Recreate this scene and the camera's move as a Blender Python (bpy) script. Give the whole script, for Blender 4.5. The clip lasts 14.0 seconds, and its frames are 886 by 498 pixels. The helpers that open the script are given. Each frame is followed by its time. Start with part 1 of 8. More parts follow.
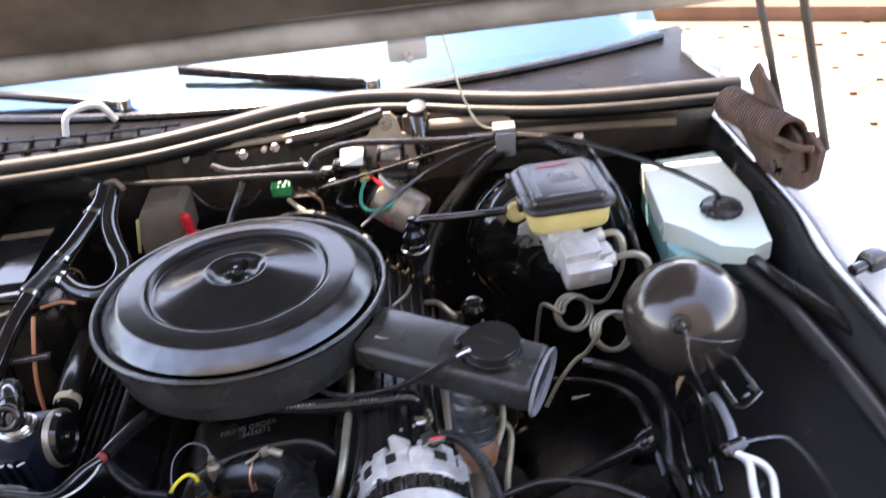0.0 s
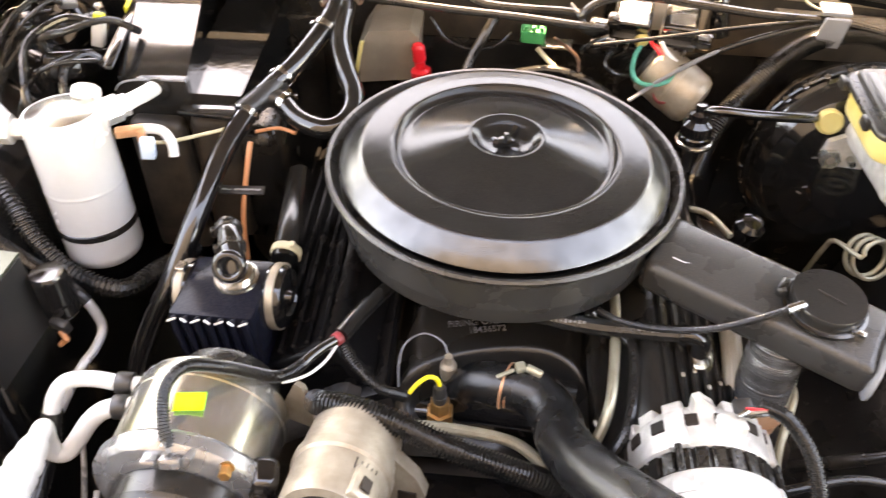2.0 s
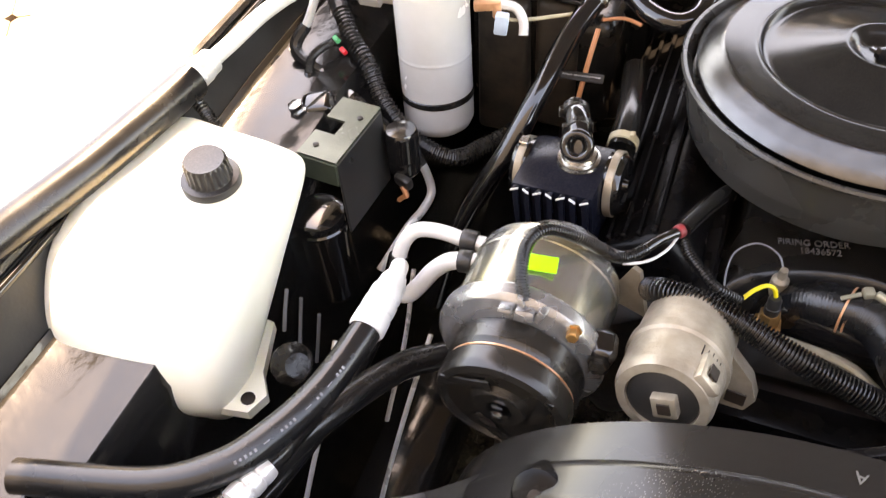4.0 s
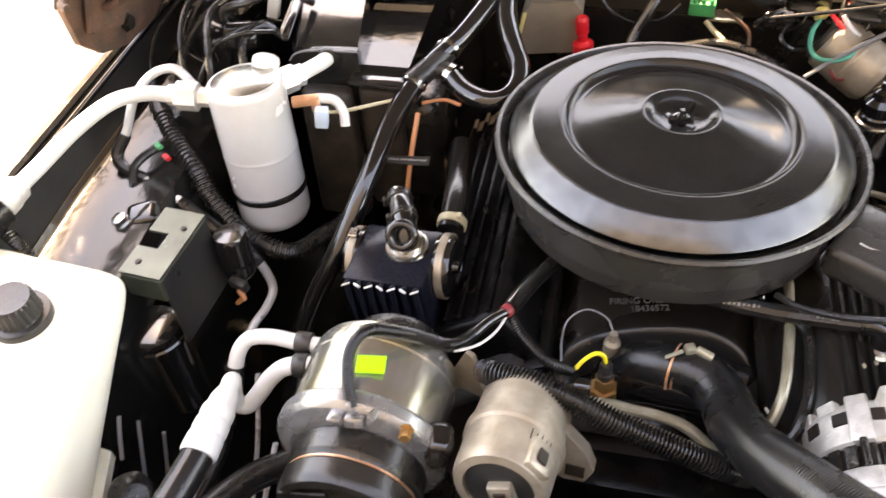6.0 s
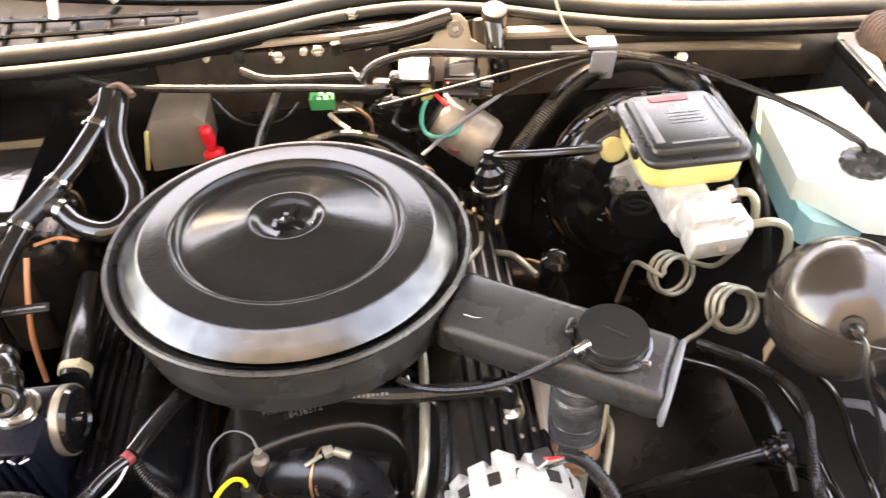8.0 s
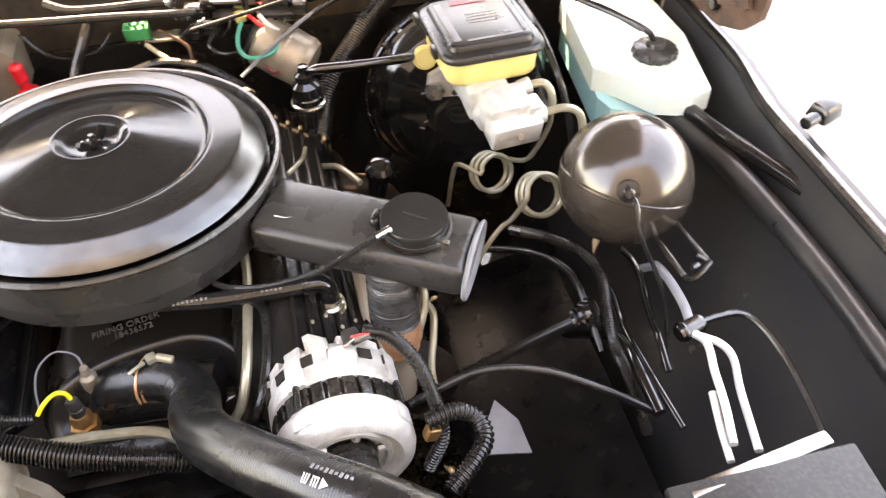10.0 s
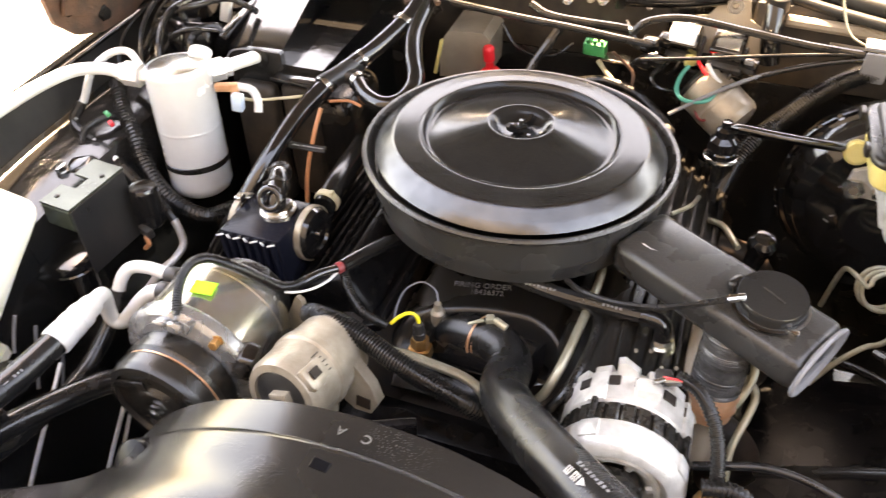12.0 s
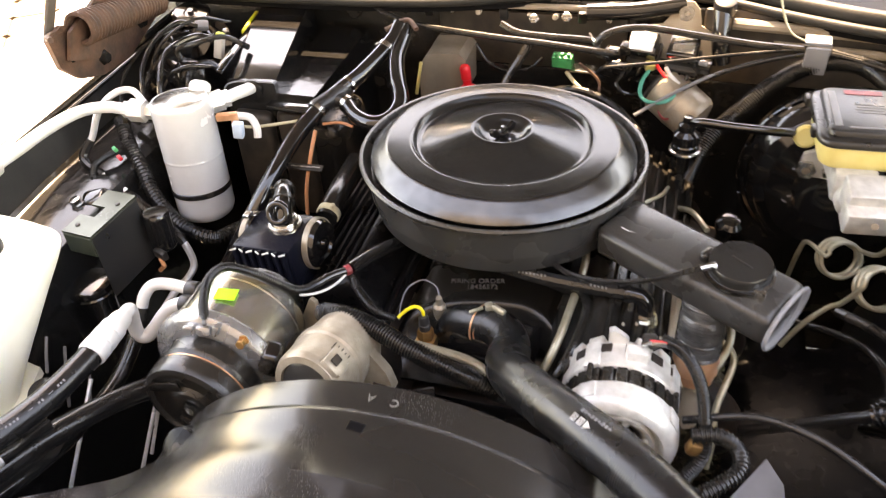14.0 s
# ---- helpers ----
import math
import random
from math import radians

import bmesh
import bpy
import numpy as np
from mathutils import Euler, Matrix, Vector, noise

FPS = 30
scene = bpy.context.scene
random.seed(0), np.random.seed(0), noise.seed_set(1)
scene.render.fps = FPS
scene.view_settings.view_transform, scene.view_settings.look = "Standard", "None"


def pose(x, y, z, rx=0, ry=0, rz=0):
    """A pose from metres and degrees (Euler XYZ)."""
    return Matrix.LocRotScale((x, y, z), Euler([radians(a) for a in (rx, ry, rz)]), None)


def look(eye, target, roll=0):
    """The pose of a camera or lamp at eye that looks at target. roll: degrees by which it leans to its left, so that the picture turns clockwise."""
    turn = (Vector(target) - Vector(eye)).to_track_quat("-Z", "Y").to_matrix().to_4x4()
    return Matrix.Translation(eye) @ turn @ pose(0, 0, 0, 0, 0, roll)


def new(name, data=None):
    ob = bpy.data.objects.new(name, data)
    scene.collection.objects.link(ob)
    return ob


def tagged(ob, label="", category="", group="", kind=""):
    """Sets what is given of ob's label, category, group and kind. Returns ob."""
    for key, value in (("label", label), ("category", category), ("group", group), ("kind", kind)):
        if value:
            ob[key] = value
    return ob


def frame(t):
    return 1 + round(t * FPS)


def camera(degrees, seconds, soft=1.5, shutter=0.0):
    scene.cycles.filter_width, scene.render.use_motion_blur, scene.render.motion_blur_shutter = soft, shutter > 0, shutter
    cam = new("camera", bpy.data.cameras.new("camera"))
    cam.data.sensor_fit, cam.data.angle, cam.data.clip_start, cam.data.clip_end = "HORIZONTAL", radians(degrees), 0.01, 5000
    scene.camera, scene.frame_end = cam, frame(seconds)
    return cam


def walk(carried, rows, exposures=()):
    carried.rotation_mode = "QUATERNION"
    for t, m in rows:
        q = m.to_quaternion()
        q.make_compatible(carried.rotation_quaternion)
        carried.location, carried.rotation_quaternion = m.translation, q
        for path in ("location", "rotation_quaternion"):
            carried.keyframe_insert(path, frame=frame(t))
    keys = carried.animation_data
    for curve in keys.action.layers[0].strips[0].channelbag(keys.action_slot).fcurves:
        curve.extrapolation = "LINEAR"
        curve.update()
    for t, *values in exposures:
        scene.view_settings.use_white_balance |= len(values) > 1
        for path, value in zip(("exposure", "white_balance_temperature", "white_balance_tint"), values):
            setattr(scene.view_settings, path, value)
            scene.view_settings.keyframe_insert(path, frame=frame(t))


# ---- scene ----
cam = camera(56.7, 14.0, soft=1.1, shutter=0.35)
METRES, EYE, TILT, LEAN, TURN = 1.15, 1.5198, -33.8, 5.0, -5.5
X0, Y0 = 0.2283, -0.8654
ROWS = [
    (0, 0, 0, 0, -0, 0, 0),
    (0.5, -0.124, 0.0597, -0.0076, -3.41, -6.17, -0.42),
    (1, -0.1694, 0.1057, 0.0039, -2.74, -9.35, -4.75),
    (1.5, -0.1849, 0.1423, 0.0213, 0.89, -10.59, -8.29),
    (2, -0.2208, 0.1601, 0.0223, 5.57, -12.16, -10.79),
    (2.5, -0.2647, 0.1615, 0.0133, 10.85, -14.19, -13.78),
    (3, -0.299, 0.1422, -0.0001, 15.9, -16.34, -15.58),
    (3.2, -0.3039, 0.1336, -0.0136, 17.84, -17.15, -15.81),
    (3.733, -0.3185, 0.122, -0.0321, 21.307, -19.5468, -16.0505),
    (4.267, -0.3145, 0.1222, -0.0455, 22.341, -21.7991, -14.7294),
    (4.767, -0.3021, 0.1286, -0.0469, 21.3934, -22.6076, -13.0617),
    (5.3, -0.2881, 0.1371, -0.0292, 18.65, -20.83, -11.88),
    (5.5, -0.2948, 0.1377, -0.0174, 16.56, -18.96, -12.02),
    (6, -0.2715, 0.1485, 0.0145, 13.5, -15.63, -11.13),
    (6.5, -0.2393, 0.1667, 0.0373, 9.87, -13.25, -9.49),
    (7, -0.1982, 0.1778, 0.0551, 5.66, -11.29, -7.25),
    (7.5, -0.1597, 0.1815, 0.0664, 1.71, -9.89, -5.26),
    (8, -0.1251, 0.1786, 0.0687, -2.47, -8.91, -3.13),
    (8.5, -0.1092, 0.1511, 0.0467, -9.56, -8.87, 1.37),
    (8.7, -0.1045, 0.1327, 0.0334, -12.74, -9.65, 3.43),
    (9.233, -0.0844, 0.1122, 0.0145, -16.0672, -10.9651, 5.5384),
    (9.733, -0.0558, 0.1203, 0.0148, -12.9204, -11.4155, 3.3579),
    (10.267, -0.0247, 0.1329, 0.0252, -5.392, -11.4314, -1.7957),
    (10.8, -0.0032, 0.1235, 0.0364, 3.85, -11.35, -8.21),
    (11, 0.0023, 0.1113, 0.0399, 7.69, -11.35, -10.91),
    (11.5, -0.0003, 0.0939, 0.0283, 15.16, -12.13, -14.37),
    (12, -0.0241, 0.0809, 0.0158, 20.29, -13.05, -16.55),
    (12.5, -0.0447, 0.0684, 0.0014, 24.33, -14.04, -17.43),
    (13, -0.0426, 0.0689, 0.0047, 25.73, -14.53, -16.9),
    (13.5, -0.0198, 0.0642, 0.0151, 22.27, -11.88, -15),
    (14, -0.0136, -0.0005, -0.0118, 17.69, -9.94, -12.94),
]
EXPOSURE, KELVIN, TINT = 4.24, 13300, 23
walk(cam, [(t, pose(X0, Y0, EYE, TILT, LEAN, TURN) @ pose(METRES * x, METRES * y, METRES * z, 90 + pitch, roll, yaw)) for t, x, y, z, yaw, pitch, roll in ROWS],
     [(0.0, EXPOSURE - 0.70, KELVIN - 4900, TINT), (0.25, EXPOSURE - 0.05, KELVIN - 2000, TINT), (0.9, EXPOSURE + 0.34, KELVIN, TINT), (2.3, EXPOSURE + 0.38, KELVIN, TINT), (3.0, EXPOSURE + 0.02, KELVIN - 900, TINT), (5.5, EXPOSURE - 0.17, KELVIN - 600, TINT), (6.1, EXPOSURE - 0.15, KELVIN - 400, TINT), (7.2, EXPOSURE + 0.3, KELVIN, TINT), (8.5, EXPOSURE + 0.42, KELVIN - 600, TINT), (11.5, EXPOSURE + 0.2, KELVIN, TINT), (13.0, EXPOSURE - 0.04, KELVIN, TINT), (14.0, EXPOSURE - 0.08, KELVIN, TINT)])

# ---------------------------------------------------------------- light
world = bpy.data.worlds.new("world")
scene.world = world
world.use_nodes = True
wn, wl = world.node_tree.nodes, world.node_tree.links
sky = wn.new("ShaderNodeTexSky")
sky.sky_type, sky.sun_disc = "NISHITA", False
SUN_AZ, SUN_EL = radians(-18), radians(62)   # azimuth from +y, clockwise
sky.sun_elevation, sky.sun_rotation = SUN_EL, SUN_AZ
sky.air_density, sky.dust_density, sky.ozone_density = 1.0, 0.7, 2.0
wn["Background"].inputs["Strength"].default_value = 0.15
wl.new(sky.outputs["Color"], wn["Background"].inputs["Color"])
sun = new("sun", bpy.data.lights.new("sun", "SUN"))
sun.data.energy, sun.data.angle, sun.data.color = 2.7, radians(0.6), (1.0, 0.95, 0.88)
sun_dir = Vector((math.sin(SUN_AZ) * math.cos(SUN_EL), math.cos(SUN_AZ) * math.cos(SUN_EL), math.sin(SUN_EL)))
sun.matrix_world = look(sun_dir * 20, (0, 0, 0))


# ---------------------------------------------------------------- materials
def material(name, colour, rough=0.5, metal=0.0, second=None, scale=20.0, amount=0.5, bump=0.0, bump_scale=200.0,
             coat=0.0, dust=0.0, dust_colour=(0.32, 0.28, 0.22), rough_var=0.12, subsurface=0.0, transmission=0.0, specks=0.0):
    """Principled material with coarse and fine variation, dust that settles on upward faces, and fine relief."""
    m = bpy.data.materials.new(name)
    m.use_nodes = True
    n, l = m.node_tree.nodes, m.node_tree.links
    b = n["Principled BSDF"]
    geo = n.new("ShaderNodeNewGeometry")
    big = n.new("ShaderNodeTexNoise")
    big.inputs["Scale"].default_value, big.inputs["Detail"].default_value = scale, 6
    l.new(geo.outputs["Position"], big.inputs["Vector"])
    fine = n.new("ShaderNodeTexNoise")
    fine.inputs["Scale"].default_value, fine.inputs["Detail"].default_value = bump_scale, 4
    l.new(geo.outputs["Position"], fine.inputs["Vector"])
    ramp = n.new("ShaderNodeValToRGB")
    ramp.color_ramp.elements[0].position, ramp.color_ramp.elements[1].position = 0.5 - 0.28 * (1 - amount) - 0.02, 0.72
    second = second or tuple(c * 0.72 for c in colour)
    ramp.color_ramp.elements[0].color = (*colour, 1)
    ramp.color_ramp.elements[1].color = (*second, 1)
    l.new(big.outputs["Fac"], ramp.inputs["Fac"])
    out = ramp.outputs["Color"]
    if dust > 0:
        up = n.new("ShaderNodeSeparateXYZ")
        l.new(geo.outputs["Normal"], up.inputs[0])
        f = n.new("ShaderNodeMapRange")
        f.inputs["From Min"].default_value, f.inputs["From Max"].default_value = 0.2, 1.0
        l.new(up.outputs["Z"], f.inputs["Value"])
        k = n.new("ShaderNodeMath")
        k.operation = "MULTIPLY"
        l.new(f.outputs[0], k.inputs[0])
        speck = n.new("ShaderNodeMapRange")
        speck.inputs["From Min"].default_value, speck.inputs["From Max"].default_value = 0.42, 0.72
        speck.inputs["To Max"].default_value = dust
        l.new(fine.outputs["Fac"], speck.inputs["Value"])
        l.new(speck.outputs[0], k.inputs[1])
        mix = n.new("ShaderNodeMix")
        mix.data_type = "RGBA"
        l.new(k.outputs[0], mix.inputs["Factor"])
        l.new(out, mix.inputs["A"])
        mix.inputs["B"].default_value = (*dust_colour, 1)
        out = mix.outputs["Result"]
    if specks > 0:
        drop = n.new("ShaderNodeTexVoronoi")
        drop.inputs["Scale"].default_value = 560
        l.new(geo.outputs["Position"], drop.inputs["Vector"])
        near = n.new("ShaderNodeMapRange")
        near.inputs["From Min"].default_value, near.inputs["From Max"].default_value = 0.30, 0.16
        l.new(drop.outputs["Distance"], near.inputs["Value"])
        patch = n.new("ShaderNodeTexNoise")
        patch.inputs["Scale"].default_value, patch.inputs["Detail"].default_value = 11, 3
        l.new(geo.outputs["Position"], patch.inputs["Vector"])
        where = n.new("ShaderNodeMapRange")
        where.inputs["From Min"].default_value, where.inputs["From Max"].default_value = 0.52, 0.64
        where.inputs["To Max"].default_value = specks
        l.new(patch.outputs["Fac"], where.inputs["Value"])
        k = n.new("ShaderNodeMath")
        k.operation = "MULTIPLY"
        l.new(near.outputs[0], k.inputs[0])
        l.new(where.outputs[0], k.inputs[1])
        mix = n.new("ShaderNodeMix")
        mix.data_type = "RGBA"
        l.new(k.outputs[0], mix.inputs["Factor"])
        l.new(out, mix.inputs["A"])
        mix.inputs["B"].default_value = (0.46, 0.45, 0.43, 1)
        out = mix.outputs["Result"]
    l.new(out, b.inputs["Base Color"])
    r = n.new("ShaderNodeMapRange")
    r.inputs["To Min"].default_value, r.inputs["To Max"].default_value = max(0.03, rough - rough_var), min(1, rough + rough_var)
    l.new(big.outputs["Fac"], r.inputs["Value"])
    l.new(r.outputs[0], b.inputs["Roughness"])
    b.inputs["Metallic"].default_value = metal
    b.inputs["Coat Weight"].default_value, b.inputs["Coat Roughness"].default_value = coat, 0.08
    b.inputs["Subsurface Weight"].default_value = subsurface
    b.inputs["Subsurface Radius"].default_value = (0.02, 0.02, 0.015)
    b.inputs["Transmission Weight"].default_value = transmission
    if bump > 0:
        bp = n.new("ShaderNodeBump")
        bp.inputs["Strength"].default_value, bp.inputs["Distance"].default_value = bump, 0.002
        l.new(fine.outputs["Fac"], bp.inputs["Height"])
        l.new(bp.outputs["Normal"], b.inputs["Normal"])
    return m


SATIN = material("satin_black_enamel", (0.012, 0.0115, 0.0112), 0.15, 0, (0.018, 0.0172, 0.0165), 14, 0.5, 0.02, 900, dust=0.03, rough_var=0.06)
SMOKE = material("smoked_chrome", (0.085, 0.084, 0.082), 0.23, 1.0, (0.125, 0.123, 0.120), 70, 0.5, 0.08, 900, rough_var=0.06)
TRAY = material("dull_black_pressed_steel", (0.026, 0.025, 0.0245), 0.28, 0, (0.036, 0.0345, 0.033), 18, 0.5, 0.05, 700, dust=0.12)
BLUEBLACK = material("blue_black_plastic", (0.006, 0.007, 0.012), 0.17, 0, (0.009, 0.010, 0.015), 25, 0.5, 0.04, 500, dust=0.03)
GLOSS = material("gloss_black_paint", (0.006, 0.006, 0.006), 0.10, 0, (0.010, 0.009, 0.009), 9, 0.5, 0.10, 70, coat=0.6, dust=0.02, rough_var=0.06)
BLACK = material("greasy_black_paint", (0.009, 0.009, 0.009), 0.24, 0, (0.020, 0.017, 0.014), 22, 0.5, 0.25, 160, dust=0.06)
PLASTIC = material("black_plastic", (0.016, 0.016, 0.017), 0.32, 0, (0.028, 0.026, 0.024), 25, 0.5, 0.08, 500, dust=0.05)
SHROUD = material("weathered_black_plastic", (0.012, 0.0112, 0.0105), 0.23, 0, (0.019, 0.017, 0.0155), 6, 0.5, 0.22, 18, rough_var=0.10, specks=0.22)
COVER = material("oily_black_casting", (0.003, 0.003, 0.003), 0.24, 0, (0.007, 0.006, 0.006), 30, 0.5, 0.15, 260)
CANALU = material("clear_coated_aluminium", (0.68, 0.685, 0.68), 0.24, 0.3, (0.60, 0.60, 0.59), 22, 0.5, 0.04, 400, coat=0.2)
PLATE = material("satin_zinc_plate", (0.40, 0.405, 0.41), 0.26, 0.75, (0.28, 0.28, 0.28), 40, 0.5, 0.06, 400)
HOSE = material("ribbed_hose_rubber", (0.007, 0.007, 0.0075), 0.26, 0, (0.012, 0.012, 0.012), 30, 0.5, 0.05, 420)
CLUTCH = material("satin_black_steel", (0.010, 0.0095, 0.009), 0.26, 0, (0.020, 0.017, 0.014), 12, 0.5, 0.05, 300, rough_var=0.08)
INNER = material("semi_gloss_black_panel", (0.030, 0.030, 0.032), 0.22, 0, (0.042, 0.040, 0.038), 10, 0.5, 0.3, 16)
WAVY = material("wavy_gloss_black_panel", (0.008, 0.008, 0.008), 0.11, 0, (0.014, 0.013, 0.012), 9, 0.5, 0.6, 26, coat=0.15)
RUBBER = material("black_rubber", (0.008, 0.008, 0.008), 0.20, 0, (0.020, 0.019, 0.018), 30, 0.5, 0.06, 420, dust=0.02)
LOOM = material("corrugated_loom_plastic", (0.008, 0.008, 0.008), 0.20, 0, (0.025, 0.024, 0.022), 40, 0.5, 0.0, 400, dust=0.03)
DARK = material("sooty_engine_iron", (0.009, 0.008, 0.008), 0.45, 0, (0.040, 0.026, 0.018), 16, 0.5, 0.4, 90)
ALU = material("bare_aluminium", (0.74, 0.735, 0.72), 0.30, 0.45, (0.60, 0.59, 0.56), 40, 0.5, 0.12, 400, rough_var=0.1)
CASTALU = material("cast_aluminium", (0.72, 0.70, 0.66), 0.40, 0.45, (0.48, 0.46, 0.42), 60, 0.5, 0.3, 350)
TANALU = material("dirty_cast_aluminium", (0.405, 0.345, 0.27), 0.38, 0.4, (0.26, 0.21, 0.155), 45, 0.5, 0.28, 300)
WHITEALU = material("white_painted_aluminium", (0.66, 0.66, 0.64), 0.40, 0.1, (0.58, 0.57, 0.54), 25, 0.5, 0.05, 500)
CHROME = material("bright_zinc", (0.55, 0.54, 0.52), 0.22, 1.0, (0.40, 0.38, 0.34), 50, 0.5, 0.05, 500)
GOLDZINC = material("yellow_zinc_plating", (0.52, 0.515, 0.49), 0.19, 0.85, (0.32, 0.285, 0.155), 22, 0.6, 0.10, 160)
BRASS = material("worn_brass", (0.54, 0.30, 0.12), 0.32, 0.8, (0.38, 0.18, 0.07), 60, 0.5, 0.1, 500)
FOIL = material("dark_foil_wrap", (0.15, 0.15, 0.15), 0.22, 0.5, (0.06, 0.059, 0.058), 60, 0.6, 0.35, 300)
GRIME = material("brown_firewall_grime", (0.050, 0.038, 0.028), 0.5, 0, (0.014, 0.011, 0.009), 30, 0.6, 0.4, 120)
LIDBLACK = material("worn_black_lid", (0.012, 0.0115, 0.011), 0.30, 0, (0.020, 0.019, 0.018), 30, 0.5, 0.1, 400)
TAPE = material("yellow_tape", (0.72, 0.70, 0.05), 0.5)
COPPER = material("rusty_copper_foil", (0.82, 0.46, 0.28), 0.34, 0.5, (0.60, 0.26, 0.13), 35, 0.6, 0.3, 200)
DUSTY = material("dusty_tan_steel", (0.30, 0.24, 0.18), 0.6, 0, (0.17, 0.13, 0.095), 16, 0.6, 0.3, 150)
TANCASE = material("beige_painted_metal", (0.40, 0.34, 0.27), 0.5, 0.1, (0.38, 0.33, 0.26), 25, 0.5, 0.1, 300)
RUST = material("surface_rust", (0.105, 0.050, 0.030), 0.68, 0.0, (0.040, 0.024, 0.018), 42, 0.6, 0.6, 220)
BROWN = material("stained_brown_underside", (0.124, 0.109, 0.093), 0.8, 0, (0.048, 0.039, 0.031), 9, 0.55, 0.5, 60)
CREAM = material("aged_translucent_plastic", (0.88, 0.86, 0.74), 0.38, 0, (0.82, 0.77, 0.58), 9, 0.5, 0.05, 300, subsurface=0.25)
AQUA = material("milky_washer_plastic", (0.80, 0.88, 0.79), 0.36, 0, (0.66, 0.83, 0.77), 9, 0.5, 0.05, 300, subsurface=0.3)
FLUID = material("blue_washer_fluid_plastic", (0.16, 0.50, 0.60), 0.34, 0, (0.46, 0.72, 0.66), 8, 0.5, 0.04, 300, subsurface=0.2)
YELLOW = material("amber_reservoir_plastic", (0.66, 0.56, 0.24), 0.32, 0, (0.55, 0.42, 0.14), 25, 0.5, 0.04, 400, subsurface=0.15)
GREEN = material("green_plastic", (0.01, 0.36, 0.13), 0.42)
LIME = material("fluorescent_sticker", (0.30, 0.95, 0.02), 0.5)
FADEDRED = material("faded_red_print", (0.30, 0.03, 0.035), 0.45, 0, (0.10, 0.02, 0.02), 90, 0.6)
RED = material("red_plastic", (0.80, 0.02, 0.03), 0.38)
YELLOWWIRE = material("yellow_wire", (0.85, 0.66, 0.03), 0.45)
ORANGEWIRE = material("orange_wire", (0.65, 0.26, 0.12), 0.5)
TANWIRE = material("tan_wire", (0.52, 0.45, 0.30), 0.5)
GREENWIRE = material("green_wire", (0.02, 0.34, 0.25), 0.45)
BLUECON = material("pale_blue_plastic", (0.52, 0.66, 0.80), 0.45)
GREYPAINT = material("grey_heater_box", (0.24, 0.195, 0.15), 0.55, 0, (0.15, 0.12, 0.09), 14, 0.5, 0.25, 150)
TUBE = material("olive_plated_tube", (0.42, 0.39, 0.29), 0.34, 0.55, (0.32, 0.29, 0.21), 60, 0.5, 0.05, 500)
BRONZE = material("dark_bronze_enamel", (0.042, 0.033, 0.027), 0.19, 0.3, (0.056, 0.044, 0.036), 16, 0.5, 0.12, 60, coat=0.1, rough_var=0.06)
BODY = material("white_car_paint", (0.72, 0.72, 0.70), 0.28, 0, (0.68, 0.68, 0.65), 4, 0.5, 0.02, 300, coat=0.6, dust=0.12)
EDGE = material("dull_grey_primer", (0.36, 0.345, 0.31), 0.55, 0, (0.12, 0.11, 0.095), 9, 0.6, 0.2, 120)
PALE = material("pale_grey_cover", (0.50, 0.50, 0.48), 0.5, 0, (0.40, 0.39, 0.36), 20, 0.5, 0.1, 300)
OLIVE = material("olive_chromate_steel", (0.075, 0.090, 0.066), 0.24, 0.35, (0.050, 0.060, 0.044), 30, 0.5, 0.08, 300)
INK = material("white_print", (0.72, 0.72, 0.70), 0.6)
GREYINK = material("grey_raised_casting", (0.16, 0.155, 0.145), 0.5)
SEAL = material("dull_rubber_seal", (0.016, 0.016, 0.016), 0.46, 0, (0.030, 0.029, 0.027), 22, 0.5, 0.1, 260, dust=0.06)
TOPSHEEN = material("bright_top_sheen", (0.78, 0.78, 0.76), 0.12, 0.9, (0.68, 0.68, 0.66), 60, 0.5)
STRAP = material("grey_strap", (0.20, 0.20, 0.21), 0.55)
PAVER = material("orange_clay_paver", (0.15, 0.100, 0.060), 0.8, 0, (0.17, 0.115, 0.068), 3, 0.6, 0.4, 120)
SAND = material("dark_joint_sand", (0.16, 0.085, 0.05), 0.95, 0, (0.24, 0.14, 0.08), 12, 0.6, 0.6, 80)
LEAF = material("hedge_leaves", (0.045, 0.085, 0.025), 0.6, 0, (0.085, 0.10, 0.035), 8, 0.6, 0.2, 90)
WALL = material("dark_grey_rendered_wall", (0.105, 0.102, 0.098), 0.85, 0, (0.075, 0.073, 0.070), 1.5, 0.5, 0.3, 60)
COWLBLACK = material("satin_black_cowl", (0.004, 0.004, 0.0048), 0.30, 0, (0.007, 0.007, 0.0075), 20, 0.5, 0.1, 200)
SOIL = material("bare_soil", (0.13, 0.065, 0.04), 0.95, 0, (0.19, 0.10, 0.06), 6, 0.6, 0.7, 50)


for m, level in ((COWLBLACK, 0.06), (BROWN, 0.2), (SEAL, 0.3), (DARK, 0.25), (RUBBER, 0.48), (COVER, 0.12), (WAVY, 0.4), (SATIN, 0.31), (TRAY, 0.45), (SHROUD, 0.38), (BLUEBLACK, 0.14), (BRONZE, 0.85)):
    m.node_tree.nodes["Principled BSDF"].inputs["Specular IOR Level"].default_value = level


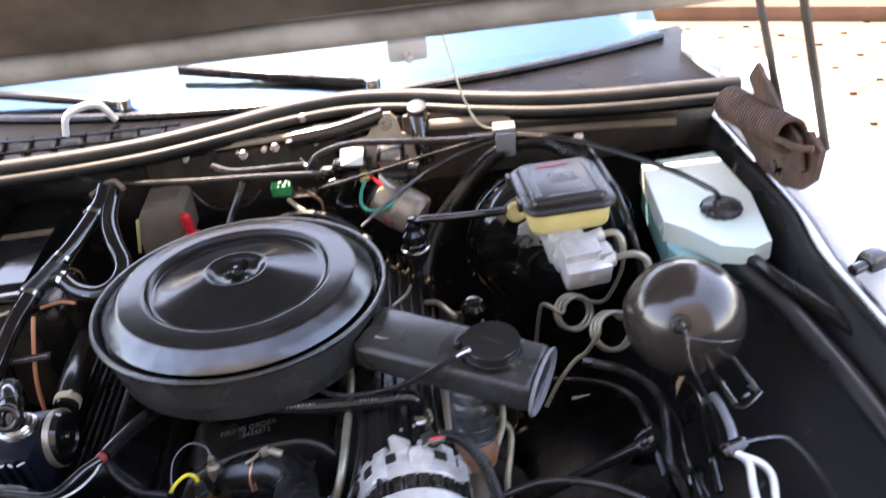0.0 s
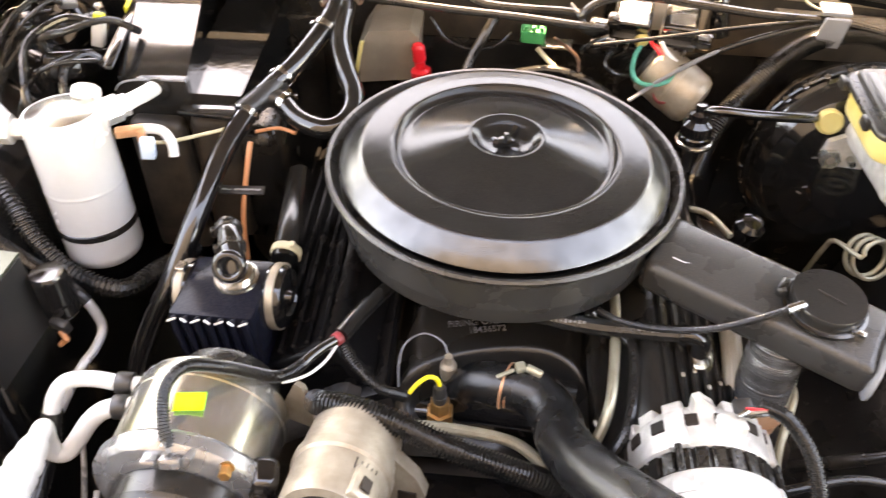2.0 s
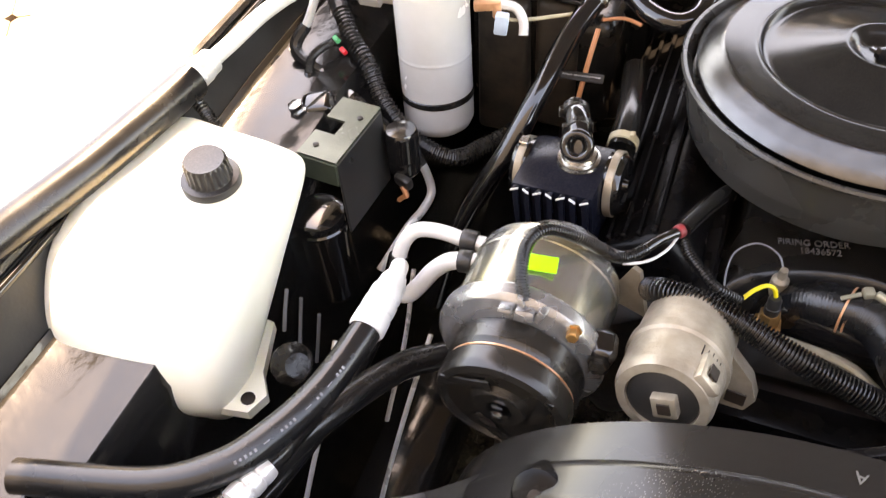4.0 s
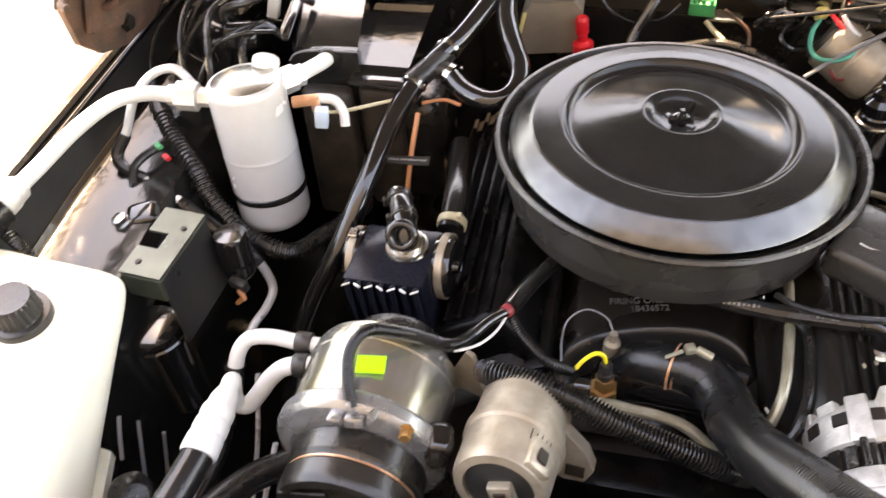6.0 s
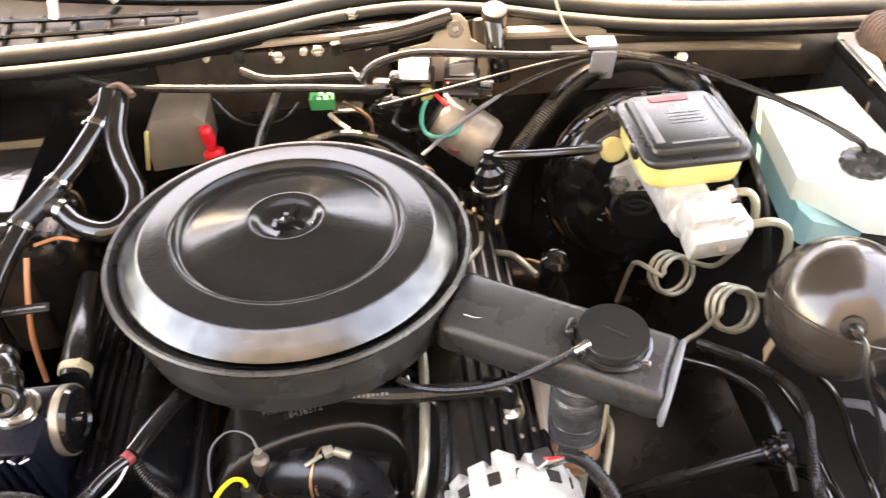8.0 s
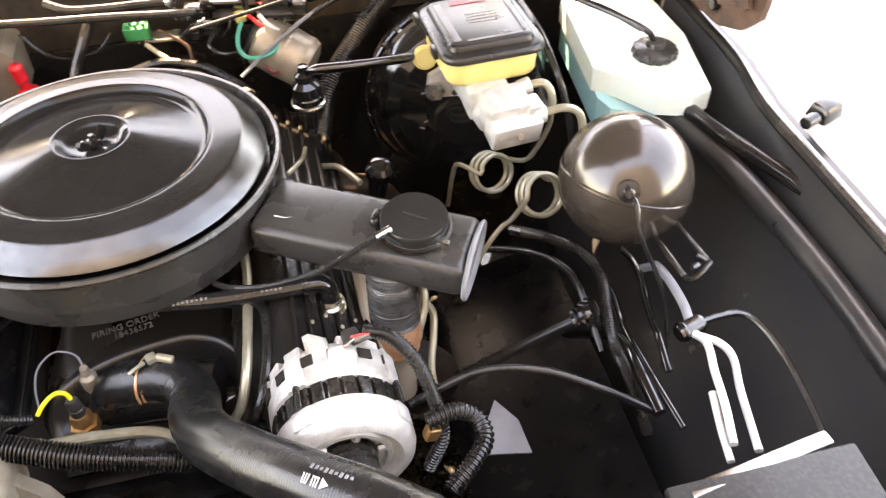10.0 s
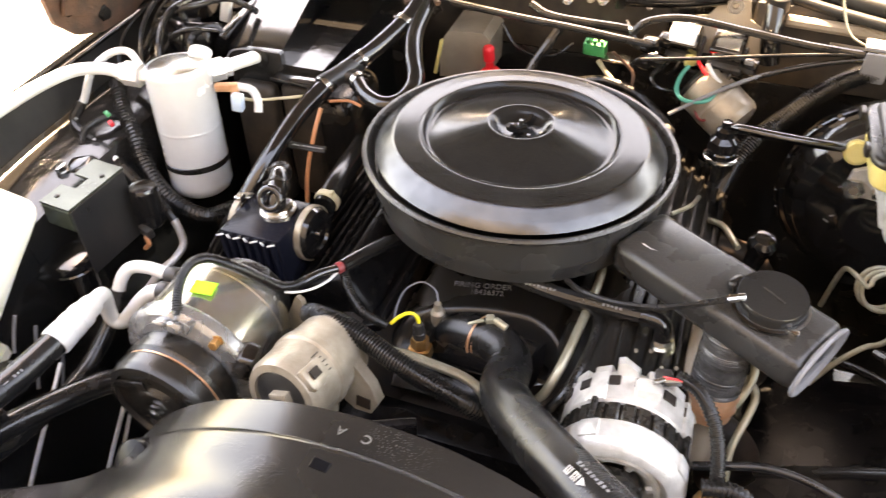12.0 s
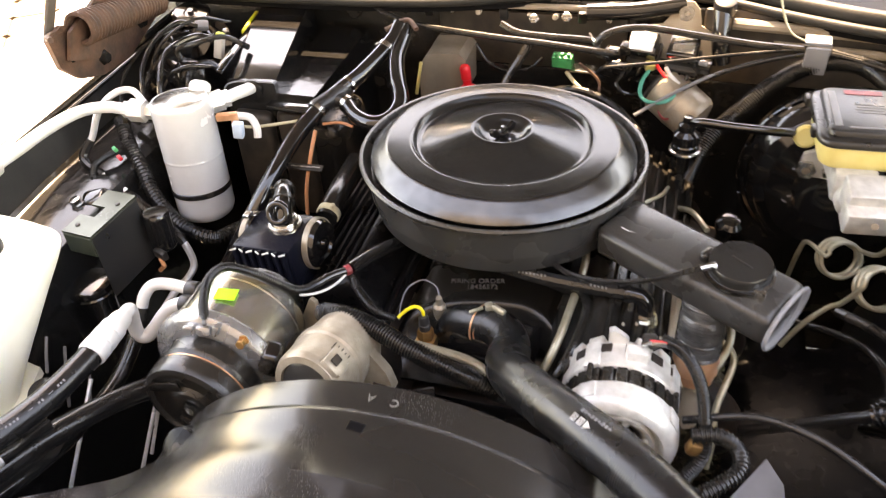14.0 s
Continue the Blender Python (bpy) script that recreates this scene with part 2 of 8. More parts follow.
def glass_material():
    m = bpy.data.materials.new("tinted_glass_with_sky_blue")
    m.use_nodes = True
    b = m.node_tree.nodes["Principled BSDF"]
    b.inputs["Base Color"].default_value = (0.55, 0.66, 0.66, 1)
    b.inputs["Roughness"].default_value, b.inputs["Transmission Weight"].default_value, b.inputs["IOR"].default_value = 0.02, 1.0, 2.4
    # Blue of the reflected sky is put into this tint, strengthened by the IOR.
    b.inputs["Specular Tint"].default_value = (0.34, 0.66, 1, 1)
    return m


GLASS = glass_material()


# ---------------------------------------------------------------- mesh helpers
def axis(origin, way, spin=0.0):
    """A pose whose z axis points along way."""
    q = Vector(way).normalized().to_track_quat("Z", "Y")
    return Matrix.Translation(origin) @ q.to_matrix().to_4x4() @ pose(0, 0, 0, 0, 0, spin)


def lathe(bm, profile, seg=40, m=Matrix.Identity(4)):
    """A solid of revolution round local z; profile of (radius, height). Long flanks get a loop close to each end, so that
    they shade straight."""
    held = [profile[0]]
    for (r0, z0), (r1, z1) in zip(profile, profile[1:]):
        run = math.hypot(r1 - r0, z1 - z0)
        if run > 0.012 and min(r0, r1) > 1e-6:
            for k in (0.0016 / run, 1 - 0.0016 / run):
                held.append((r0 + (r1 - r0) * k, z0 + (z1 - z0) * k))
        held.append((r1, z1))
    rings = []
    for r, z in held:
        if r < 1e-6:
            rings.append([bm.verts.new(m @ Vector((0, 0, z)))])
        else:
            rings.append([bm.verts.new(m @ Vector((r * math.cos(a), r * math.sin(a), z))) for a in (2 * math.pi * k / seg for k in range(seg))])
    for a, b in zip(rings, rings[1:]):
        for k in range(seg):
            j = (k + 1) % seg
            if len(a) > 1 and len(b) > 1:
                bm.faces.new((a[k], a[j], b[j], b[k]))
            elif len(b) > 1:
                bm.faces.new((a[0], b[j], b[k]))
            elif len(a) > 1:
                bm.faces.new((a[k], a[j], b[0]))
    return bm


def can(bm, r, z0, z1, m=Matrix.Identity(4), bevel=0.003, seg=32):
    """A closed round body with eased edges."""
    b = min(bevel, r * 0.5, abs(z1 - z0) * 0.45)
    return lathe(bm, [(0, z0), (r - b, z0), (r - 0.3 * b, z0 + 0.3 * b), (r, z0 + b), (r, z1 - b), (r - 0.3 * b, z1 - 0.3 * b), (r - b, z1), (0, z1)], seg, m)


def block(bm, size, m=Matrix.Identity(4), bevel=0.004, seg=2, taper=(1, 1), corner=0.0):
    """A bevelled box about its own middle; taper narrows its top; corner rounds its upright edges first."""
    made = bmesh.ops.create_cube(bm, size=1.0)["verts"]
    for v in made:
        s = taper if v.co.z > 0 else (1, 1)
        v.co = Vector((v.co.x * size[0] * s[0], v.co.y * size[1] * s[1], v.co.z * size[2]))
    if corner > 0:
        up = [e for e in {e for v in made for e in v.link_edges} if abs(e.verts[0].co.z - e.verts[1].co.z) > size[2] * 0.5]
        done = bmesh.ops.bevel(bm, geom=up, offset=corner, segments=5, profile=0.5, affect="EDGES", clamp_overlap=True)
        made = list({v for v in made if v.is_valid} | {v for v in done["verts"] if v.is_valid})
    if bevel > 0:
        edges = {e for v in made for e in v.link_edges if e.is_valid and len(e.link_faces) == 2 and e.calc_face_angle(0) > 0.6}
        done = bmesh.ops.bevel(bm, geom=list(edges), offset=bevel, segments=seg, profile=0.5, affect="EDGES", clamp_overlap=True)
        made = list({v for v in made if v.is_valid} | {v for v in done["verts"] if v.is_valid})
    bmesh.ops.transform(bm, matrix=m, verts=made)
    return bm


def prism(bm, outline, height, m=Matrix.Identity(4), bevel=0.003, seg=2):
    """A flat outline in local x, y, raised from z = 0 to height."""
    low = [bm.verts.new((x, y, 0)) for x, y in outline]
    top = [bm.verts.new((x, y, height)) for x, y in outline]
    bm.faces.new(low[::-1])
    bm.faces.new(top)
    k = len(outline)
    for i in range(k):
        bm.faces.new((low[i], low[(i + 1) % k], top[(i + 1) % k], top[i]))
    made = low + top
    if bevel > 0:
        edges = {e for v in made for e in v.link_edges if e.calc_face_angle(0) > 0.5}
        done = bmesh.ops.bevel(bm, geom=list(edges), offset=bevel, segments=seg, profile=0.5, affect="EDGES", clamp_overlap=True)
        made = list({v for v in made if v.is_valid} | {v for v in done["verts"] if v.is_valid})
    bmesh.ops.transform(bm, matrix=m, verts=made)
    return bm


def spline(points, step):
    """A smooth line through the points, at even steps."""
    p = [Vector(q) for q in points]
    p = [2 * p[0] - p[1]] + p + [2 * p[-1] - p[-2]]
    fine = []
    for a, b, c, d in zip(p, p[1:], p[2:], p[3:]):
        for k in range(16):
            t = k / 16
            fine.append(0.5 * (2 * b + (c - a) * t + (2 * a - 5 * b + 4 * c - d) * t * t + (3 * b - a - 3 * c + d) * t ** 3))
    fine.append(p[-2].copy())
    out, walked = [fine[0]], 0.0
    for a, b in zip(fine, fine[1:]):
        gap = (b - a).length
        while walked + gap >= step and gap > 0:
            a = a.lerp(b, (step - walked) / gap)
            out.append(a)
            gap, walked = (b - a).length, 0.0
        walked += gap
    if (out[-1] - fine[-1]).length > step * 0.3:
        out.append(fine[-1])
    return out


def tube(bm, points, r, seg=12, step=None, ribs=0.0, depth=0.18, straight=False):
    """A hose, pipe or wire through the points. ribs: the pitch of its corrugation."""
    line = [Vector(q) for q in points] if straight else spline(points, step or (ribs / 4 if ribs else max(0.004, r * 0.7)))
    ways = [(line[min(i + 1, len(line) - 1)] - line[max(i - 1, 0)]).normalized() for i in range(len(line))]
    side = ways[0].orthogonal().normalized()
    rings = []
    for i, (c, w) in enumerate(zip(line, ways)):
        side = (side - side.dot(w) * w).normalized()
        other = w.cross(side)
        rr = r * (1 - depth * (0, 0, 1, 1)[i % 4]) if ribs else r
        rings.append([bm.verts.new(c + rr * (math.cos(a) * side + math.sin(a) * other)) for a in (2 * math.pi * k / seg for k in range(seg))])
    for a, b in zip(rings, rings[1:]):
        for k in range(seg):
            bm.faces.new((a[k], a[(k + 1) % seg], b[(k + 1) % seg], b[k]))
    bm.faces.new(rings[0][::-1])
    bm.faces.new(rings[-1])
    return bm


def sheet(bm, rows, thick=0.003):
    """A panel through rows of points, with a real thickness below it."""
    grid = [[bm.verts.new(p) for p in row] for row in rows]
    faces = [bm.faces.new((grid[i][j], grid[i][j + 1], grid[i + 1][j + 1], grid[i + 1][j])) for i in range(len(rows) - 1) for j in range(len(rows[0]) - 1)]
    bmesh.ops.recalc_face_normals(bm, faces=faces)
    bmesh.ops.solidify(bm, geom=faces, thickness=thick)
    return bm


def loft(bm, rings, heights, around=48, steps=6):
    """A moulded hollow-looking body: closed outlines at rising heights, smoothed round and up, closed at both ends."""
    def closed(pts):
        k = len(pts)
        out = []
        for i in range(around):
            u = i * k / around
            j, t = int(u), u - int(u)
            a, b, c, d = (Vector(pts[(j + q) % k]) for q in (-1, 0, 1, 2))
            out.append(0.5 * (2 * b + (c - a) * t + (2 * a - 5 * b + 4 * c - d) * t * t + (3 * b - a - 3 * c + d) * t ** 3))
        return out
    loops = [[Vector((p.x, p.y, z)) for p in closed(r)] for r, z in zip(rings, heights)]
    columns = []
    for i in range(around):
        col = [loop[i] for loop in loops]
        col = [2 * col[0] - col[1]] + col + [2 * col[-1] - col[-2]]
        line = []
        for a, b, c, d in zip(col, col[1:], col[2:], col[3:]):
            for q in range(steps):
                t = q / steps
                line.append(0.5 * (2 * b + (c - a) * t + (2 * a - 5 * b + 4 * c - d) * t * t + (3 * b - a - 3 * c + d) * t ** 3))
        line.append(col[-2])
        columns.append([bm.verts.new(p) for p in line])
    for i in range(around):
        a, b = columns[i], columns[(i + 1) % around]
        for q in range(len(a) - 1):
            bm.faces.new((a[q], b[q], b[q + 1], a[q + 1]))
    for end in (0, -1):
        ring = [c[end] for c in columns]
        mid = sum((v.co for v in ring), Vector()) / around
        inner = [bm.verts.new(mid + (v.co - mid) * 0.94 + Vector((0, 0, 0.0016 if end else -0.0016))) for v in ring]
        for i in range(around):
            j = (i + 1) % around
            bm.faces.new((ring[i], ring[j], inner[j], inner[i]))
        bm.faces.new(inner)
    return bm


def mesh_of(bm, name, mat, angle=34):
    bmesh.ops.recalc_face_normals(bm, faces=bm.faces)
    me = bpy.data.meshes.new(name)
    bm.to_mesh(me)
    bm.free()
    me.materials.append(mat)
    me.shade_smooth()
    me.set_sharp_from_angle(angle=radians(angle))
    return me


def thing(name, base, label, category, group="", kind=""):
    """An empty at the base of a thing, to which its parts belong."""
    ob = new(name)
    ob.location = base
    ob.empty_display_size = 0.02
    return tagged(ob, label, category, group, kind)


def part(name, bm, mat, parent, label=""):
    """One mesh under a thing or a part; coordinates are the world's."""
    ob = new(name, mesh_of(bm, name, mat))
    ob.parent = parent
    if parent.type == "EMPTY":
        ob.location = -parent.location
    return tagged(ob, label)


def single(name, bm, mat, label, category, group="", kind=""):
    """A thing of one mesh."""
    return tagged(new(name, mesh_of(bm, name, mat)), label, category, group, kind)


def loom(label, pts, r, ribs, mat):
    """A corrugated wiring loom with taped ends."""
    t = thing("wiring_loom", pts[0], label, "wiring loom")
    bm = B()
    tube(bm, pts, r, 10, ribs=ribs)
    part("conduit", bm, mat, t)
    line = spline(pts, 0.006)
    for a, b in ((0, 3), (len(line) - 4, len(line) - 1)):
        bm = B()
        tube(bm, line[a:b + 1], r * 1.06, 10, straight=True)
        part("tape_wrap", bm, RUBBER, t)


def B():
    return bmesh.new()


def knurled(bm, profile, m, ridges=20, depth=0.05):
    """A turned cap whose flank carries ridges."""
    seg = ridges * 4
    rings = []
    for r, z, grip in profile:
        if r < 1e-6:
            rings.append([bm.verts.new(m @ Vector((0, 0, z)))])
        else:
            rings.append([bm.verts.new(m @ Vector((r * (1 - grip * depth * (k % 4 > 1)) * math.cos(2 * math.pi * k / seg), r * (1 - grip * depth * (k % 4 > 1)) * math.sin(2 * math.pi * k / seg), z))) for k in range(seg)])
    for a, b in zip(rings, rings[1:]):
        for k in range(seg):
            j = (k + 1) % seg
            if len(a) > 1 and len(b) > 1:
                bm.faces.new((a[k], a[j], b[j], b[k]))
            elif len(b) > 1:
                bm.faces.new((a[0], b[j], b[k]))
            else:
                bm.faces.new((a[k], a[j], b[0]))
    return bm


def hexbolt(bm, m, r=0.006, h=0.006):
    lathe(bm, [(0, 0), (r * 1.35, 0), (r * 1.35, h * 0.2), (r, h * 0.21), (r, h * 0.95), (r * 0.85, h), (0, h)], 6, m)


def lettering(name, words, size, m, mat, parent, depth=0.0006):
    data = bpy.data.curves.new(name, "FONT")
    data.body, data.size, data.extrude, data.align_x, data.align_y = words, size, depth, "CENTER", "CENTER"
    tmp = bpy.data.objects.new(name, data)
    me = bpy.data.meshes.new_from_object(tmp)
    bpy.data.objects.remove(tmp)
    me.transform(m)
    me.materials.append(mat)
    ob = new(name, me)
    ob.parent = parent
    if parent.type == "EMPTY":
        ob.location = -parent.location
    return ob


# ---------------------------------------------------------------- the setting
def build_ground():
    bm = B()
    sheet(bm, [[(-300, y, -0.06) for y in (-300, 300)], [(300, y, -0.06) for y in (-300, 300)]], 0.05)
    single("ground", bm, SAND, "sandy ground under and around the car", "ground", kind="structure")


def build_firewall():
    wall = thing("firewall", (0.02, 0.33, 0.3), "black painted steel firewall behind the engine", "firewall", kind="structure")
    bm = B()
    block(bm, (1.42, 0.02, 0.66), pose(0.03, 0.345, 0.65), 0.004)
    part("panel", bm, BLACK, wall)
    for x, w, z in ((-0.36, 0.2, 0.72), (-0.05, 0.22, 0.70), (0.24, 0.18, 0.70), (0.52, 0.2, 0.70)):
        bm = B()
        block(bm, (w, 0.016, 0.34), pose(x, 0.333, z), 0.007)
        part("pressed_field", bm, BLACK, wall)
    bm = B()
    block(bm, (0.30, 0.012, 0.09), pose(-0.03, 0.329, 0.915), 0.004)
    part("left_field", bm, GRIME, wall, "grimy brown pressed field")
    bm = B()
    block(bm, (0.50, 0.012, 0.11), pose(0.48, 0.322, 0.93, -8), 0.005)
    part("upper_panel", bm, GRIME, wall, "grimy brown upper panel")
    for r, pts in ((0.0085, [(0.27, 0.312, 0.970), (0.43, 0.306, 0.967), (0.66, 0.292, 0.960)]), (0.0065, [(0.33, 0.306, 0.944), (0.51, 0.303, 0.939), (0.66, 0.292, 0.935)])):
        bm = B()
        tube(bm, pts, r, 10)
        part("pressed_rib", bm, DUSTY, wall, "dusty tan pressed rib")
    bm = B()
    tube(bm, [(-0.30, 0.322, 0.962), (-0.12, 0.324, 0.968), (0.06, 0.328, 0.972), (0.20, 0.330, 0.972)], 0.0052, 8)
    part("seam_flange", bm, DUSTY, wall, "dusty tan seam flange")
    for k in range(9):
        x = -0.235 + 0.041 * k
        bm = B()
        if k % 3 == 1:
            block(bm, (0.014, 0.010, 0.020), pose(x, 0.316, 0.958 + 0.0006 * k, 14, 0, 12 * (k % 2)), 0.003)
        else:
            can(bm, 0.0046, 0, 0.016, axis((x, 0.322, 0.960), (0.1 * (k % 2), -1, 0.25)), 0.0012, 12)
        part("flange_clip", bm, (TANCASE, PLASTIC, CHROME)[k % 3], wall)
    bm = B()
    lathe(bm, [(0, 0), (0.012, 0), (0.011, 0.005), (0.007, 0.009), (0, 0.010)], 20, axis((0.505, 0.303, 0.922), (0, -0.8, 0.6)))
    part("plug", bm, CHROME, wall, "bright round plug")


def build_cowl():
    cowl = thing("cowl", (0.03, 0.45, 0.95), "dark cowl panel below the windscreen", "cowl", kind="structure")
    bm = B()
    xs = [-0.75 + 0.05 * k for k in range(31)]
    def edge(x):
        return 0.285 + 0.085 * math.exp(-((x - 0.16) / 0.22) ** 2) - 0.05 * abs(x) * 0.6, 0.985 + 0.008 * math.exp(-((x - 0.1) / 0.3) ** 2)
    def base(x):
        return 0.395 + 0.30 * (x - 0.1) ** 2
    rows = []
    for x in xs:
        y, z = edge(x)
        rows.append([(x, y, z - 0.020), (x, y + 0.002, z - 0.004), (x, y + 0.012, z), (x, 0.5 * (y + base(x)), z + 0.002), (x, base(x) - 0.005, 0.993), (x, base(x) + 0.04, 0.992)])
    sheet(bm, rows, 0.004)
    part("panel", bm, COWLBLACK, cowl)
    bm = B()
    tube(bm, [(x, edge(x)[0] + 0.012, edge(x)[1] + 0.010) for x in xs[::2]], 0.0115, 14)
    part("weatherstrip", bm, SEAL, cowl, "long black rubber weatherstrip")
    bm = B()
    tube(bm, [(x, edge(x)[0] - 0.006, edge(x)[1] - 0.002) for x in xs[::2]], 0.0075, 12)
    part("lower_lip", bm, SEAL, cowl, "lower rubber lip")
    for k in range(13):
        bm = B()
        block(bm, (0.008, 0.085, 0.006), pose(-0.66 + 0.043 * k, 0.345 + 0.11 * (k / 14 - 0.8) ** 2, 0.993, 0, 0, 8), 0.0015, 1)
        part("vent_slat", bm, COWLBLACK, cowl)
    for k in range(2):
        bm = B()
        tube(bm, [(-0.68, 0.385 + 0.06 * k, 0.999), (-0.40, 0.335 + 0.045 * k, 0.998), (-0.12, 0.335 + 0.03 * k, 0.998)], 0.003, 6)
        part("grille_bar", bm, SMOKE, cowl)
    bm = B()
    tube(bm, [(-0.30, 0.37, 1.0), (-0.29, 0.38, 1.03), (-0.25, 0.40, 1.035), (-0.23, 0.41, 1.0)], 0.006, 8)
    part("washer_nozzle_tube", bm, PALE, cowl, "pale washer nozzle tube")


def build_windscreen():
    w = thing("windscreen", (0.03, 0.62, 1.03), "tinted windscreen, blue of the sky put into its mirror tint", "windscreen", kind="structure")
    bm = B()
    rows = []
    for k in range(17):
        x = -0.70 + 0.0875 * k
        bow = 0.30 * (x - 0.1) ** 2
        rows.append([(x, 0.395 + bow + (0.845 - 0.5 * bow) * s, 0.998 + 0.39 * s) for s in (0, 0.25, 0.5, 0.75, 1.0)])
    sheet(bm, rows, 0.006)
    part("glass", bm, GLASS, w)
    bm = B()
    tube(bm, [(-0.70 + 0.1 * k, 0.392 + 0.30 * (-0.80 + 0.1 * k) ** 2, 0.998) for k in range(15)], 0.008, 8)
    part("seal", bm, RUBBER, w)
    cabin = B()
    block(cabin, (1.34, 0.95, 0.05), pose(0.03, 1.08, 0.93), 0.02)
    part("dashboard", cabin, DARK, w)
    # Unseen cabin shell, added to shut light out behind the glass.
    c = thing("cabin", (0.03, 2.2, 0.4), "unseen closed cabin that keeps the view through the glass dark", "cabin", kind="structure")
    bm = B()
    block(bm, (1.5, 2.4, 0.04), pose(0.03, 2.45, 1.40), 0.03)
    part("roof", bm, BODY, c)
    bm = B()
    block(bm, (1.5, 0.05, 1.0), pose(0.03, 3.6, 0.95), 0.02)
    block(bm, (1.5, 2.6, 0.04), pose(0.03, 2.3, 0.45), 0.01)
    part("interior", bm, DARK, c)
    for s in (-1, 1):
        bm = B()
        block(bm, (0.05, 2.6, 1.05), pose(0.03 + s * 0.76, 2.3, 0.95), 0.02)
        part("door", bm, BODY, c)
        bm = B()
        tube(bm, [(0.03 + s * 0.73, 0.72, 1.02), (0.03 + s * 0.70, 1.30, 1.39)], 0.03, 12)
        part("pillar", bm, BODY, c)


def build_wiper(points, name_label):
    w = thing("wiper", points[0], name_label, "wiper", "wipers below the windscreen")
    bm = B()
    tube(bm, points, 0.006, 8)
    part("arm", bm, PLASTIC, w)
    a, b = Vector(points[-1]), Vector(points[0])
    bm = B()
    way = (a - b).normalized()
    block(bm, (0.34, 0.008, 0.016), Matrix.Translation(a - way * 0.08) @ way.to_track_quat("X", "Z").to_matrix().to_4x4(), 0.002)
    part("blade", bm, RUBBER, w)
    bm = B()
    can(bm, 0.012, -0.01, 0.012, Matrix.Translation(b))
    part("pivot", bm, CHROME, w)


def build_hood():
    hood = thing("hood", (0.03, 0.27, 1.13), "raised hood with a stained brown underside", "hood", kind="structure")
    base, tilt = Vector((0.03, 0.27, 1.140)), radians(56)
    back = Vector((0, -math.cos(tilt), math.sin(tilt)))
    out = Vector((0, math.sin(tilt), math.cos(tilt)))
    def at(x, s, d=0.0):
        return base + Vector((x, 0, 0)) + back * s + out * d
    bm = B()
    sheet(bm, [[at(x, s, 0.03 + 0.02 * (1 - (x / 0.75) ** 2)) for s in (-0.03, 0.1, 0.4, 0.8, 1.2, 1.5)] for x in [-0.75 + 0.125 * k for k in range(13)]], 0.004)
    part("skin", bm, BODY, hood)
    bm = B()
    sheet(bm, [[at(x, s, 0.012 * math.sin(9 * x) * math.sin(7 * s)) for s in (0.05, 0.2, 0.4, 0.6, 0.8, 1.0, 1.2, 1.45)] for x in [-0.64 + 0.08 * k for k in range(17)]], 0.004)
    part("inner_panel", bm, BROWN, hood, "brown stained inner panel")
    bm = B()
    tube(bm, [at(-0.72 + 0.12 * k, 0.012) for k in range(13)], 0.021, 12)
    part("rear_edge", bm, EDGE, hood, "dull grey folded rear edge")
    for x in (-0.71, 0.71):
        bm = B()
        block(bm, (0.05, 0.03, 1.45), Matrix.Translation(at(x, 0.73)) @ back.to_track_quat("Z", "Y").to_matrix().to_4x4(), 0.01)
        part("side_rail", bm, PALE, hood)
    bm = B()
    block(bm, (0.055, 0.022, 0.03), Matrix.Translation(at(0.22, -0.005, -0.03)), 0.005)
    can(bm, 0.006, 0, 0.02, axis(at(0.22, -0.005, -0.04), (0, -1, 0)))
    part("hood_lamp_clip", bm, PALE, hood, "pale plastic clip")


def fender(side, lip):
    """White front wing with its black inner panel."""
    s, name = side, "fender"
    f = thing("fender", (s * 0.85, -0.2, 0.0), "white painted front fender with a folded inner lip", "fender", "front fenders", "structure")
    ys = [-0.78 + 0.1 * k for k in range(14)]
    bm = B()
    def out(y):
        return 0.016 * max(0.0, min(1.0, (y + 0.07) / 0.08)) if s > 0 else 0.0
    rows = [[(s * (abs(lip) + dx + out(y) * max(0.0, 1 - dx / 0.2)), y, z) for dx, z in ((0.015, 0.914), (0.035, 0.910), (0.05, 0.920), (0.09, 0.934), (0.16, 0.938), (0.25, 0.912), (0.305, 0.85), (0.32, 0.72), (0.32, 0.35))] for y in ys]
    sheet(bm, rows, 0.004)
    part("wing", bm, BODY, f)
    bm = B()
    tube(bm, [(s * (abs(lip) + 0.012 + out(y)), y, 0.917) for y in ys], 0.007, 8)
    part("lip_seal", bm, RUBBER, f, "black rubber lip seal")
    bm = B()
    block(bm, (0.10, 0.16, 0.012), pose(s * (abs(lip) + 0.07), 0.40, 0.985, -4, 0, s * 8), 0.005)
    block(bm, (0.014, 0.13, 0.045), pose(s * (abs(lip) + 0.03), 0.385, 1.003, -4, 0, s * 8), 0.005)
    part("cowl_corner", bm, BODY, f, "white cowl corner panel")
    return f


